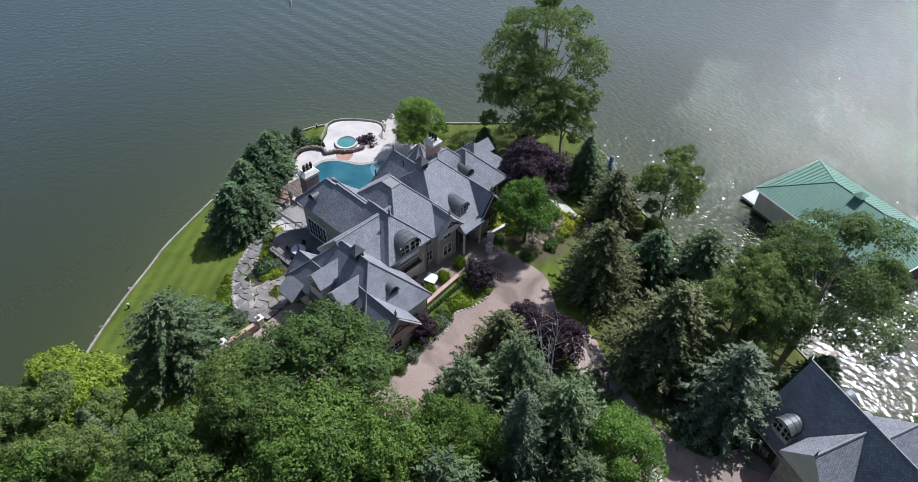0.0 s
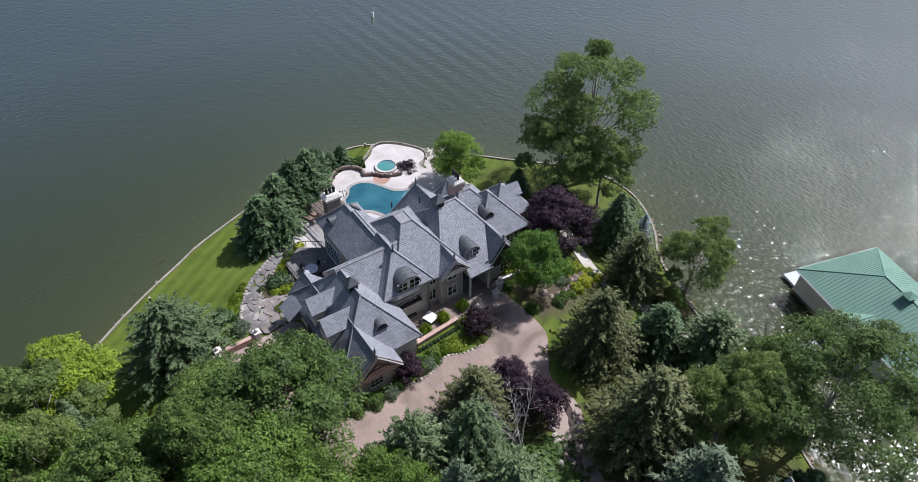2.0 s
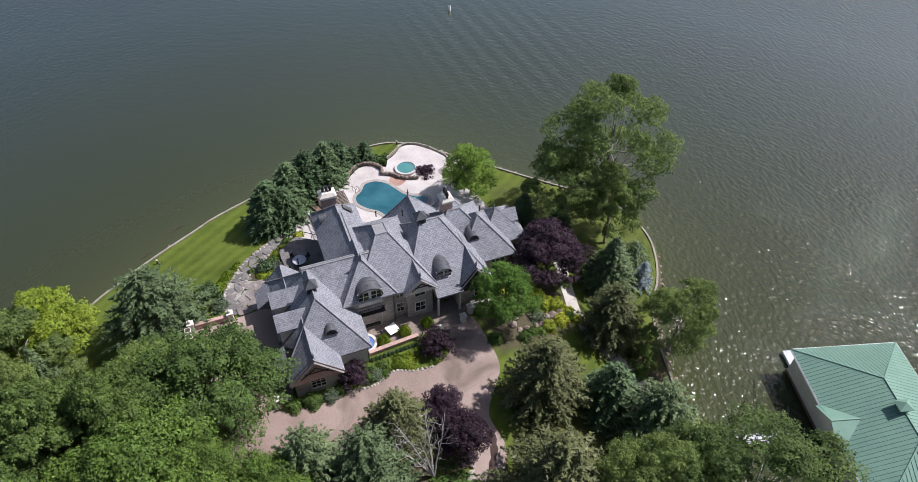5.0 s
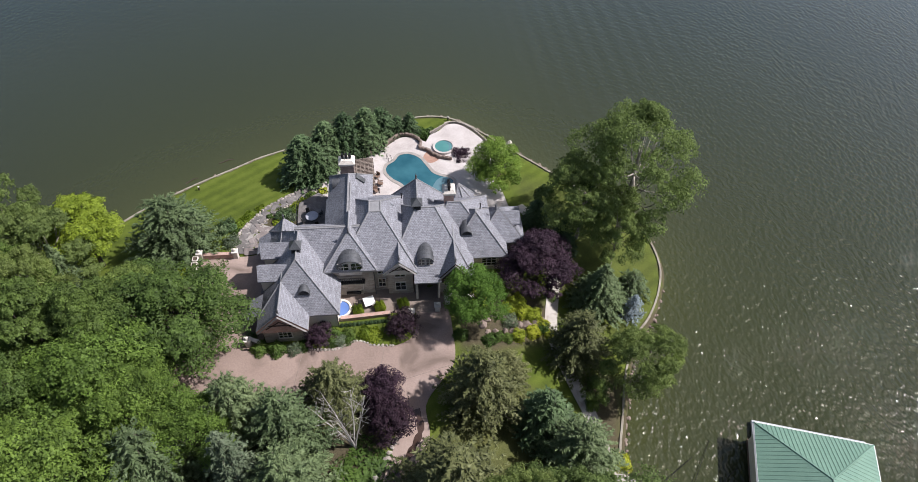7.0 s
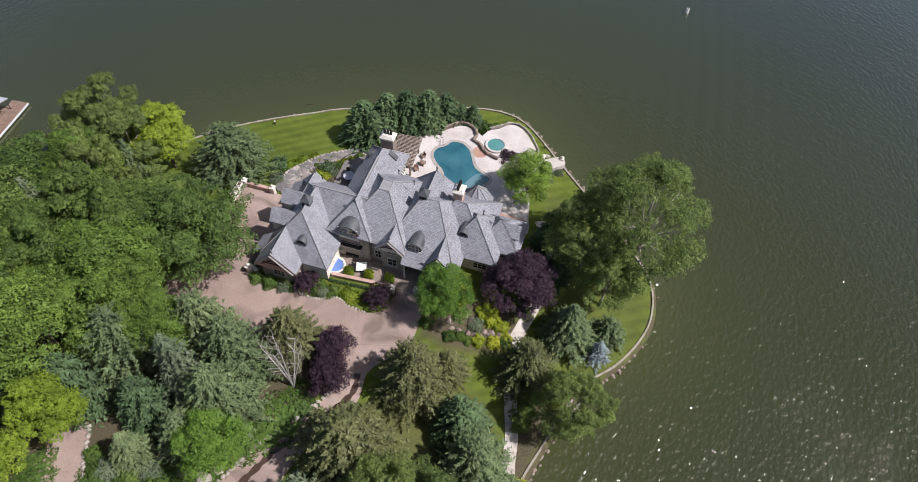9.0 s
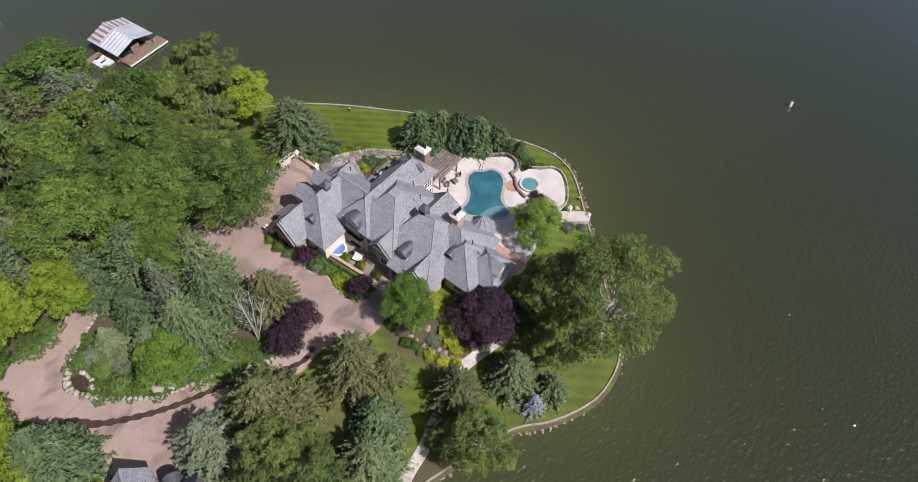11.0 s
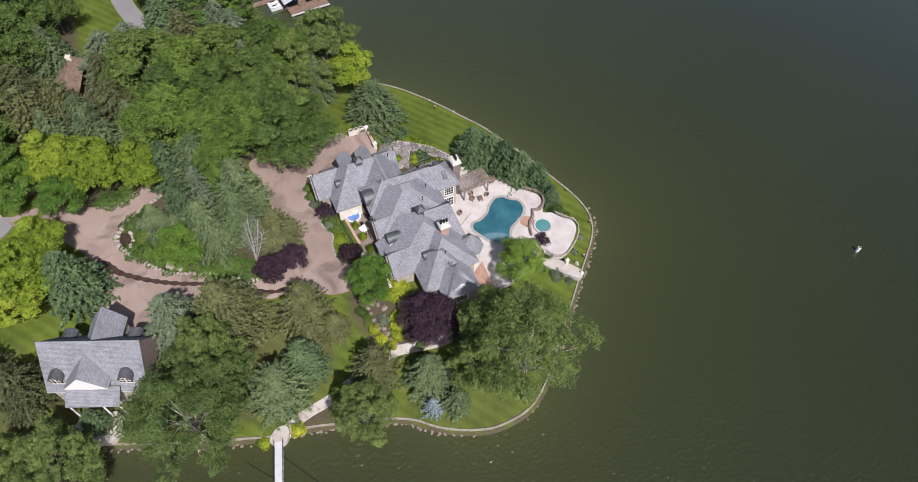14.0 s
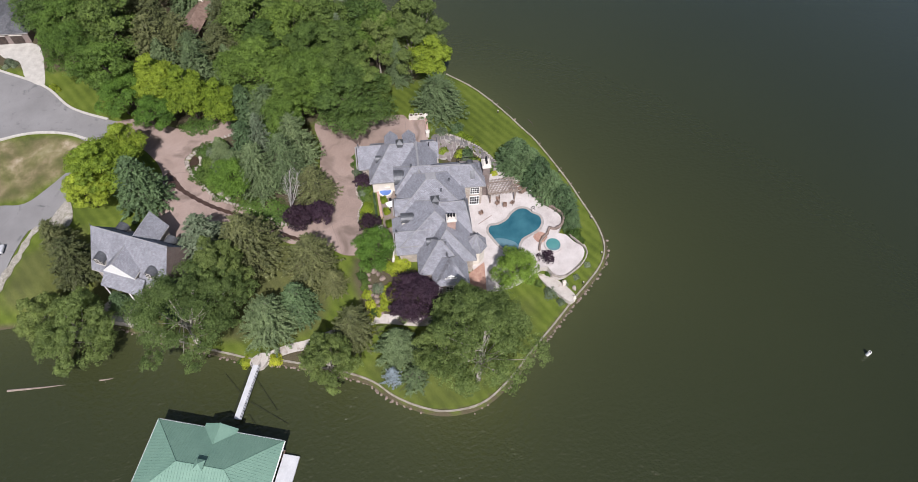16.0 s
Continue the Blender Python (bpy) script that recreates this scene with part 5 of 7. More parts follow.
# downpipes and gutters
for x, y, z in ((-8.45, -11.3, 7.1), (-3.95, -6.75, 9.2), (8.05, -7.3, 7.1), (-11.95, -13.1, 7.1), (1.0, -6.95, 8.8)):
    bm = bmesh.new()
    rod(bm, (x, y, Z0), (x, y, z), 0.06, sides=6)
    part("downpipe", bm, LEAD, house, world_space=True)
# raised west deck
tagged(part("west_deck", slab(np.array([(-14.7, 5.3), (-14.8, 9.6), (-12.2, 11.5), (-9.4, 9.6), (-9.4, 2.0), (-14.2, 2.0)]), Z0 + 0.02, 1.6), FLAG), "grey-brown stone deck by the house", "terrace", kind="structure")
tagged(part("rear_walk", slab(np.array([(11.0, 4.8), (14.6, 3.9), (15.0, 7.4), (8.9, 7.8)]), DECK_Z + 0.35, 0.8), PINKPATH), "reddish stone rear landing", "terrace", kind="structure")

# ---------- trees ----------
def leaves_mesh(name, centres, normals, size, mat, rng, stretch=1.0, along=None):
    """One mesh of many small pointed leaves."""
    n = len(centres)
    nr = normals / (np.linalg.norm(normals, axis=1)[:, None] + 1e-9)
    a = along if along is not None else rng.normal(size=(n, 3))
    u = a - nr * np.sum(a * nr, 1)[:, None]
    u /= np.linalg.norm(u, axis=1)[:, None] + 1e-9
    v = np.cross(nr, u)
    s = (size * rng.uniform(0.65, 1.35, n))[:, None]
    q = np.stack([centres - u * s * stretch + v * s * 0.6, centres - u * s * stretch - v * s * 0.6, centres + u * s * 1.2 * stretch - nr * s * 0.2], 1)
    me = bpy.data.meshes.new(name)
    me.vertices.add(n * 3)
    me.vertices.foreach_set("co", q.astype(np.float32).ravel())
    me.loops.add(n * 3), me.polygons.add(n)
    me.loops.foreach_set("vertex_index", np.arange(n * 3, dtype=np.int32))
    me.polygons.foreach_set("loop_start", np.arange(0, n * 3, 3, dtype=np.int32))
    me.update(calc_edges=True)
    me.materials.append(mat)
    return me


def spread_dirs(rng, n, low):
    """n directions about evenly apart, none lower than low."""
    out = []
    while len(out) < n:
        best, far = None, -1
        for _ in range(24):
            d = rng.normal(size=3)
            d /= np.linalg.norm(d)
            if d[2] < low:
                continue
            gap = min([np.linalg.norm(d - o) for o in out] or [9])
            if gap > far:
                best, far = d, gap
        if best is not None:
            out.append(best)
    return np.array(out)


def broadleaf(name, label, seed, H, R, base, mat, bark=BARK, clumps=60, leaves=85, size=0.27, top=1.0, lobes=15, airy=1.0, limbs=26):
    """A tapered trunk with limbs; the crown is a few great boughs, each built of flat-topped leaf clumps with gaps between them."""
    rng = np.random.default_rng(seed)
    t = thing(name, label, "tree", (0, 0, 0))
    zc, rz = base + (H - base) * 0.46, (H - base) * 0.54
    dirs = spread_dirs(rng, lobes, -0.5)
    dirs[0] = (0.1, -0.1, 0.99)
    c, P, N, S = [], [], [], []
    per = max(3, round(clumps / lobes))
    for d in dirs:
        rl = R * rng.uniform(0.27, 0.46) * (15 / lobes) ** 0.4 * airy
        taper = 1 - 0.25 * max(0, d[2]) * (2 - top)
        reach = rng.uniform(0.66, 1.12)
        o = np.array([d[0] * (1.06 * R - rl) * taper * reach, d[1] * (1.06 * R - rl) * taper * reach, zc + d[2] * (1.02 * rz - 0.75 * rl) * reach])
        for e in spread_dirs(rng, per, -0.35):
            e = e + 0.55 * d + np.array([0, 0, 0.25])
            e /= np.linalg.norm(e)
            p = o + e * rl * rng.uniform(0.62, 1.08) * np.array([1, 1, 0.8])
            f = rng.uniform(0.62, 1.38)
            rc = rl * 0.37 * f * (10 / per) ** 0.38
            c.append(p)
            m = int(leaves * f * f)
            q = rng.normal(size=(m, 3))
            q /= np.linalg.norm(q, axis=1)[:, None]
            q = q + np.array([0, 0, 0.55]) + 0.35 * e
            q /= np.linalg.norm(q, axis=1)[:, None]
            ang = np.arctan2(q[:, 1], q[:, 0])
            rad = rc * rng.uniform(0.62, 1.08, m) * (1 + 0.25 * np.sin(3 * ang + rc * 40) * (1 - q[:, 2] ** 2))
            P.append(p + q * rad[:, None] * np.array([1.25, 1.25, 0.66]))
            N.append(q + rng.normal(size=(m, 3)) * 0.42 + np.array([0, 0, 0.25]))
            S.append(np.full(m, size))
        # thinner leaf inside the bough
        m = int(0.10 * leaves * per * airy ** 3)
        q = rng.normal(size=(m, 3))
        q /= np.linalg.norm(q, axis=1)[:, None]
        P.append(o * np.array([0.86, 0.86, 1]) + q * (rl * rng.uniform(0.1, 0.8, m))[:, None])
        N.append(rng.normal(size=(m, 3)) + np.array([0, 0, 0.8]))
        S.append(np.full(m, size * 1.7))
    P, N, S = np.vstack(P), np.vstack(N), np.concatenate(S)
    crown = new("crown", leaves_mesh("crown", P, N, S, mat, rng, 0.85))
    crown.parent = t
    bm = bmesh.new()
    bend = Vector((rng.uniform(-0.3, 0.3), rng.uniform(-0.3, 0.3), 0))
    r0 = 0.020 * H + 0.05
    mid, up = Vector((0, 0, base * 0.9)) + bend, Vector((0, 0, zc)) + bend * 1.6
    rod(bm, (0, 0, -0.4), mid, r0, r0 * 0.75), rod(bm, mid, up, r0 * 0.75, r0 * 0.4), rod(bm, up, up + Vector((bend.x, bend.y, rz * 0.7)), r0 * 0.4, 0.04)
    for i in rng.choice(len(c), min(len(c), limbs), replace=False):
        e = Vector(c[i])
        s = mid.lerp(up, rng.uniform(0.0, 0.9))
        k = s.lerp(e, 0.5) + Vector((0, 0, -0.06 * R))
        rod(bm, s, k, r0 * 0.26, r0 * 0.14, 6), rod(bm, k, k.lerp(e, 0.8), r0 * 0.14, 0.02, 5)
    part("trunk", bm, bark, t, smooth=True)
    return t


def conifer(name, label, seed, H, R, mat, base=0.06, levels=30, size=0.12, droop=0.25, power=0.85, density=1.0, ragged=0.25):
    """A straight trunk with whorls of drooping boughs, each bough many flat needle sprays."""
    rng = np.random.default_rng(seed)
    t = thing(name, label, "tree", (0, 0, 0))
    P, N, A = [], [], []
    bm = bmesh.new()
    rod(bm, (0, 0, -0.4), (0, 0, H * 0.97), 0.016 * H + 0.06, 0.02, 7)
    for l in range(levels):
        f = (l + rng.uniform(-0.3, 0.3)) / levels
        f = min(max(f, 0), 0.985)
        z = H * (base + (1 - base) * f)
        ln_ = R * (1 - f) ** power + 0.12
        nb = max(5, int(11 * density * (0.5 + 0.5 * (1 - f)) * max(0.7, R / 2.6)))
        off = rng.uniform(0, 6.3)
        for b in range(nb):
            a = off + b * math.tau / nb + rng.uniform(-0.25, 0.25)
            L = ln_ * rng.uniform(1 - ragged, 1 + ragged * 0.5)
            m = max(8, int(L / 0.082 * density))
            k = np.sort(rng.uniform(0.1, 1.0, m))
            di = np.array([math.cos(a), math.sin(a), 0])
            sd = np.array([-math.sin(a), math.cos(a), 0])
            twig = np.round(rng.uniform(-2.5, 2.5, m)) / 2.5
            side = (twig * 0.22 + rng.normal(size=m) * 0.035) * L * (1.08 - k)
            tilt = rng.uniform(-0.06, 0.06)
            zz = z + (0.12 + tilt) * L * k - droop * L * k ** 2 - 0.10 * np.abs(side) + rng.normal(size=m) * 0.09
            P.append(di * (k * L)[:, None] + sd * side[:, None] + np.stack([np.zeros(m), np.zeros(m), zz], 1))
            N.append(rng.normal(size=(m, 3)) * 0.55 + np.array([0, 0, 0.9]) + di * 0.3)
            A.append(di + sd * np.sign(side)[:, None] * 0.8 + np.array([0, 0, 0.25 - droop * 0.8]) + rng.normal(size=(m, 3)) * 0.35)
            if b % 3 == 0 and L > 0.8:
                rod(bm, (0, 0, z), tuple(di * L * 0.85 + np.array([0, 0, z - droop * L * 0.6])), 0.045, 0.012, 4)
    P, N, A = np.vstack(P), np.vstack(N), np.vstack(A)
    crown = new("crown", leaves_mesh("crown", P, N, size, mat, rng, 1.3, A))
    crown.parent = t
    part("trunk", bm, BARK, t, smooth=True)
    return t


def shrub(name, label, seed, R, H, mat, n=1300, size=0.085):
    """A low bush: an uneven mound of small leaves over short stems."""
    rng = np.random.default_rng(seed)
    t = thing(name, label, "shrub", (0, 0, 0))
    d = rng.normal(size=(n, 3))
    d[:, 2] = np.abs(d[:, 2])
    d /= np.linalg.norm(d, axis=1)[:, None]
    k = rng.uniform(0.72, 1.04, n) * (1 + 0.16 * np.sin(4 * np.arctan2(d[:, 1], d[:, 0]) + seed) + 0.1 * np.sin(9 * d[:, 2] + seed))
    P = d * np.array([R, R, H]) * k[:, None]
    crown = new("foliage", leaves_mesh("foliage", P, d + rng.normal(size=(n, 3)) * 0.5, size, mat, rng))
    crown.parent = t
    bm = bmesh.new()
    for i in range(5):
        a = i * 1.26 + seed
        rod(bm, (0, 0, -0.1), (0.5 * R * math.cos(a), 0.5 * R * math.sin(a), 0.7 * H), 0.035, 0.012, 5)
    part("stems", bm, BARK, t)
    return t


# one of each kind first: name -> (model, its height, its spread)
KIND = {
    "oak": (broadleaf("oak_tree", "broad dark-green oak in full leaf", 1, 13, 5.6, 3.2, L_OAK, clumps=300, leaves=105, size=0.118), 13, 5.6),
    "oak2": (broadleaf("oak_tree", "broad dark-green oak in full leaf", 2, 14, 5.2, 3.5, L_OAK, clumps=290, leaves=105, size=0.118), 14, 5.2),
    "oak3": (broadleaf("oak_tree", "spreading mid-green oak in full leaf", 3, 12, 6.0, 2.8, L_BRIGHT, clumps=310, leaves=100, size=0.122), 12, 6.0),
    "wood": (broadleaf("woodland_oak", "broad dark-green oak among other trees", 41, 13, 5.6, 3.2, L_OAK, clumps=210, leaves=62, size=0.17), 13, 5.6),
    "wood2": (broadleaf("woodland_oak", "mid-green oak among other trees", 42, 13, 5.6, 3.2, L_BRIGHT, clumps=210, leaves=62, size=0.17), 13, 5.6),
    "maple2": (broadleaf("field_maple", "dense mid-green maple by the entrance", 43, 8.5, 4.0, 1.4, L_OAK, clumps=200, leaves=80, size=0.105, top=0.7), 8.5, 4.0),
    "lime": (broadleaf("linden_tree", "yellow-green linden in fresh leaf", 4, 11, 4.2, 2.4, L_LIME, clumps=230, leaves=80, size=0.13), 11, 4.2),
    "syc": (broadleaf("sycamore_tree", "tall open-crowned sycamore with pale limbs", 5, 18, 7.6, 3.6, L_SYC, PALEBARK, clumps=330, leaves=78, size=0.125, top=1.5, lobes=24, airy=0.80, limbs=26), 18, 7.6),
    "syc2": (broadleaf("sycamore_tree", "open-crowned sycamore leaning over the water", 6, 13, 5.8, 2.6, L_SYC, PALEBARK, clumps=270, leaves=92, size=0.125, top=1.4, lobes=20, airy=0.86, limbs=20), 13, 5.8),
    "maple": (broadleaf("maple_tree", "bright green maple in full leaf", 7, 8.5, 4.0, 1.6, L_MAPLE, clumps=210, leaves=82, size=0.102, top=0.7), 8.5, 4.0),
    "beech": (broadleaf("purple_beech_tree", "dense dark purple beech with low crown", 8, 6.4, 4.4, 0.6, L_PURPLE, clumps=280, leaves=80, size=0.098, lobes=24), 6.4, 4.4),
    "plum": (broadleaf("purple_plum_tree", "small dark purple plum tree", 9, 4.2, 2.6, 0.5, L_PURPLE, clumps=120, leaves=75, size=0.098), 4.2, 2.6),
    "jmaple": (broadleaf("red_maple_shrub", "low mounded purple-red maple", 10, 2.2, 1.8, 0.2, L_PURPLE, clumps=80, leaves=65, size=0.082), 2.2, 1.8),
    "hemlock": (conifer("hemlock_tree", "dense dark-green conifer with drooping boughs", 11, 8.5, 2.5, L_CON, droop=0.30, power=0.62, levels=32, density=1.35, size=0.115), 8.5, 2.5),
    "spruce": (conifer("spruce_tree", "grey-green spruce with layered boughs", 12, 11, 3.5, L_PINE, droop=0.22, levels=34, size=0.13, density=1.15), 11, 3.5),
    "blue": (conifer("blue_spruce_tree", "small silvery blue spruce on the lawn", 13, 4.6, 1.5, L_SILVER, droop=0.15, levels=22, size=0.09), 4.6, 1.5),
    "pale": (conifer("pale_spruce_tree", "tall pale silver-green spruce tree", 14, 13, 3.2, L_BLUE, droop=0.3, power=0.66, levels=34, size=0.13, ragged=0.45), 13, 3.2),
    "cedar": (conifer("cedar_tree", "ragged olive-brown cedar with open boughs", 15, 12, 4.0, L_CEDAR, droop=0.12, power=0.55, levels=34, ragged=0.55, size=0.13, density=1.15), 12, 4.0),
    "pine": (conifer("pine_tree", "feathery soft-green pine with spreading boughs", 16, 13, 4.2, L_PINE, droop=0.1, power=0.5, levels=34, ragged=0.5, size=0.13, density=1.15), 13, 4.2),
    "weep": (conifer("weeping_spruce", "grey-green weeping spruce with hanging boughs", 17, 5.0, 2.1, L_PINE, droop=0.9, power=0.4, levels=22, size=0.1), 5.0, 2.1),
}
for k, (m, h, r) in KIND.items():
    m.location = (-400, -400, 4.0)
_used = set()
SPREAD = {"syc": 0.95, "syc2": 0.93, "oak": 0.97, "oak2": 0.97, "oak3": 0.97, "wood": 1.04, "wood2": 1.04, "lime": 0.97, "maple": 0.93, "blue": 1.05, "weep": 1.1, "jmaple": 1.02, "plum": 0.98, "beech": 1.04, "maple2": 1.0, "hemlock": 1.06, "pale": 1.05}


def plant(kind, x, y, h=None, r=None, seed=0, label=""):
    """Sets a tree of that kind on the ground, at its own height and spread."""
    m, h0, r0 = KIND[kind]
    h, r = h or h0, (r or r0) * SPREAD.get(kind, 1.0)
    rnd = random.Random(int(x * 131 + y * 17) + seed)
    mat = Matrix.Translation((x, y, gz(x, y) - 0.05)) @ Matrix.Rotation(rnd.uniform(0, 6.28), 4, "Z") @ Matrix.Diagonal((r / r0, r / r0 * rnd.uniform(0.94, 1.06), h / h0, 1))
    if kind not in _used:
        _used.add(kind)
        m.matrix_basis = mat
        return m
    return copy_thing(m, mat @ Matrix.Diagonal((*(1 / k for k in m.scale), 1)))


# around the house
plant("syc", 30.2, 4.0, 22.5, 9.5)
plant("syc2", 23.6, 2.6, 15.0, 6.2)
plant("syc2", 27.6, -2.0, 12.5, 4.6)
plant("hemlock", 20.6, -0.6, 6.5, 2.4)
plant("maple", 13.1, 12.4, 8.8, 4.1)
plant("maple", 8.0, -11.4, 9.2, 4.0)
plant("maple2", 21.4, -21.6, 4.6, 1.7)
plant("beech", 16.8, -5.0, 7.2, 4.8)
plant("spruce", 24.2, -8.7, 9.0, 4.2)
plant("weep", 29.2, -6.4, 4.6, 2.9)
plant("blue", 28.6, -9.9, 4.6, 1.9)
plant("syc2", 26.8, -19.8, 13.0, 4.9)
plant("cedar", 20.2, -15.8, 9.4, 4.0)
plant("cedar", 7.8, -22.4, 11.0, 4.8)
plant("cedar", 11.2, -19.0, 5.4, 2.6)
plant("hemlock", 14.6, -25.2, 8.6, 3.8)
plant("pine", 17.6, -29.8, 10.4, 5.0)
plant("syc", 19.2, -41.8, 18.5, 8.8)
plant("syc2", 14.2, -37.4, 14.5, 5.8)
plant("cedar", 3.8, -33.4, 12.5, 6.0)
plant("pale", 2.2, -40.8, 12.0, 5.0)
plant("syc2", 10.2, -37.2, 15.0, 5.2)
plant("hemlock", 11.4, -46.0, 8.5, 3.6)
# island in the drive
plant("pale", -16.8, -31.2, 15.0, 3.4)
plant("pine", -17.4, -25.4, 13.5, 4.6)
plant("pine", -12.6, -27.2, 13.5, 4.6)
plant("pine", -12.0, -32.4, 12.0, 4.8)
plant("oak3", -21.0, -27.4, 12.5, 4.4)
plant("cedar", -8.4, -22.0, 9.0, 4.0)
plant("maple", -10.6, -36.8, 8.6, 4.4)
plant("hemlock", -20.2, -35.0, 9.5, 3.4)
plant("spruce", -19.4, -40.0, 6.8, 2.9)
plant("pine", -14.4, -36.6, 8.0, 3.4)
plant("plum", -1.9, -25.2, 4.6, 2.6)
plant("plum", -3.2, -20.6, 4.2, 2.3)
plant("plum", -3.6, -22.9, 3.6, 1.7)
plant("lime", -28.2, -39.4, 12.5, 3.8)
plant("lime", -31.6, -46.4, 13, 4.6)
plant("lime", -35.4, -52.8, 13, 4.6)
plant("maple", -29.0, -53.2, 8, 4.4)
plant("maple", -34.2, -60.4, 9, 5.2)
# by the other house and the street
plant("lime", -14.0, -60.0, 12.5, 6.0)
plant("lime", -10.2, -62.4, 9.5, 4.2)
plant("hemlock", -10.6, -53.6, 12.5, 5.2)
plant("lime", -19.4, -57.0, 10.5, 4.4)
plant("cedar", 3.0, -63.4, 10.5, 4.6)
plant("syc2", 16.6, -60.6, 14, 7.2)
plant("syc2", 13.6, -66.4, 12, 5.0)
plant("cedar", -1.6, -67.0, 8.0, 3.0)
plant("hemlock", 10.8, -55.4, 6.0, 2.4)
# west shore
plant("pine", -30.2, 3.2, 10.0, 5.6)
plant("lime", -40.6, 2.2, 12.0, 5.2)
plant("spruce", -40.8, -4.6, 12, 3.4)
plant("syc2", -43.6, -1.4, 15.0, 6.4)
plant("syc2", -48.6, 1.0, 18.0, 6.0)
plant("syc2", -50.6, -3.6, 13.0, 4.4)
# pool side
for x, y, h, r in ((-14.4, 17.2, 7.4, 2.7), (-11.2, 19.2, 8.2, 2.5), (-8.4, 20.6, 8.6, 2.5), (-5.4, 22.2, 8.2, 2.4), (-3.2, 24.4, 6.8, 2.2), (-12.2, 16.4, 6.2, 2.0), (-0.6, 25.2, 4.6, 1.4), (1.2, 25.4, 5.0, 1.3), (18.0, 4.6, 5.2, 1.5)):
    plant("hemlock", x, y, h * 1.08, r * 1.55)
plant("jmaple", -0.8, -12.1, 2.4, 2.0)
plant("jmaple", -10.7, -13.0, 2.3, 1.7)
plant("jmaple", 8.8, 19.2, 2.2, 1.8)
# woods west of the drive
rnd = random.Random(21)
for i, (x, y, k, h, r) in enumerate((
        (-25.2, -14.4, "oak", 13.2, 7.8), (-30.0, -11.4, "oak2", 11.0, 5.2), (-31.2, -22.4, "oak3", 14, 6.8), (-38.6, -15.6, "oak2", 15, 5.6), (-43.4, -8.0, "syc2", 14, 4.6), (-46.2, -16.4, "pale", 14, 3.0), (-33.4, -16.6, "oak", 14, 5.2),
        (-33.6, -32.2, "oak3", 14.5, 7.8), (-26.4, -25.4, "oak3", 12.5, 5.6), (-24.8, -30.0, "pine", 12.5, 5.2), (-39.4, -22.6, "oak", 14, 5.6), (-45.6, -27.0, "oak3", 14.5, 6.8), (-48.6, -20.2, "wood", 13.5, 5.8), (-50.2, -12.6, "wood", 13, 6.2), (-46.0, -9.0, "oak3", 13, 5.0),
        (-50.8, -34.2, "wood", 14.5, 6.6), (-41.0, -31.6, "oak2", 13.5, 5.4), (-37.8, -45.4, "spruce", 12.5, 5.8), (-38.0, -38.6, "spruce", 12.5, 5.4), (-28.6, -36.0, "hemlock", 10.5, 4.0), (-44.4, -40.4, "cedar", 12, 5.2), (-51.8, -41.0, "cedar", 13, 5.0), (-47.4, -55.4, "cedar", 14, 6.4),
        (-41.4, -52.2, "spruce", 12, 5.2), (-48.2, -49.6, "cedar", 13, 5.0), (-44.6, -46.6, "pine", 11, 4.6), (-58.8, -60.2, "cedar", 13, 5.4), (-55.4, -56.0, "cedar", 13, 4.8), (-49.4, -63.8, "wood", 14.5, 7.0), (-42.2, -68.4, "oak3", 13.5, 6.0), (-39.4, -62.8, "wood2", 13, 5.0), (-53.0, -72.6, "oak3", 14, 6.4),
        (-59.2, -18.2, "pale", 15, 5.6), (-58.6, -25.6, "cedar", 13, 5.4), (-56.8, -15.6, "pale", 13.5, 5.0), (-55.8, -10.6, "syc2", 12, 5.0), (-58.6, -35.2, "pale", 12, 6.2), (-68.6, -17.4, "wood2", 13, 6.4), (-68.2, -29.4, "hemlock", 10.5, 4.6), (-62.0, -40.2, "pale", 11, 6.0),
        (-74.6, -27.6, "spruce", 12, 4.2), (-80.8, -27.0, "wood2", 13, 5.4), (-79.4, -48.4, "wood", 13, 5.0), (-67.0, -50.8, "spruce", 12, 5.2), (-70.6, -55.6, "wood", 14, 6.0), (-75.8, -55.8, "wood", 14, 6.0), (-58.8, -70.4, "wood", 14, 6.4), (-60.6, -79.4, "wood", 14, 5.8), (-57.6, -96.6, "wood2", 13, 4.8),
        (-68.6, -66.2, "wood", 14, 6.2), (-90.4, -48.6, "wood", 13, 5.6), (-92.6, -27.6, "wood", 13, 5.4), (-78.0, -74.8, "wood", 14, 6.0), (-86.8, -64.4, "wood2", 14, 6.0), (-100.4, -44.6, "wood", 13, 5.8), (-74.6, -90.4, "wood", 14, 6.0))):
    plant(k, x + rnd.uniform(-0.3, 0.3), y + rnd.uniform(-0.3, 0.3), h * rnd.uniform(0.96, 1.14), r * 1.04, i)

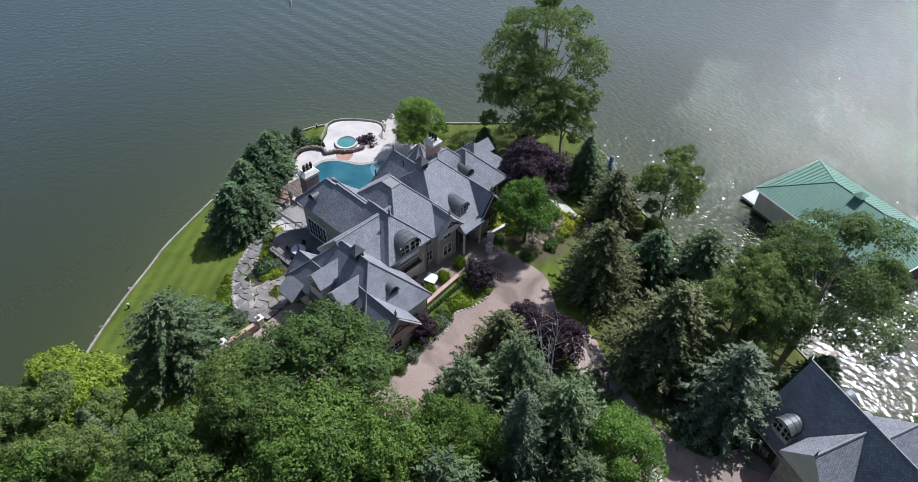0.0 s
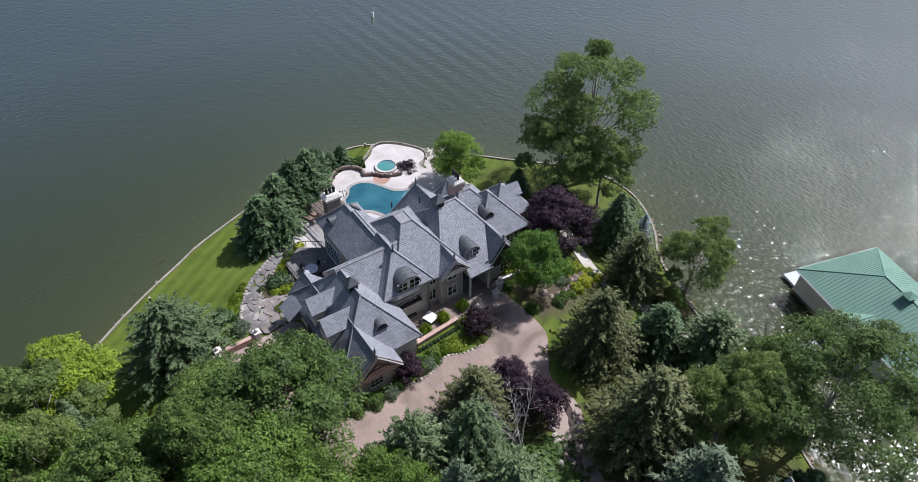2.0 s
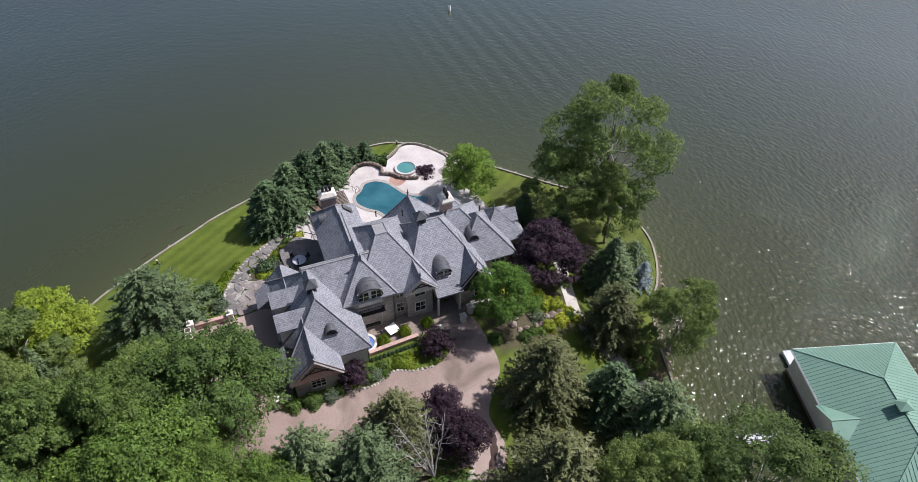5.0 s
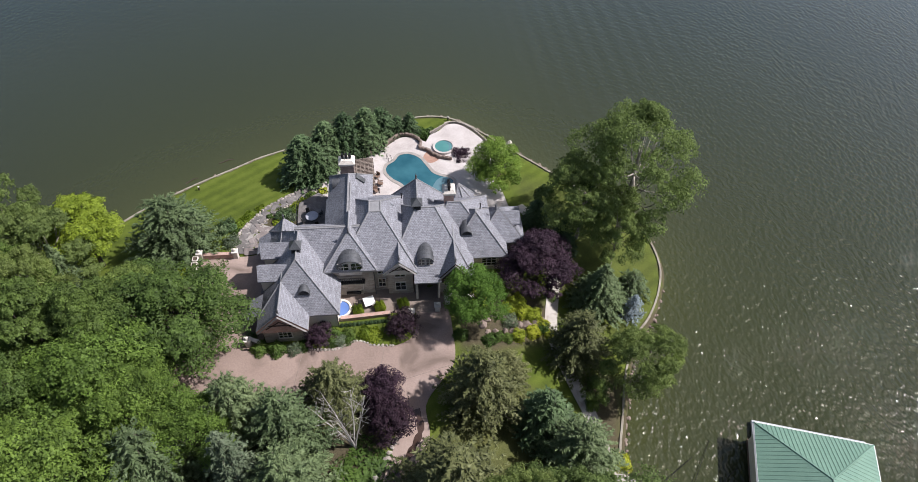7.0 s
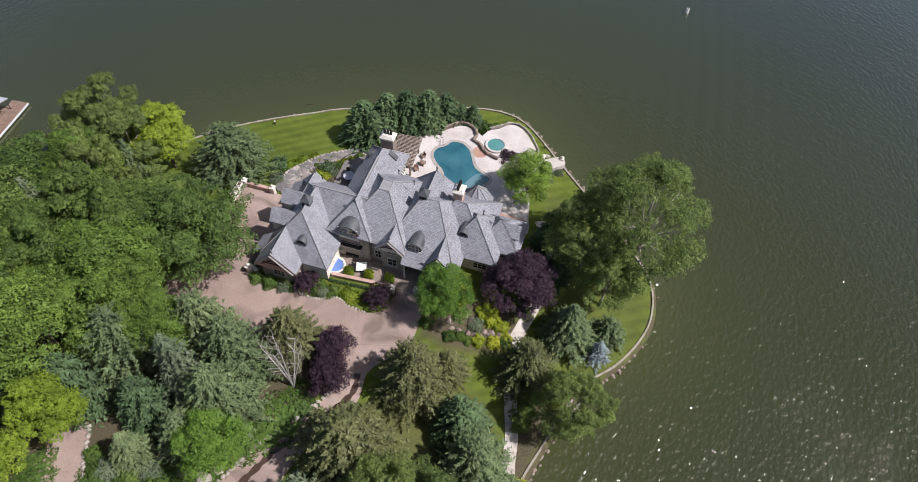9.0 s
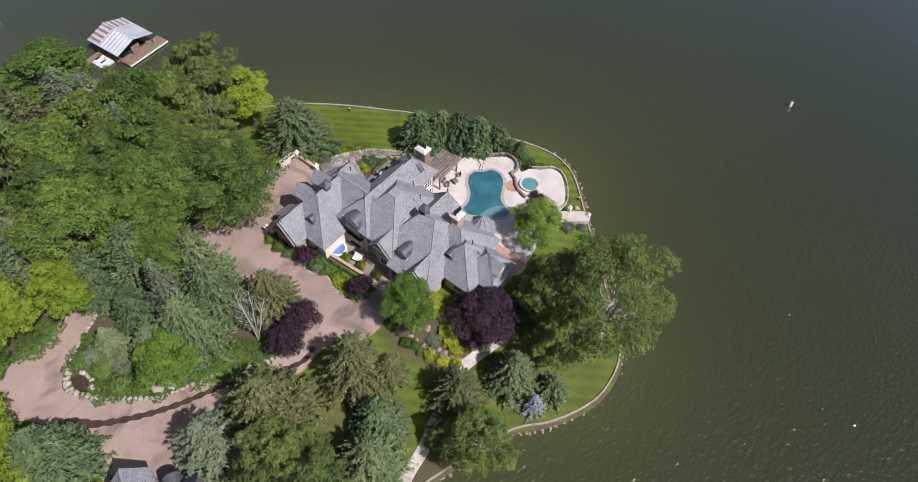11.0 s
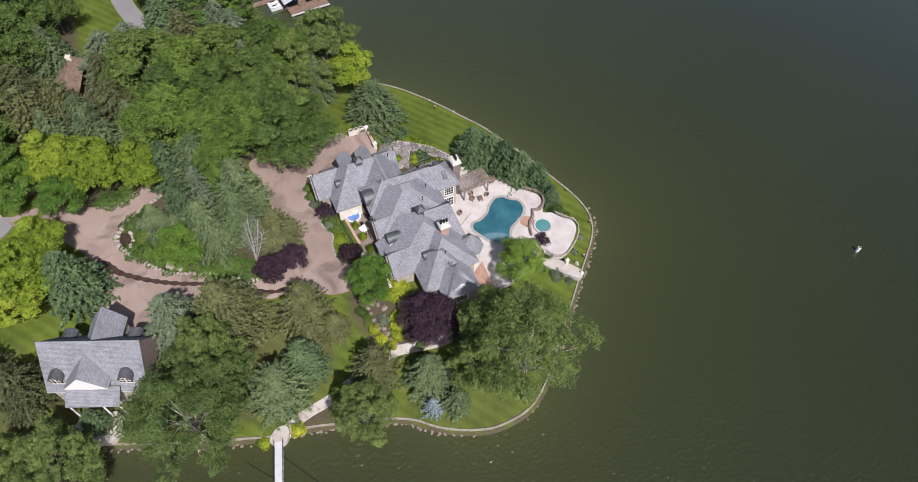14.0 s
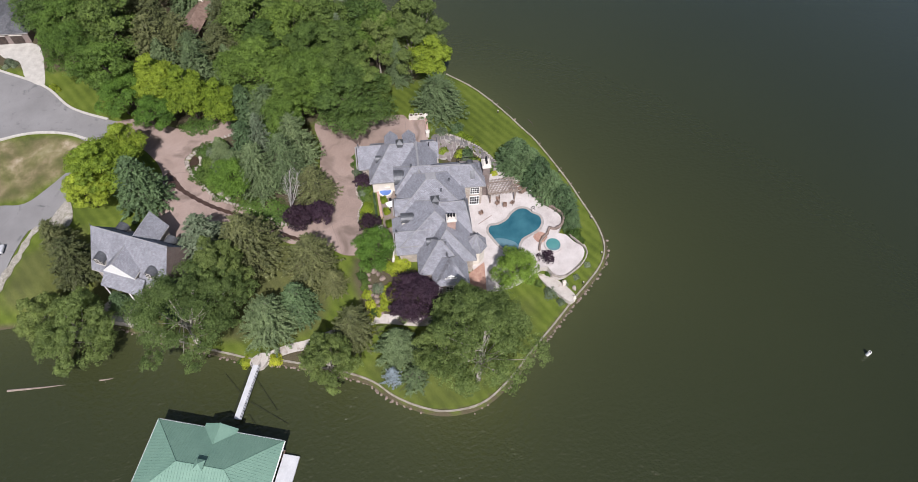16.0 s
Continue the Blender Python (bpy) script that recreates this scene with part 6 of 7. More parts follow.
# shrubs and beds
SHRUB = {
    "green": shrub("garden_shrub", "rounded mid-green garden shrub", 31, 1.0, 0.9, L_SHRUB),
    "gold": shrub("golden_shrub", "rounded golden-yellow shrub in the bed", 32, 0.9, 0.8, L_GOLD),
    "grey": shrub("grey_shrub", "loose grey-green shrub in a bed", 33, 1.1, 0.9, L_BLUE),
    "dark": shrub("yew_shrub", "dense dark-green yew shrub, clipped", 34, 1.0, 1.1, L_CON),
    "low": shrub("ground_cover", "low mat of bright-green ground cover", 35, 1.0, 0.3, L_LIME, 900),
    "mat": shrub("ground_cover", "low soft-green mat of ground cover by the drive", 36, 1.0, 0.3, L_SHRUB, 900),
}
_shrubbed = set()


def bush(kind, x, y, r, z=None, tall=1.0):
    m = SHRUB[kind]
    rnd = random.Random(int(x * 91 + y * 37))
    mat = Matrix.Translation((x, y, (gz(x, y) if z is None else z) - 0.03)) @ Matrix.Rotation(rnd.uniform(0, 6.28), 4, "Z") @ Matrix.Diagonal((r, r * rnd.uniform(0.9, 1.1), r * tall, 1))
    if kind not in _shrubbed:
        _shrubbed.add(kind)
        m.matrix_basis = mat
        return m
    return copy_thing(m, mat @ Matrix.Diagonal((*(1 / k for k in m.scale), 1)))


for k, x, y, r in (("gold", 7.6, -7.0, 1.5), ("gold", 9.4, -7.6, 1.3), ("gold", 8.8, -9.0, 1.1), ("gold", 12.9, -9.3, 1.1), ("gold", 14.2, -9.8, 1.1), ("gold", 13.3, -13.4, 0.9), ("gold", 15.6, -10.4, 1.0), ("gold", 13.8, -8.4, 0.9),
                   ("green", 12.0, -13.8, 0.75), ("green", 10.9, -13.6, 0.75), ("green", 9.6, -14.2, 0.9), ("green", 16.6, -12.2, 0.9), ("gold", 15.3, -12.8, 0.9), ("gold", 16.6, -11.6, 0.8), ("grey", 12.4, -11.4, 1.0), ("green", 18.4, -7.4, 0.9), ("gold", 17.4, -13.0, 0.7),
                   ("gold", 22.6, -34.2, 0.95), ("gold", 23.0, -29.2, 1.05), ("green", 22.4, -35.0, 0.7), ("green", 19.4, -29.6, 0.8), ("gold", 19.6, -13.0, 0.8), ("green", 18.9, -16.8, 0.8),
                   ("green", -17.6, -14.0, 1.1), ("green", -15.6, -14.2, 1.2), ("grey", -13.6, -14.3, 0.9), ("green", -12.4, -13.9, 0.8), ("green", -9.3, -12.9, 1.35), ("grey", -8.4, -13.4, 0.9), ("green", -7.2, -12.4, 0.8), ("dark", -18.9, -12.3, 0.8),
                   ("dark", -16.8, 7.8, 1.25), ("grey", -15.6, 7.2, 0.8), ("green", -13.4, 12.0, 0.8), ("gold", -11.6, 12.6, 0.7), ("green", -12.4, 11.4, 0.6), ("dark", -24.4, 6.4, 1.35), ("grey", -23.2, 3.2, 1.15), ("green", -18.8, 8.0, 0.5),
                   ("green", 3.4, 25.4, 1.7), ("green", 4.6, 26.0, 1.4), ("green", 11.6, 19.2, 0.7), ("green", 12.2, 20.4, 0.7), ("green", 13.2, 17.2, 0.8), ("grey", 15.2, 19.0, 1.2), ("grey", 13.4, 22.0, 0.6), ("grey", 12.2, 24.4, 0.6), ("grey", 9.8, 27.0, 0.6), ("gold", 9.6, 20.4, 0.9), ("grey", 17.0, 20.6, 0.7),
                   ("green", -15.1, -43.1, 2.0), ("green", -18.4, -42.6, 1.5), ("grey", -21.6, -42.4, 1.4), ("mat", -22.4, -44.2, 1.3), ("green", -12.6, -41.2, 1.3), ("mat", -16.8, -44.8, 1.4), ("grey", -17.0, -41.2, 1.4), ("green", -24.0, -41.4, 1.2), ("mat", -14.6, -41.6, 1.8), ("mat", -11.0, -39.0, 1.5), ("mat", -6.6, -31.8, 2.2), ("mat", -5.2, -29.2, 2.0), ("mat", -8.4, -34.8, 1.6), ("green", -19.2, -43.4, 1.1), ("grey", -13.0, -40.0, 1.0), ("green", -22.6, -43.0, 1.2), ("mat", -29.4, -44.6, 1.6), ("mat", -29.2, -47.2, 1.5),
                   ("low", -4.2, -12.9, 0.8), ("low", -5.1, -12.5, 0.7), ("mat", -7.3, -13.3, 0.5), ("low", -18.0, 3.2, 0.6), ("low", -17.4, 2.6, 0.5), ("low", -16.4, 5.9, 0.6), ("low", -17.6, 6.4, 0.5), ("low", -15.2, 9.8, 0.6), ("low", -14.3, 10.7, 0.55), ("mat", -15.6, 8.6, 0.6), ("low", -22.9, 7.2, 0.6), ("low", -21.8, 8.7, 0.6), ("low", -20.4, 10.2, 0.5), ("mat", -23.0, 5.2, 0.5), ("low", -29.0, -1.9, 0.8), ("low", -28.6, 0.0, 0.8), ("low", -27.6, 1.2, 0.6),
                   ("green", 6.2, -13.4, 0.9), ("green", 6.0, -9.0, 0.8), ("dark", 4.0, -46.0, 1.2), ("green", 13.8, -47.2, 1.3), ("green", 21.0, -22.2, 0.9), ("green", 21.8, -19.2, 0.8)):
    bush(k, x, y, r * {"gold": 1.25, "mat": 1.6, "low": 1.5}.get(k, 1.0), tall=1.0 if k not in ("low", "mat") else 1.0 / max(r, 0.6))
for i in range(12):
    x = -8.1 + i * 0.5
    b = copy_thing(SHRUB["dark"], Matrix.Translation((x, -11.25 + i * 0.03, Z0)) @ Matrix.Rotation(i * 1.7, 4, "Z") @ Matrix.Diagonal((0.34, 0.32, 0.55, 1)))
    tagged(b, "clipped low box hedge ball in a row", "hedge", "clipped hedge row")
for x, y in ((-6.2, -9.4), (-3.5, -9.0), (-0.6, -8.7)):
    copy_thing(SHRUB["low"], Matrix.Translation((x, y, Z0)) @ Matrix.Diagonal((0.62, 0.62, 2.9, 1)))


def bare_birch(x, y):
    """A leafless multi-stemmed birch with pale limbs."""
    t = thing("bare_birch_tree", "leafless pale birch with several forked stems", "tree", (x, y, gz(x, y)))
    rn = random.Random(5)
    for lean in ((-0.50, 0.10), (-0.34, 0.32), (-0.18, 0.02), (0.02, 0.36), (0.20, 0.14)):
        bm = bmesh.new()
        d = Vector((*lean, 1)).normalized()
        p, r = d * -0.3, 0.125
        for k in range(6):
            e = p + (d + Vector((rn.uniform(-0.06, 0.06), rn.uniform(-0.06, 0.06), 0))) * rn.uniform(1.2, 1.5)
            rod(bm, p, e, r, r * 0.78, 6)
            for _ in range(k):
                q = p.lerp(e, rn.random())
                w = (d * 0.5 + Vector((rn.uniform(-0.8, 0.8), rn.uniform(-0.8, 0.8), rn.uniform(0.0, 0.5)))).normalized()
                f = q + w * rn.uniform(0.9, 1.7)
                rod(bm, q, f, 0.026, 0.014, 4)
                for _ in range(2):
                    rod(bm, q.lerp(f, rn.uniform(0.4, 1)), f + Vector((rn.uniform(-0.7, 0.7), rn.uniform(-0.7, 0.7), rn.uniform(0, 0.6))), 0.012, 0.007, 3)
            p, r = e, r * 0.78
        part("stem", bm, BIRCHBARK, t)


bare_birch(-6.2, -26.8)

# ---------- boathouse, docks, the other house ----------
def rib_roof(parent, faces, mat, step=0.45, thick=0.1, name="roof"):
    """Sloped metal sheets with raised seams; each face is four or three corners, the first two along its eave."""
    for c in faces:
        c = [Vector(p) for p in c]
        bm = bmesh.new()
        up = [bm.verts.new(p) for p in c]
        dn = [bm.verts.new(p - Vector((0, 0, thick))) for p in c]
        bm.faces.new(up), bm.faces.new(dn[::-1])
        for i in range(len(c)):
            j = (i + 1) % len(c)
            bm.faces.new((up[i], dn[i], dn[j], up[j]))
        bmesh.ops.recalc_face_normals(bm, faces=bm.faces[:])
        ob = part(name, bm, mat, parent)
        a, b = c[0], c[1]
        t = (b - a).normalized()
        nrm = (b - a).cross(c[2] - a).normalized()
        if nrm.z < 0:
            nrm = -nrm
        upv = nrm.cross(t).normalized()
        if upv.z < 0:
            upv = -upv
        poly = [((p - a).dot(t), (p - a).dot(upv)) for p in c]
        x = step
        while x < (b - a).length - 0.1:
            ys = []
            for (x0, y0), (x1, y1) in zip(poly, poly[1:] + poly[:1]):
                if (x0 - x) * (x1 - x) < 0:
                    ys.append(y0 + (y1 - y0) * (x - x0) / (x1 - x0))
            if len(ys) >= 2 and max(ys) - min(ys) > 0.2:
                bm = bmesh.new()
                rod(bm, a + t * x + upv * min(ys) + nrm * 0.02, a + t * x + upv * max(ys) + nrm * 0.02, 0.032, sides=4)
                part("seam", bm, mat, ob)
            x += step
        yield ob


BH_TURN = 73.9 - 90
bh = thing("boathouse", "floating boathouse with a green standing-seam metal hip roof", "boathouse", (41.4, -38.2, 0), BH_TURN)
hw, hd, ze, zr = 6.4, 10.05, 3.9, 6.9
# local: x across the water side, y along the shore
A, B, C, D = (-hw, -hd, ze), (-hw, hd, ze), (hw, hd, ze), (hw, -hd, ze)
R0, R1 = (0, -3.6, zr), (0, 3.6, zr)
list(rib_roof(bh, [(A, B, R1, R0), (C, D, R0, R1), (B, C, R1), (D, A, R0)], GREENROOF))
# gable over the shore side, its ridge running back into the main slope
list(rib_roof(bh, [((-hw - 0.6, 2.6, ze + 0.03), (-hw + 0.05, 2.6, ze + 0.06), (-3.7, 0.0, ze + 1.32), (-hw - 0.6, 0.0, ze + 1.3)),
                   ((-hw - 0.6, -2.6, ze + 0.03), (-hw + 0.05, -2.6, ze + 0.06), (-3.7, 0.0, ze + 1.32), (-hw - 0.6, 0.0, ze + 1.3))], GREENROOF, 0.4))
bm = bmesh.new()
rod(bm, (-hw - 0.65, 0, ze + 1.32), (-3.7, 0, ze + 1.34), 0.08, sides=6)
part("ridge_cap", bm, GREENROOF, bh)
bm = bmesh.new()
v = [bm.verts.new(c) for c in ((-hw - 0.5, -2.5, ze - 0.2), (-hw - 0.5, 2.5, ze - 0.2), (-hw - 0.5, 0, ze + 1.15), (-hw - 0.35, -2.5, ze - 0.2), (-hw - 0.35, 2.5, ze - 0.2), (-hw - 0.35, 0, ze + 1.15))]
for f in ((0, 2, 1), (3, 4, 5), (0, 1, 4, 3), (1, 2, 5, 4), (2, 0, 3, 5)):
    bm.faces.new([v[k] for k in f])
part("gable_end", bm, STUCCO, bh, "pale gable end")
for a, b in ((A, R0), (B, R1), (C, R1), (D, R0), (R0, R1)):
    bm = bmesh.new()
    rod(bm, a, b, 0.09, sides=6)
    part("ridge_cap", bm, GREENROOF, bh)
for a, b in ((A, B), (B, C), (C, D), (D, A)):
    bm = bmesh.new()
    m = (Vector(b) - Vector(a))
    rod(bm, Vector(a) - Vector((0, 0, 0.12)), Vector(b) - Vector((0, 0, 0.12)), 0.14, sides=4)
    part("fascia", bm, WHITE, bh)
bm = boxed((-0.55, -0.45, zr - 0.5), (0.55, 0.45, zr + 0.45))
bc = part("cupola", bm, GREENROOF, bh, "small square green cupola")
bm = bmesh.new()
b4 = [bm.verts.new((sx * 0.8, sy * 0.7, zr + 0.45)) for sx, sy in ((-1, -1), (1, -1), (1, 1), (-1, 1))]
tp = bm.verts.new((0, 0, zr + 1.0))
bm.faces.new(b4[::-1])
for i in range(4):
    bm.faces.new((b4[i], b4[(i + 1) % 4], tp))
part("cupola_cap", bm, GREENROOF, bc)
bm = bmesh.new()
for x0, x1, y0, y1 in ((-hw + 0.4, -hw + 2.0, -hd + 0.4, hd - 0.4), (hw - 1.6, hw - 0.4, -hd + 0.4, hd - 0.4), (-hw + 0.4, hw - 0.4, -hd + 0.4, -hd + 1.8), (-0.7, 0.7, -hd + 1, hd - 1)):
    box(bm, (x0, y0, 0.15), (x1, y1, 0.55))
part("float_deck", bm, BROWNWOOD, bh, "brown plank floating deck")
part("swim_deck", boxed((-hw + 1.0, hd - 0.5, 0.2), (hw + 1.0, hd + 2.1, 0.6), bevel=0.04), DOCKWHITE, bh, "white open deck at the end")
for x in (-hw + 0.6, hw - 0.6):
    for y in np.linspace(-hd + 0.6, hd - 0.6, 5):
        bm = bmesh.new()
        rod(bm, (x, y, 0.2), (x, y, ze), 0.1, sides=6)
        part("post", bm, WHITE, bh)
for x in (-hw + 0.5,):
    bm = boxed((x - 0.06, -hd + 0.6, 0.5), (x + 0.06, hd - 0.6, ze - 0.15))
    part("side_panel", bm, STUCCO, bh, "pale closed side")
# gangway
gw = thing("gangway", "white aluminium gangway with thin side rails", "gangway", (23.7, -32.3, 1.0), math.degrees(math.atan2(-2.6, 9.2)))
part("walkway", boxed((0, -0.62, -0.1), (9.4, 0.62, 0.0)), DOCKWHITE, gw)
for s in (-0.66, 0.66):
    for z in (0.5, 0.98):
        bm = bmesh.new()
        rod(bm, (0, s, z), (9.4, s, z), 0.028, sides=5)
        part("rail", bm, IRON, gw)
    for i in range(9):
        bm = bmesh.new()
        rod(bm, (0.15 + i * 1.13, s, -0.05), (0.15 + i * 1.13, s, 1.0), 0.028, sides=5)
        part("rail_post", bm, IRON, gw)
tagged(part("dock_landing", slab(spline([(21.8, -30.6), (22.9, -30.5), (24.1, -31.3), (24.3, -32.2), (23.9, -33.1), (23.1, -33.5), (22.2, -33.0), (21.5, -31.8)], step=0.5), 0.95, 1.2), PALEPATH), "rounded concrete landing at the dock", "landing", kind="structure")
for a, b in (((24.4, -33.4), (31.5, -28.8)), ((29.5, -33.6), (34.0, -27.0)), ((28.6, -34.4), (24.2, -37.6)), ((31.8, -33.4), (36.2, -30.4))):
    bm = bmesh.new()
    rod(bm, (*a, 0.5), (*b, 0.1), 0.03, sides=4)
    tagged(part("mooring_cable", bm, IRON), "thin mooring cable over the water", "cable")


def other_dock():
    d = thing("neighbour_dock", "floating dock house with a patched tin roof on brown planks", "boat dock", (-77.3, 1.2, 0), 5)
    w, l, ze, zr = 4.3, 4.3, 2.6, 3.9
    k = -l + 2.9
    # sheets of bare tin, with rusty ones at the land end
    for sg in (-1, 1):
        b, e, r1 = (l, sg * w, ze), (k + 0.02, sg * w, ze), (l, 0, zr)
        list(rib_roof(d, [(e, b, r1, (k + 0.02, 0, zr))], TINROOF, 0.9))
        n = 8
        for q in range(n):
            u0, u1 = q / n, (q + 1) / n
            lo = sg * w * (1 - u0), ze + (zr - ze) * u0
            hi = sg * w * (1 - u1), ze + (zr - ze) * u1
            list(rib_roof(d, [((-l, *lo), (k, *lo), (k, *hi), (-l, *hi))], RUST if q % 2 else TINROOF, 9.0, name="roof_sheet"))
    part("ridge_cap", boxed((-l, -0.14, zr - 0.02), (l, 0.14, zr + 0.05)), TINROOF, d)
    x0, x1, y0, y1 = l - 1.4, l + 1.5, -w + 0.8, w + 1.6
    n = 20
    for q in range(n):
        f0, f1 = y0 + (y1 - y0) * q / n, y0 + (y1 - y0) * (q + 1) / n
        part("deck_plank", boxed((x0, f0 + 0.012, 0.34), (x1, f1 - 0.012, 0.5 + 0.006 * (q % 3))), BROWNWOOD, d)
    part("float", boxed((x0 + 0.1, y0 + 0.1, 0.02), (x1 - 0.1, y1 - 0.1, 0.335)), IRON, d)
    part("edge_bumper", boxed((x1 + 0.003, y0, 0.2), (x1 + 0.14, y1, 0.56), bevel=0.03), DOCKWHITE, d, "pale bumper along the edge")
    part("float_deck", boxed((-l, -w + 0.2, 0.1), (x0 - 0.01, -w + 1.4, 0.49)), BROWNWOOD, d)
    part("float_deck", boxed((-l, w - 1.3, 0.1), (x0 - 0.01, w - 0.1, 0.49)), BROWNWOOD, d)
    part("walkway", boxed((-2.6, -w - 7.0, 0.12), (-1.3, -w + 0.19, 0.45)), BROWNWOOD, d, "brown plank walkway")
    part("jet_ski_pad", boxed((-1.2, -w - 2.6, 0.05), (2.0, -w + 0.1, 0.4)), DOCKWHITE, d, "pale floating pad")
    for x in (-l + 0.3, 0, l - 0.3):
        for y in (-w + 0.4, w - 0.4):
            bm = bmesh.new()
            rod(bm, (x, y, 0.1), (x, y, ze + 0.06), 0.08, sides=6)
            part("post", bm, TIMBER, d)
    part("ladder_board", boxed((l - 0.5, -0.9, 0.5), (l - 0.35, 0.9, 2.3)), BROWNWOOD, d, "upright brown board")
    for x in (-0.4, 1.2):
        j = thing("jet_ski", "white and grey jet ski parked on its pad", "jet ski", d.matrix_basis @ Vector((x, -w - 1.3, 0.4)), 5, "jet skis")
        bm = bmesh.new()
        bmesh.ops.create_uvsphere(bm, u_segments=12, v_segments=8, radius=0.5, matrix=Matrix.Diagonal((0.9, 2.4, 0.55, 1)))
        part("hull", bm, WHITE, j, smooth=True).location = (0, 0, 0.25)
        part("saddle", boxed((-0.18, -0.8, 0.45), (0.18, 0.3, 0.65), bevel=0.06), IRON, j)
        bm = bmesh.new()
        rod(bm, (-0.35, 0.4, 0.75), (0.35, 0.4, 0.75), 0.04)
        part("handlebar", bm, IRON, j)


other_dock()
far = thing("far_dock", "long pale gangway with white rails far along the shore", "boat dock", (-104, -19, 0), 90)
part("deck", boxed((-6, -0.8, 0.1), (9, 0.8, 0.5)), DOCKWHITE, far)
for y in (-0.74, 0.74):
    bm = bmesh.new()
    rod(bm, (-6, y, 1.45), (9, y, 1.45), 0.05, sides=6)
    part("handrail", bm, DOCKWHITE, far)
    for q in range(11):
        x = -6 + 1.5 * q
        bm = bmesh.new()
        rod(bm, (x, y, 0.45), (x, y, 1.45), 0.04, sides=5)
        part("rail_post", bm, DOCKWHITE, far)
        if q < 10:
            bm = bmesh.new()
            rod(bm, (x, y, 0.5), (x + 1.5, y, 1.45), 0.03, sides=5)
            part("brace", bm, DOCKWHITE, far)

# the other house
H2 = thing("guest_house", "smaller stone house with grey slate roof and rounded dormers", "house", (3.9, -51.5, Z0), -23)
# local: y along the ridge, x towards the lake
def h2_roof(x0, x1, y0, y1, ze, slopes, gable=None):
    bm = roof_solid(x0, x1, y0, y1, ze, *slopes)
    bm.normal_update()
    edges = [(e.verts[0].co.copy(), e.verts[1].co.copy()) for e in bm.edges if len(e.link_faces) == 2 and all(f.normal.z > 0.15 for f in e.link_faces)]
    for f in bm.faces:
        f.material_index = 0 if f.normal.z > 0.15 else (1 if max(v.co.z for v in f.verts) > ze + 0.5 and abs(f.normal.z) < 0.1 else 2)
    ob = part("roof", bm, [SLATE, gable or STUCCO, CREAM], H2)
    for a, b in edges:
        c = bmesh.new()
        rod(c, a, b, 0.11, sides=6)
        part("ridge_cap", c, CAP, ob)


h2_roof(-4.5, 4.6, -7.3, 7.0, 2.2, (1.5, 1.47, None, None), BRICKGREY)
h2_roof(-6.0, 0.0, -2.5, 2.5, 5.0, (None, None, 1.28, 1.28))
h2_roof(0.0, 5.0, -3.9, 2.1, 4.2, (None, None, 1.08, 1.08), WHITE)
for x0, x1, y0, y1, zt in ((-4.1, 4.1, -6.9, 6.6, 2.3), (-5.6, 0, -2.1, 2.1, 4.95), (0, 4.6, -3.5, 1.7, 4.15)):
    part("wall", boxed((x0, y0, -3.0), (x1, y1, zt)), STONE, H2)
bm = bmesh.new()
v = [bm.verts.new(c) for c in ((4.4, -4.2, 3.5), (4.4, 3.4, 3.5), (6.8, 3.4, 2.0), (6.8, -4.2, 2.0), (4.4, -4.2, 3.35), (4.4, 3.4, 3.35), (6.8, 3.4, 1.85), (6.8, -4.2, 1.85))]
for f in ((3, 2, 1, 0), (4, 5, 6, 7), (0, 4, 7, 3), (1, 2, 6, 5), (3, 7, 6, 2), (0, 1, 5, 4)):
    bm.faces.new([v[i] for i in f])
bmesh.ops.recalc_face_normals(bm, faces=bm.faces[:])
part("porch_roof", bm, [SLATE], H2)
for y in (-3.9, -1.5, 0.8, 3.1):
    bm = bmesh.new()
    rod(bm, (6.5, y, -2.6), (6.5, y, 1.9), 0.14, 0.12, 10)
    part("porch_post", bm, WHITE, H2, "white porch post")
_loc = H2.location.copy()
for x, y, turn in ((-3.9, -5.2, -90), (-3.9, 4.2, -90), (3.85, -5.3, 90), (3.85, 4.4, 90)):
    H2.location = (0, 0, 0)
    barrel_dormer(H2, (x, y, 3.6), 2.0, 2.6, 1.0, turn, wall_h=0.9)
    H2.location = _loc
for y, x in ((-5.0, 4.16), (-0.9, 4.66), (5.2, 4.16)):
    window(H2, (x, y, -0.4), 1.8, 1.7, 90, (3, 3), frame=WHITE, world_space=False)
window(H2, (4.66, -0.9, 3.4), 1.3, 1.6, 90, (2, 2), frame=WHITE, world_space=False)
window(H2, (4.66, -2.6, 0.2), 1.1, 1.8, 90, (2, 3), frame=WHITE, world_space=False)
for y in (-4.6, 4.6):
    bm = boxed((-4.22, y - 1.3, -0.05), (-4.08, y + 1.3, 2.1))
    part("garage_door", bm, TIMBER, H2, "dark garage door")
for x, y, z in ((0, -7.2, 8.9), (0, 7.2, 8.9), (-5.9, 0, 8.1)):
    bm = bmesh.new()
    rod(bm, (x, y, z), (x, y, z + 0.9), 0.1, 0.02)
    part("finial", bm, LEAD, H2)
tagged(part("guest_terrace", slab(np.array([(8.4, -57.4), (10.2, -59.0), (13.0, -58.0), (14.2, -54.0), (12.6, -51.0), (9.8, -52.6)]), 1.9, 1.6), PALEPATH), "pale terrace on the lake side of the guest house", "terrace", kind="structure")
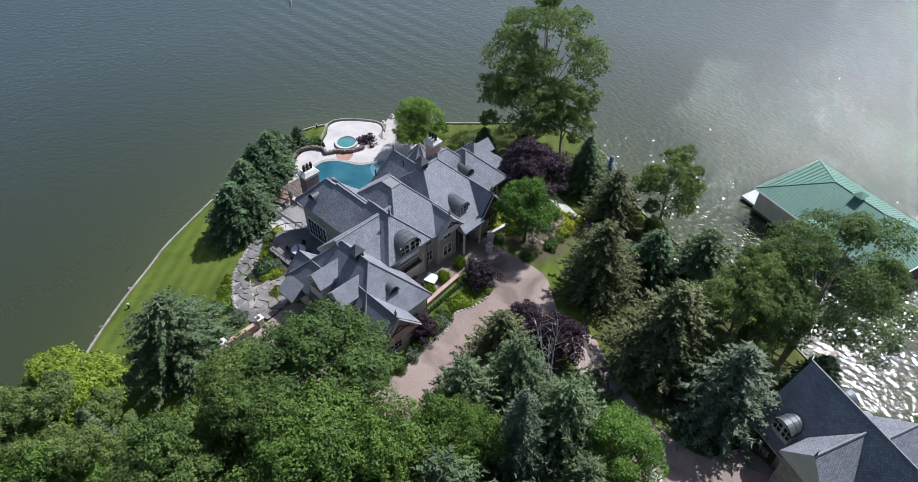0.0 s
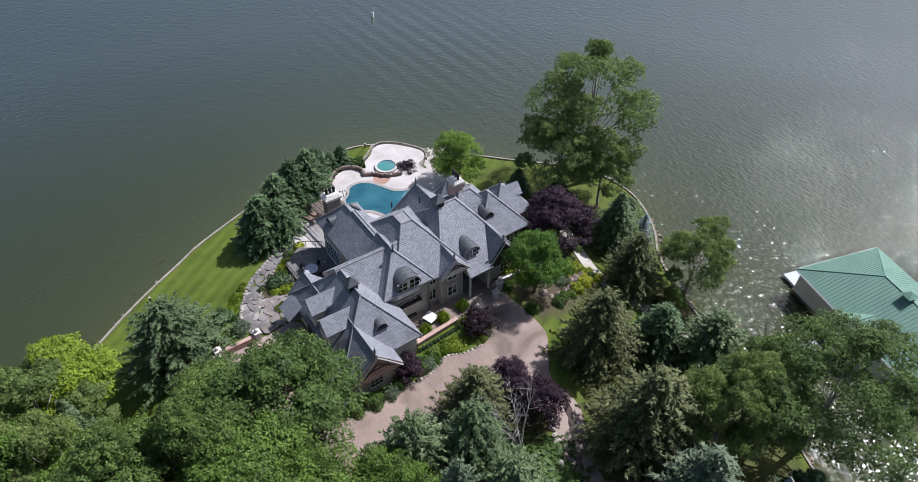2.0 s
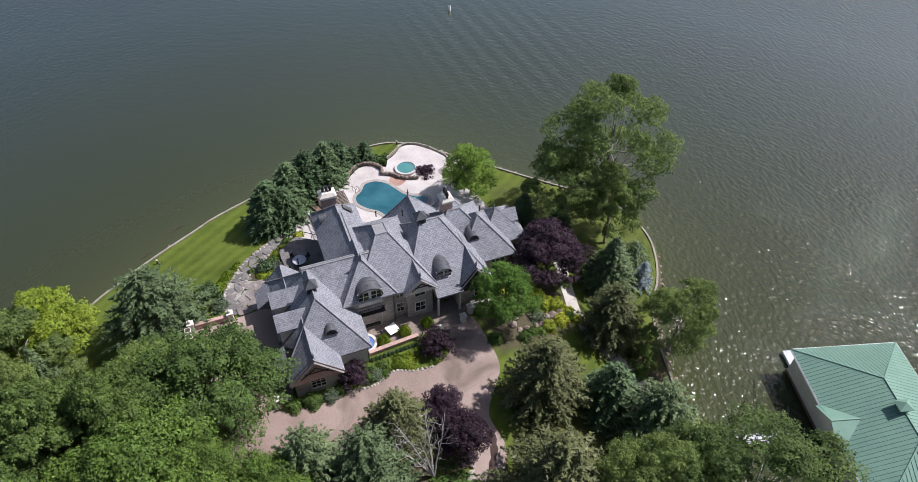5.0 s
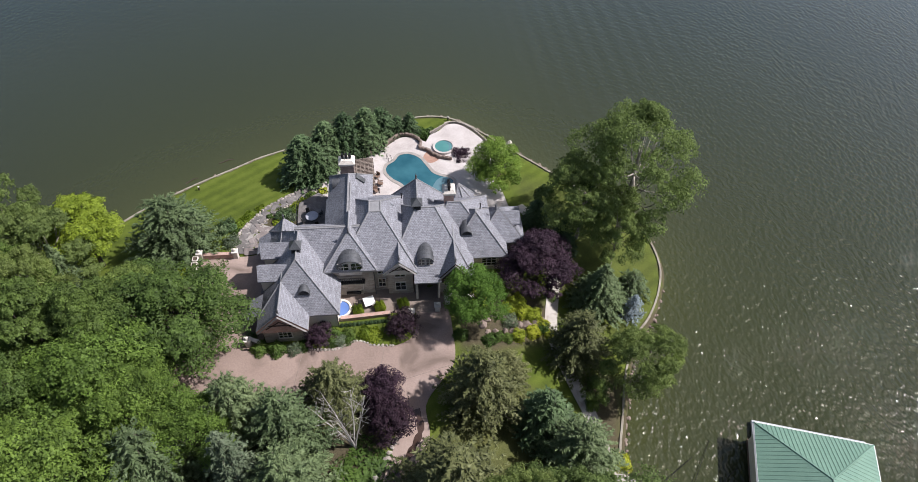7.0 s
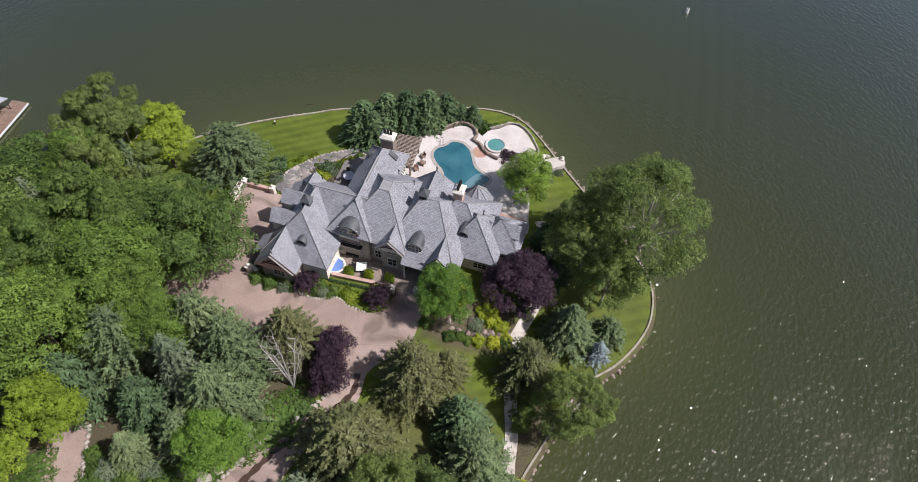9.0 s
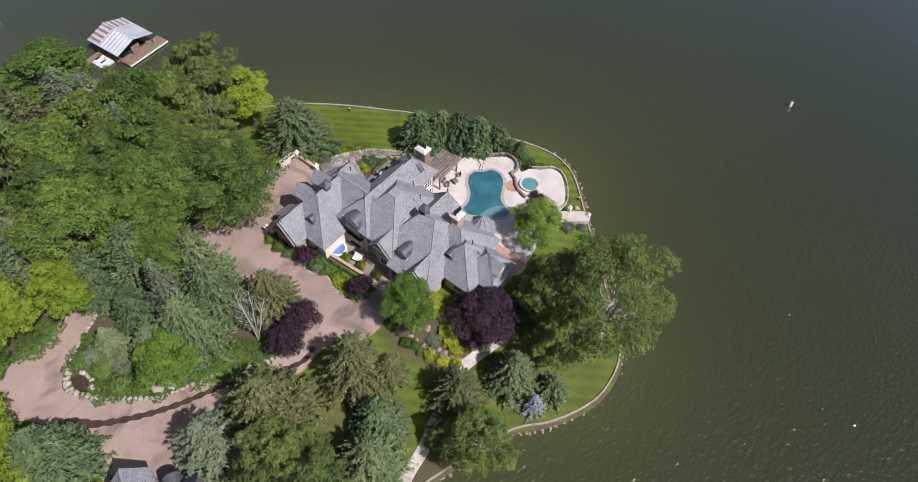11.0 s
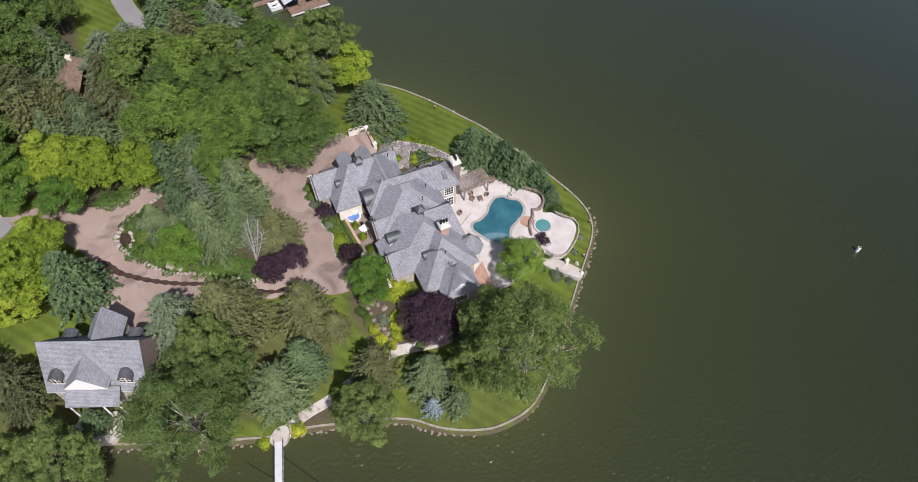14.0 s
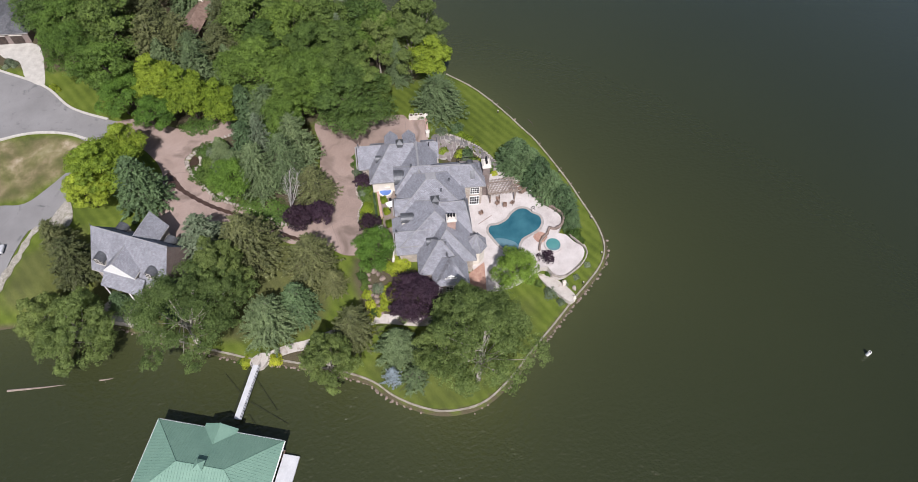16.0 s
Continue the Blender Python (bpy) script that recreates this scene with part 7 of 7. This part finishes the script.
# parked car at the end of the lane
car = thing("parked_car", "silver saloon car parked on the asphalt lane", "car", (-1.7, -79.2, Z0 + 0.02), 0)
bm = boxed((-0.9, -2.2, 0.3), (0.9, 2.2, 0.85), bevel=0.12)
part("body", bm, CARPAINT, car)
bm = bmesh.new()
bmesh.ops.create_cube(bm, size=1.0)
for q in bm.verts:
    up = q.co.z > 0
    q.co = Vector((q.co.x * (1.3 if up else 1.65), q.co.y * (1.7 if up else 2.7) - 0.15, 1.42 if up else 0.84))
bmesh.ops.bevel(bm, geom=bm.edges[:], offset=0.06, segments=2, affect="EDGES")
part("cabin", bm, GLASS, car, "dark glazed cabin")
part("cabin_roof", boxed((-0.62, -0.98, 1.4), (0.62, 0.68, 1.46), bevel=0.02), CARPAINT, car)
for x in (-0.82, 0.82):
    for y in (-1.35, 1.4):
        bm = bmesh.new()
        rod(bm, (x - 0.1, y, 0.32), (x + 0.1, y, 0.32), 0.32, 0.32, 14)
        part("wheel", bm, IRON, car)

# ---------- garden and terrace things ----------
def pillar(x, y, z, h, s=0.62, name="gate_pillar", label="pale cast-stone gate pillar with a square cap"):
    p = thing(name, label, "pillar", (x, y, z), 0, "garden pillars")
    part("shaft", boxed((-s / 2, -s / 2, -0.3), (s / 2, s / 2, h), bevel=0.03), CREAM, p)
    part("cap", boxed((-s * 0.66, -s * 0.66, h), (s * 0.66, s * 0.66, h + 0.16), bevel=0.04), CREAM, p)
    bm = bmesh.new()
    bmesh.ops.create_uvsphere(bm, u_segments=10, v_segments=8, radius=0.22, matrix=Matrix.Translation((0, 0, h + 0.36)))
    part("ball", bm, CREAM, p, smooth=True)


for x, y, h in ((-19.0, -13.3, 1.2), (-22.2, 0.3, 1.2), (-26.7, 0.3, 1.2), (3.6, -9.6, 1.0), (0.4, -10.3, 1.0), (4.9, -8.6, 1.1)):
    pillar(x, y, Z0, h)
for y in (-2.65, -1.65, -0.65):
    p = thing("stone_planter", "square pale stone planter with dark soil on the parking wall", "planter", (-27.05, y, Z0 + 0.97), 0, "wall planters")
    for lo, hi in (((-0.34, -0.36, 0), (-0.27, 0.36, 0.34)), ((0.27, -0.36, 0), (0.34, 0.36, 0.34)), ((-0.27, -0.36, 0), (0.27, -0.29, 0.335)), ((-0.27, 0.29, 0), (0.27, 0.36, 0.335))):
        part("side", boxed(lo, hi, bevel=0.012), CREAM, p)
    part("soil", boxed((-0.268, -0.288, 0.0), (0.268, 0.288, 0.25)), MULCH, p, "dark potting soil")
for x, y, z, h in ((16.9, 22.9, 0.9, 0.9), (14.0, 21.6, 1.8, 0.8)):
    pillar(x, y, z, h, 0.5, "lake_pillar", "short stone pillar by the lake steps")
for name, pts, h, mt in (("parking_wall", [(-27.0, -3.2), (-27.0, -0.1)], 0.9, CREAM), ("parking_wall", [(-26.3, 0.3), (-22.6, 0.3)], 0.8, BRICK), ("court_wall", [(-8.2, -10.45), (-2.2, -10.0)], 0.55, BRICK), ("court_wall", [(5.2, -8.0), (8.2, -8.4)], 0.9, STONE), ("drive_wall", [(-19.4, -12.6), (-17.6, -13.4)], 0.7, STONE)):
    w = thing(name, "low garden wall with a flat coping", "garden wall", (*pts[0], Z0), kind="structure")
    part("wall", ribbon(spline(pts, False, 1.5), 0.34, Z0 + h, h + 0.8), mt, w, world_space=True)
    part("coping", ribbon(spline(pts, False, 1.5), 0.48, Z0 + h + 0.08, 0.09), BRICK if mt is BRICK else CREAM, w, world_space=True)


rail = thing("deck_railing", "thin dark iron railing round the raised deck", "railing", (-14.6, 5.4, Z0), kind="structure")
rp = spline([(-14.65, 5.4), (-14.7, 9.5), (-12.2, 11.4), (-9.6, 9.8)], False, 0.9)
for q in rp:
    bm = bmesh.new()
    rod(bm, (q[0], q[1], Z0), (q[0], q[1], Z0 + 0.95), 0.03, sides=5)
    part("baluster", bm, IRON, rail, world_space=True)
part("top_rail", ribbon(rp, 0.07, Z0 + 1.0, 0.06), IRON, rail, world_space=True)


def edging(pts, z, seed, mt=ROCK, size=0.34, name="rock_edging"):
    w = thing(name, "row of rough pale edging rocks along a planting bed", "rock edging", (*pts[0], gz(*pts[0]) if z is None else z), kind="structure")
    rn = random.Random(seed)
    for q in spline(pts, False, size * 1.5):
        s = part("stone", boulder(seed + rn.randrange(9), size * rn.uniform(0.7, 1.2), size * rn.uniform(0.6, 1.0), size * rn.uniform(0.5, 0.9), 1), mt, w)
        s.location = Vector((q[0], q[1], (gz(q[0], q[1]) if z is None else z) + 0.02)) - w.location
        s.rotation_euler = (0, 0, rn.uniform(0, 6))


edging([(-11.8, -14.3), (-8.8, -14.5), (-6.3, -13.5), (-4.2, -14.2), (-2.0, -14.4)], Z0, 11, size=0.25)
edging([(-26.6, -38.6), (-24.6, -42.4), (-22.8, -45.2), (-20.5, -47.4), (-17.6, -46.7), (-13.2, -43.6), (-9.6, -40.2), (-7.2, -35.0), (-4.0, -30.4), (-1.8, -26.2)], Z0, 12, size=0.42)
edging([(-22.8, 2.6), (-22.6, 5.0), (-21.2, 7.8), (-19.3, 10.5), (-16.2, 12.8), (-13.2, 14.9)], None, 13, ROCK, 0.34)
edging([(-20.2, 5.2), (-19.4, 7.0), (-17.8, 9.1), (-15.0, 11.1), (-12.6, 12.9)], None, 17, ROCK, 0.3)
edging([(9.0, -12.0), (10.6, -10.6), (12.8, -11.6), (14.6, -11.8), (16.8, -11.2)], None, 14, DARKROCK, 0.7)
edging([(9.6, -13.0), (11.8, -12.8), (13.4, -12.6)], None, 15, DARKROCK, 0.55)
edging([(-21.8, -46.0), (-20.6, -47.0), (-18.6, -47.0), (-17.2, -46.0), (-18.6, -44.6), (-20.4, -44.8)], Z0, 16, ROCK, 0.55)
tagged(part("rock_pond", slab(spline([(-21.1, -46.2), (-19.2, -46.8), (-17.9, -46.2), (-18.8, -45.1), (-20.3, -45.2)], step=0.5), Z0 + 0.06, 0.1), DARKWATER), "small dark rock pond in the drive island", "pond", kind="structure")
for x, y, s in ((-11.0, -39.9, 1.1), (-12.4, -38.8, 0.8), (-9.9, -38.6, 0.7), (14.4, 23.6, 0.5)):
    r = tagged(part("boulder", boulder(int(x * 7), s, s * 0.8, s * 0.7, 2), ROCK), "large pale boulder in the planting", "boulder", "boulders")
    r.location = (x, y, gz(x, y) + 0.1)


def grotto(x, y):
    """A small rounded rock shelter with a dark mouth."""
    g = thing("stone_grotto", "small rounded stone grotto with a dark mouth under the trees", "garden ornament", (x, y, gz(x, y)), -15)
    rn = random.Random(8)
    for i in range(9):
        a = math.pi * i / 8
        s = part("stone", boulder(90 + i, 0.5, 0.75, 0.42, 1), ROCK, g)
        s.location, s.rotation_euler = (1.05 * math.cos(a), 0.1 * rn.uniform(-1, 1), 0.15 + 1.25 * math.sin(a)), (0, -a + math.pi / 2, 0)
    part("back", boulder(99, 1.1, 0.5, 1.2, 2), DARKROCK, g, "dark rock at the back").location = (0, 0.75, 0.3)


grotto(-23.2, -35.4)


def pergola():
    p = thing("pergola", "weathered timber pergola with open slats beside the pool", "pergola", (-6, 13, DECK_Z), 4)
    for x in (-1.3, 1.3):
        for y in (-2.4, 2.4):
            bm = bmesh.new()
            box(bm, (x - 0.12, y - 0.12, 0), (x + 0.12, y + 0.12, 2.7))
            part("post", bm, WOOD, p)
        part("beam", boxed((x - 0.09, -2.9, 2.7), (x + 0.09, 2.9, 2.92)), WOOD, p)
    for i in range(21):
        y = -2.75 + i * 0.275
        part("rafter", boxed((-1.9, y - 0.05, 2.92), (1.9, y + 0.05, 3.08)), WOOD, p)
    for i in range(7):
        x = -1.7 + i * 0.567
        part("slat", boxed((x - 0.035, -2.9, 3.08), (x + 0.035, 2.9, 3.13)), WOOD, p)


pergola()


def lounge_chair(x, y, turn):
    c = thing("patio_chair", "dark woven patio chair on the pool terrace", "chair", (x, y, DECK_Z), turn, "patio chairs")
    part("seat", boxed((-0.34, -0.34, 0.32), (0.34, 0.34, 0.42), bevel=0.03), BROWNWOOD, c)
    part("backrest", boxed((-0.34, 0.28, 0.4), (0.34, 0.38, 0.98), bevel=0.03), BROWNWOOD, c)
    for sx in (-1, 1):
        part("armrest", boxed((sx * 0.34 - 0.05, -0.32, 0.55), (sx * 0.34 + 0.05, 0.34, 0.62)), BROWNWOOD, c)
        for sy in (-1, 1):
            bm = bmesh.new()
            rod(bm, (sx * 0.3, sy * 0.3, 0), (sx * 0.3, sy * 0.3, 0.34), 0.03, sides=5)
            part("leg", bm, IRON, c)


def lounger(x, y, turn):
    c = thing("sun_lounger", "brown timber sun lounger with raised back", "sun lounger", (x, y, DECK_Z), turn, "sun loungers")
    part("frame", boxed((-0.36, -1.0, 0.28), (0.36, 0.35, 0.36)), BROWNWOOD, c)
    b = boxed((-0.36, 0, 0), (0.36, 0.85, 0.08))
    part("backrest", b, BROWNWOOD, c).matrix_basis = Matrix.Translation((0, 0.35, 0.3)) @ Matrix.Rotation(radians(38), 4, "X")
    for sx in (-1, 1):
        for yy in (-0.9, 0.25):
            bm = bmesh.new()
            rod(bm, (sx * 0.31, yy, 0), (sx * 0.31, yy, 0.3), 0.03, sides=5)
            part("leg", bm, BROWNWOOD, c)


for x, y, t in ((-4.0, 12.0, 30), (-3.4, 13.4, 80), (-3.9, 14.9, -40), (-5.2, 12.3, 0), (-6.8, 15.2, 190), (-2.0, 8.6, 20)):
    lounge_chair(x, y, t)
for i, (x, y) in enumerate(((-8.2, 16.4), (-7.3, 16.9), (-6.4, 17.3))):
    lounger(x, y, 200 + i * 4)
pole = thing("pool_pole", "long brown skimmer pole lying on the terrace", "pole", (-0.6, 9.2, DECK_Z))
bm = bmesh.new()
rod(bm, (-0.9, 1.4, 0.06), (0.9, -1.4, 0.06), 0.05, sides=6)
part("shaft", bm, BROWNWOOD, pole)


def round_table(x, y, z, r, top, name, label, square=False):
    t = thing(name, label, "table", (x, y, z), 18)
    bm = bmesh.new()
    if square:
        box(bm, (-r, -r, 0.7), (r, r, 0.76), bevel=0.02)
    else:
        rod(bm, (0, 0, 0.7), (0, 0, 0.75), r, r, 28)
    part("tabletop", bm, top, t)
    bm = bmesh.new()
    rod(bm, (0, 0, 0), (0, 0, 0.7), 0.07, 0.05), rod(bm, (0, 0, 0), (0, 0, 0.05), 0.4, 0.35, 14)
    part("pedestal", bm, IRON, t)


round_table(-12.7, 6.4, Z0 + 0.02, 0.86, TINROOF, "round_table", "round pale patio table on the stone deck")
round_table(-4.8, -8.3, Z0 + 0.045, 0.68, WHITE, "square_table", "square white table in the entrance court", True)


def iron_chair(x, y, z, turn, group):
    c = thing("iron_chair", "dark iron garden chair beside a table", "chair", (x, y, z), turn, group)
    part("seat", boxed((-0.24, -0.24, 0.42), (0.24, 0.24, 0.47), bevel=0.02), IRON, c)
    part("backrest", boxed((-0.24, 0.2, 0.45), (0.24, 0.25, 0.95), bevel=0.02), IRON, c)
    for sx in (-1, 1):
        for sy in (-1, 1):
            bm = bmesh.new()
            rod(bm, (sx * 0.2, sy * 0.2, 0), (sx * 0.2, sy * 0.2, 0.43), 0.022, sides=5)
            part("leg", bm, IRON, c)


for a in range(4):
    t = a * math.pi / 2 + 0.5
    iron_chair(-12.7 + 1.3 * math.cos(t), 6.4 + 1.3 * math.sin(t), Z0 + 0.02, math.degrees(t) - 90, "chairs round the deck table")
for dx, dy, t in ((-1.1, 0.1, 90), (1.1, -0.1, -90)):
    iron_chair(-4.8 + dx, -8.3 + dy, Z0 + 0.045, t, "chairs by the white table")
# fountain
f = thing("fountain", "round pale stone fountain with a blue-tiled basin", "fountain", (-8.3, -9.0, Z0 + 0.045))
ring = np.array([(1.25 * math.cos(a), 1.25 * math.sin(a)) for a in np.linspace(0, math.tau, 26, endpoint=False)])
part("basin", ribbon(ring, 0.28, 0.5, 0.5, True), CREAM, f)
part("water", slab(ring, 0.38, 0.1), FOUNTAIN, f, "blue water")
bm = bmesh.new()
rod(bm, (-0.3, 0.5, 0.3), (-0.3, 0.5, 1.2), 0.2, 0.12, 10), rod(bm, (-0.3, 0.5, 1.2), (-0.3, 0.5, 1.35), 0.15, 0.55, 14), rod(bm, (-0.3, 0.5, 1.35), (-0.3, 0.5, 1.8), 0.1, 0.08, 8)
part("bowl", bm, CREAM, f)
# garden ornaments, buoy, logs, pole
for x, y in ((-30.4, 16.2), (7.6, 30.2), (-0.6, 30.0), (-12.6, 26.1), (13.6, 25.4)):
    o = thing("wall_post", "short weathered mooring post on the seawall", "post", (x, y, 0.8), 0, "seawall posts")
    bm = bmesh.new()
    rod(bm, (0, 0, -0.3), (0, 0, 0.6), 0.13, 0.11)
    part("shaft", bm, TIMBER, o)
    bm = bmesh.new()
    rod(bm, (0, 0, 0.6), (0, 0, 0.68), 0.16, 0.12)
    part("cap", bm, KERB, o)
b = thing("buoy", "white marker buoy floating on the lake", "buoy", (32.2, 71.6, 0))
bm = bmesh.new()
rod(bm, (0, 0, -0.3), (0, 0, 1.1), 0.3, 0.28, 12)
part("body", bm, WHITE, b)
bm = bmesh.new()
rod(bm, (0, 0, 1.1), (0, 0, 1.25), 0.18, 0.1, 10)
part("top", bm, IRON, b)
for pts, k, mt in ((((23.6, -72.5), (23.5, -63.4)), 1.0, WOOD), (((23.3, -58.0), (23.1, -55.8)), 0.7, WOOD), (((-28.6, 22.6), (-26.4, 23.4)), 0.4, TIMBER), (((-33.0, 18.4), (-31.2, 19.6)), 0.4, TIMBER)):
    l = thing("driftwood_log", "pale driftwood log half afloat" if mt is WOOD else "thin dark branch half sunk by the shore", "log", (*pts[0], 0))
    bm = bmesh.new()
    d = Vector((pts[1][0] - pts[0][0], pts[1][1] - pts[0][1], 0))
    rod(bm, (0, 0, 0.0), d * 0.6 + Vector((0.1, 0.15, 0.12)), 0.2 * k, 0.14 * k), rod(bm, d * 0.6 + Vector((0.1, 0.15, 0.12)), d, 0.14 * k, 0.04 * k), rod(bm, d * 0.3, d * 0.3 + Vector((0.7, 0.5, 0.3)), 0.06 * k, 0.02)
    part("stem", bm, mt, l)
u = thing("utility_pole", "grey timber utility pole with a crossarm", "utility pole", (-47.2, -61.8, Z0))
bm = bmesh.new()
rod(bm, (0, 0, -0.5), (0, 0, 9.5), 0.16, 0.11)
part("shaft", bm, WOOD, u)
part("crossarm", boxed((-1.1, -0.06, 8.9), (1.1, 0.06, 9.05)), WOOD, u)
# cabin far among the trees
cb = thing("cabin", "low brown-roofed cabin among the trees", "house", (-60.6, -49.0, Z0), -14)
bm = bmesh.new()
v = [bm.verts.new(c) for c in ((-6, -2.4, 2.4), (6, -2.4, 2.4), (6, 0, 3.9), (-6, 0, 3.9), (-6, 2.4, 2.4), (6, 2.4, 2.4))]
bm.faces.new((v[0], v[1], v[2], v[3])), bm.faces.new((v[3], v[2], v[5], v[4])), bm.faces.new((v[0], v[3], v[4])), bm.faces.new((v[1], v[5], v[2])), bm.faces.new((v[0], v[4], v[5], v[1]))
part("roof", bm, BROWNWOOD, cb)
part("wall", boxed((-5.6, -2.0, -0.3), (5.6, 2.0, 2.4)), TIMBER, cb)
part("chimney", boxed((-5.4, -0.5, 2.5), (-4.4, 0.5, 4.6)), STUCCO, cb)

# brick house on the far side of the street
nh = thing("neighbour_house", "low brown-brick house with a grey shingle roof and two garage doors", "house", (-64.6, -89.0, Z0))
bm = roof_solid(-7.4, 6.6, -4.6, 4.4, 3.0, 0.5, 0.5, 0.5, 0.5)
for f in bm.faces:
    f.material_index = 0 if f.normal.z > 0.15 else 1
part("roof", bm, [DARKSHINGLE, TRIM], nh)
part("wall", boxed((-7.0, -4.2, -0.3), (6.2, 4.0, 2.85)), BRICKGREY, nh)
for y in (-2.2, 1.4):
    d = part("garage_door", boxed((6.16, y - 1.25, 0.0), (6.26, y + 1.25, 2.2)), TIMBER, nh, "dark panelled garage door")
    for i in range(4):
        part("panel", boxed((6.24, y - 1.15, 0.08 + i * 0.53), (6.3, y + 1.15, 0.52 + i * 0.53)), TIMBER, d)
    part("lintel", boxed((6.18, y - 1.4, 2.22), (6.34, y + 1.4, 2.42)), CREAM, nh)
tagged(part("neighbour_drive", slab(spline([(-58.2, -92.6), (-58.2, -85.0), (-55.4, -82.4), (-49.6, -80.6), (-44.2, -79.6), (-46.6, -83.6), (-50.2, -85.4), (-52.6, -86.8), (-54.0, -90.2)], step=0.8), Z0 + 0.05), KERB), "pale concrete driveway up to a garage", "driveway", kind="structure")
for x, y, r in ((-51.2, -87.2, 0.9), (-52.4, -88.6, 0.8), (-50.6, -88.8, 0.7)):
    bush("grey", x, y, r)
for x, y, r in ((-43.4, -77.4, 0.9), (-42.4, -76.2, 0.7)):
    bush("gold", x, y, r)
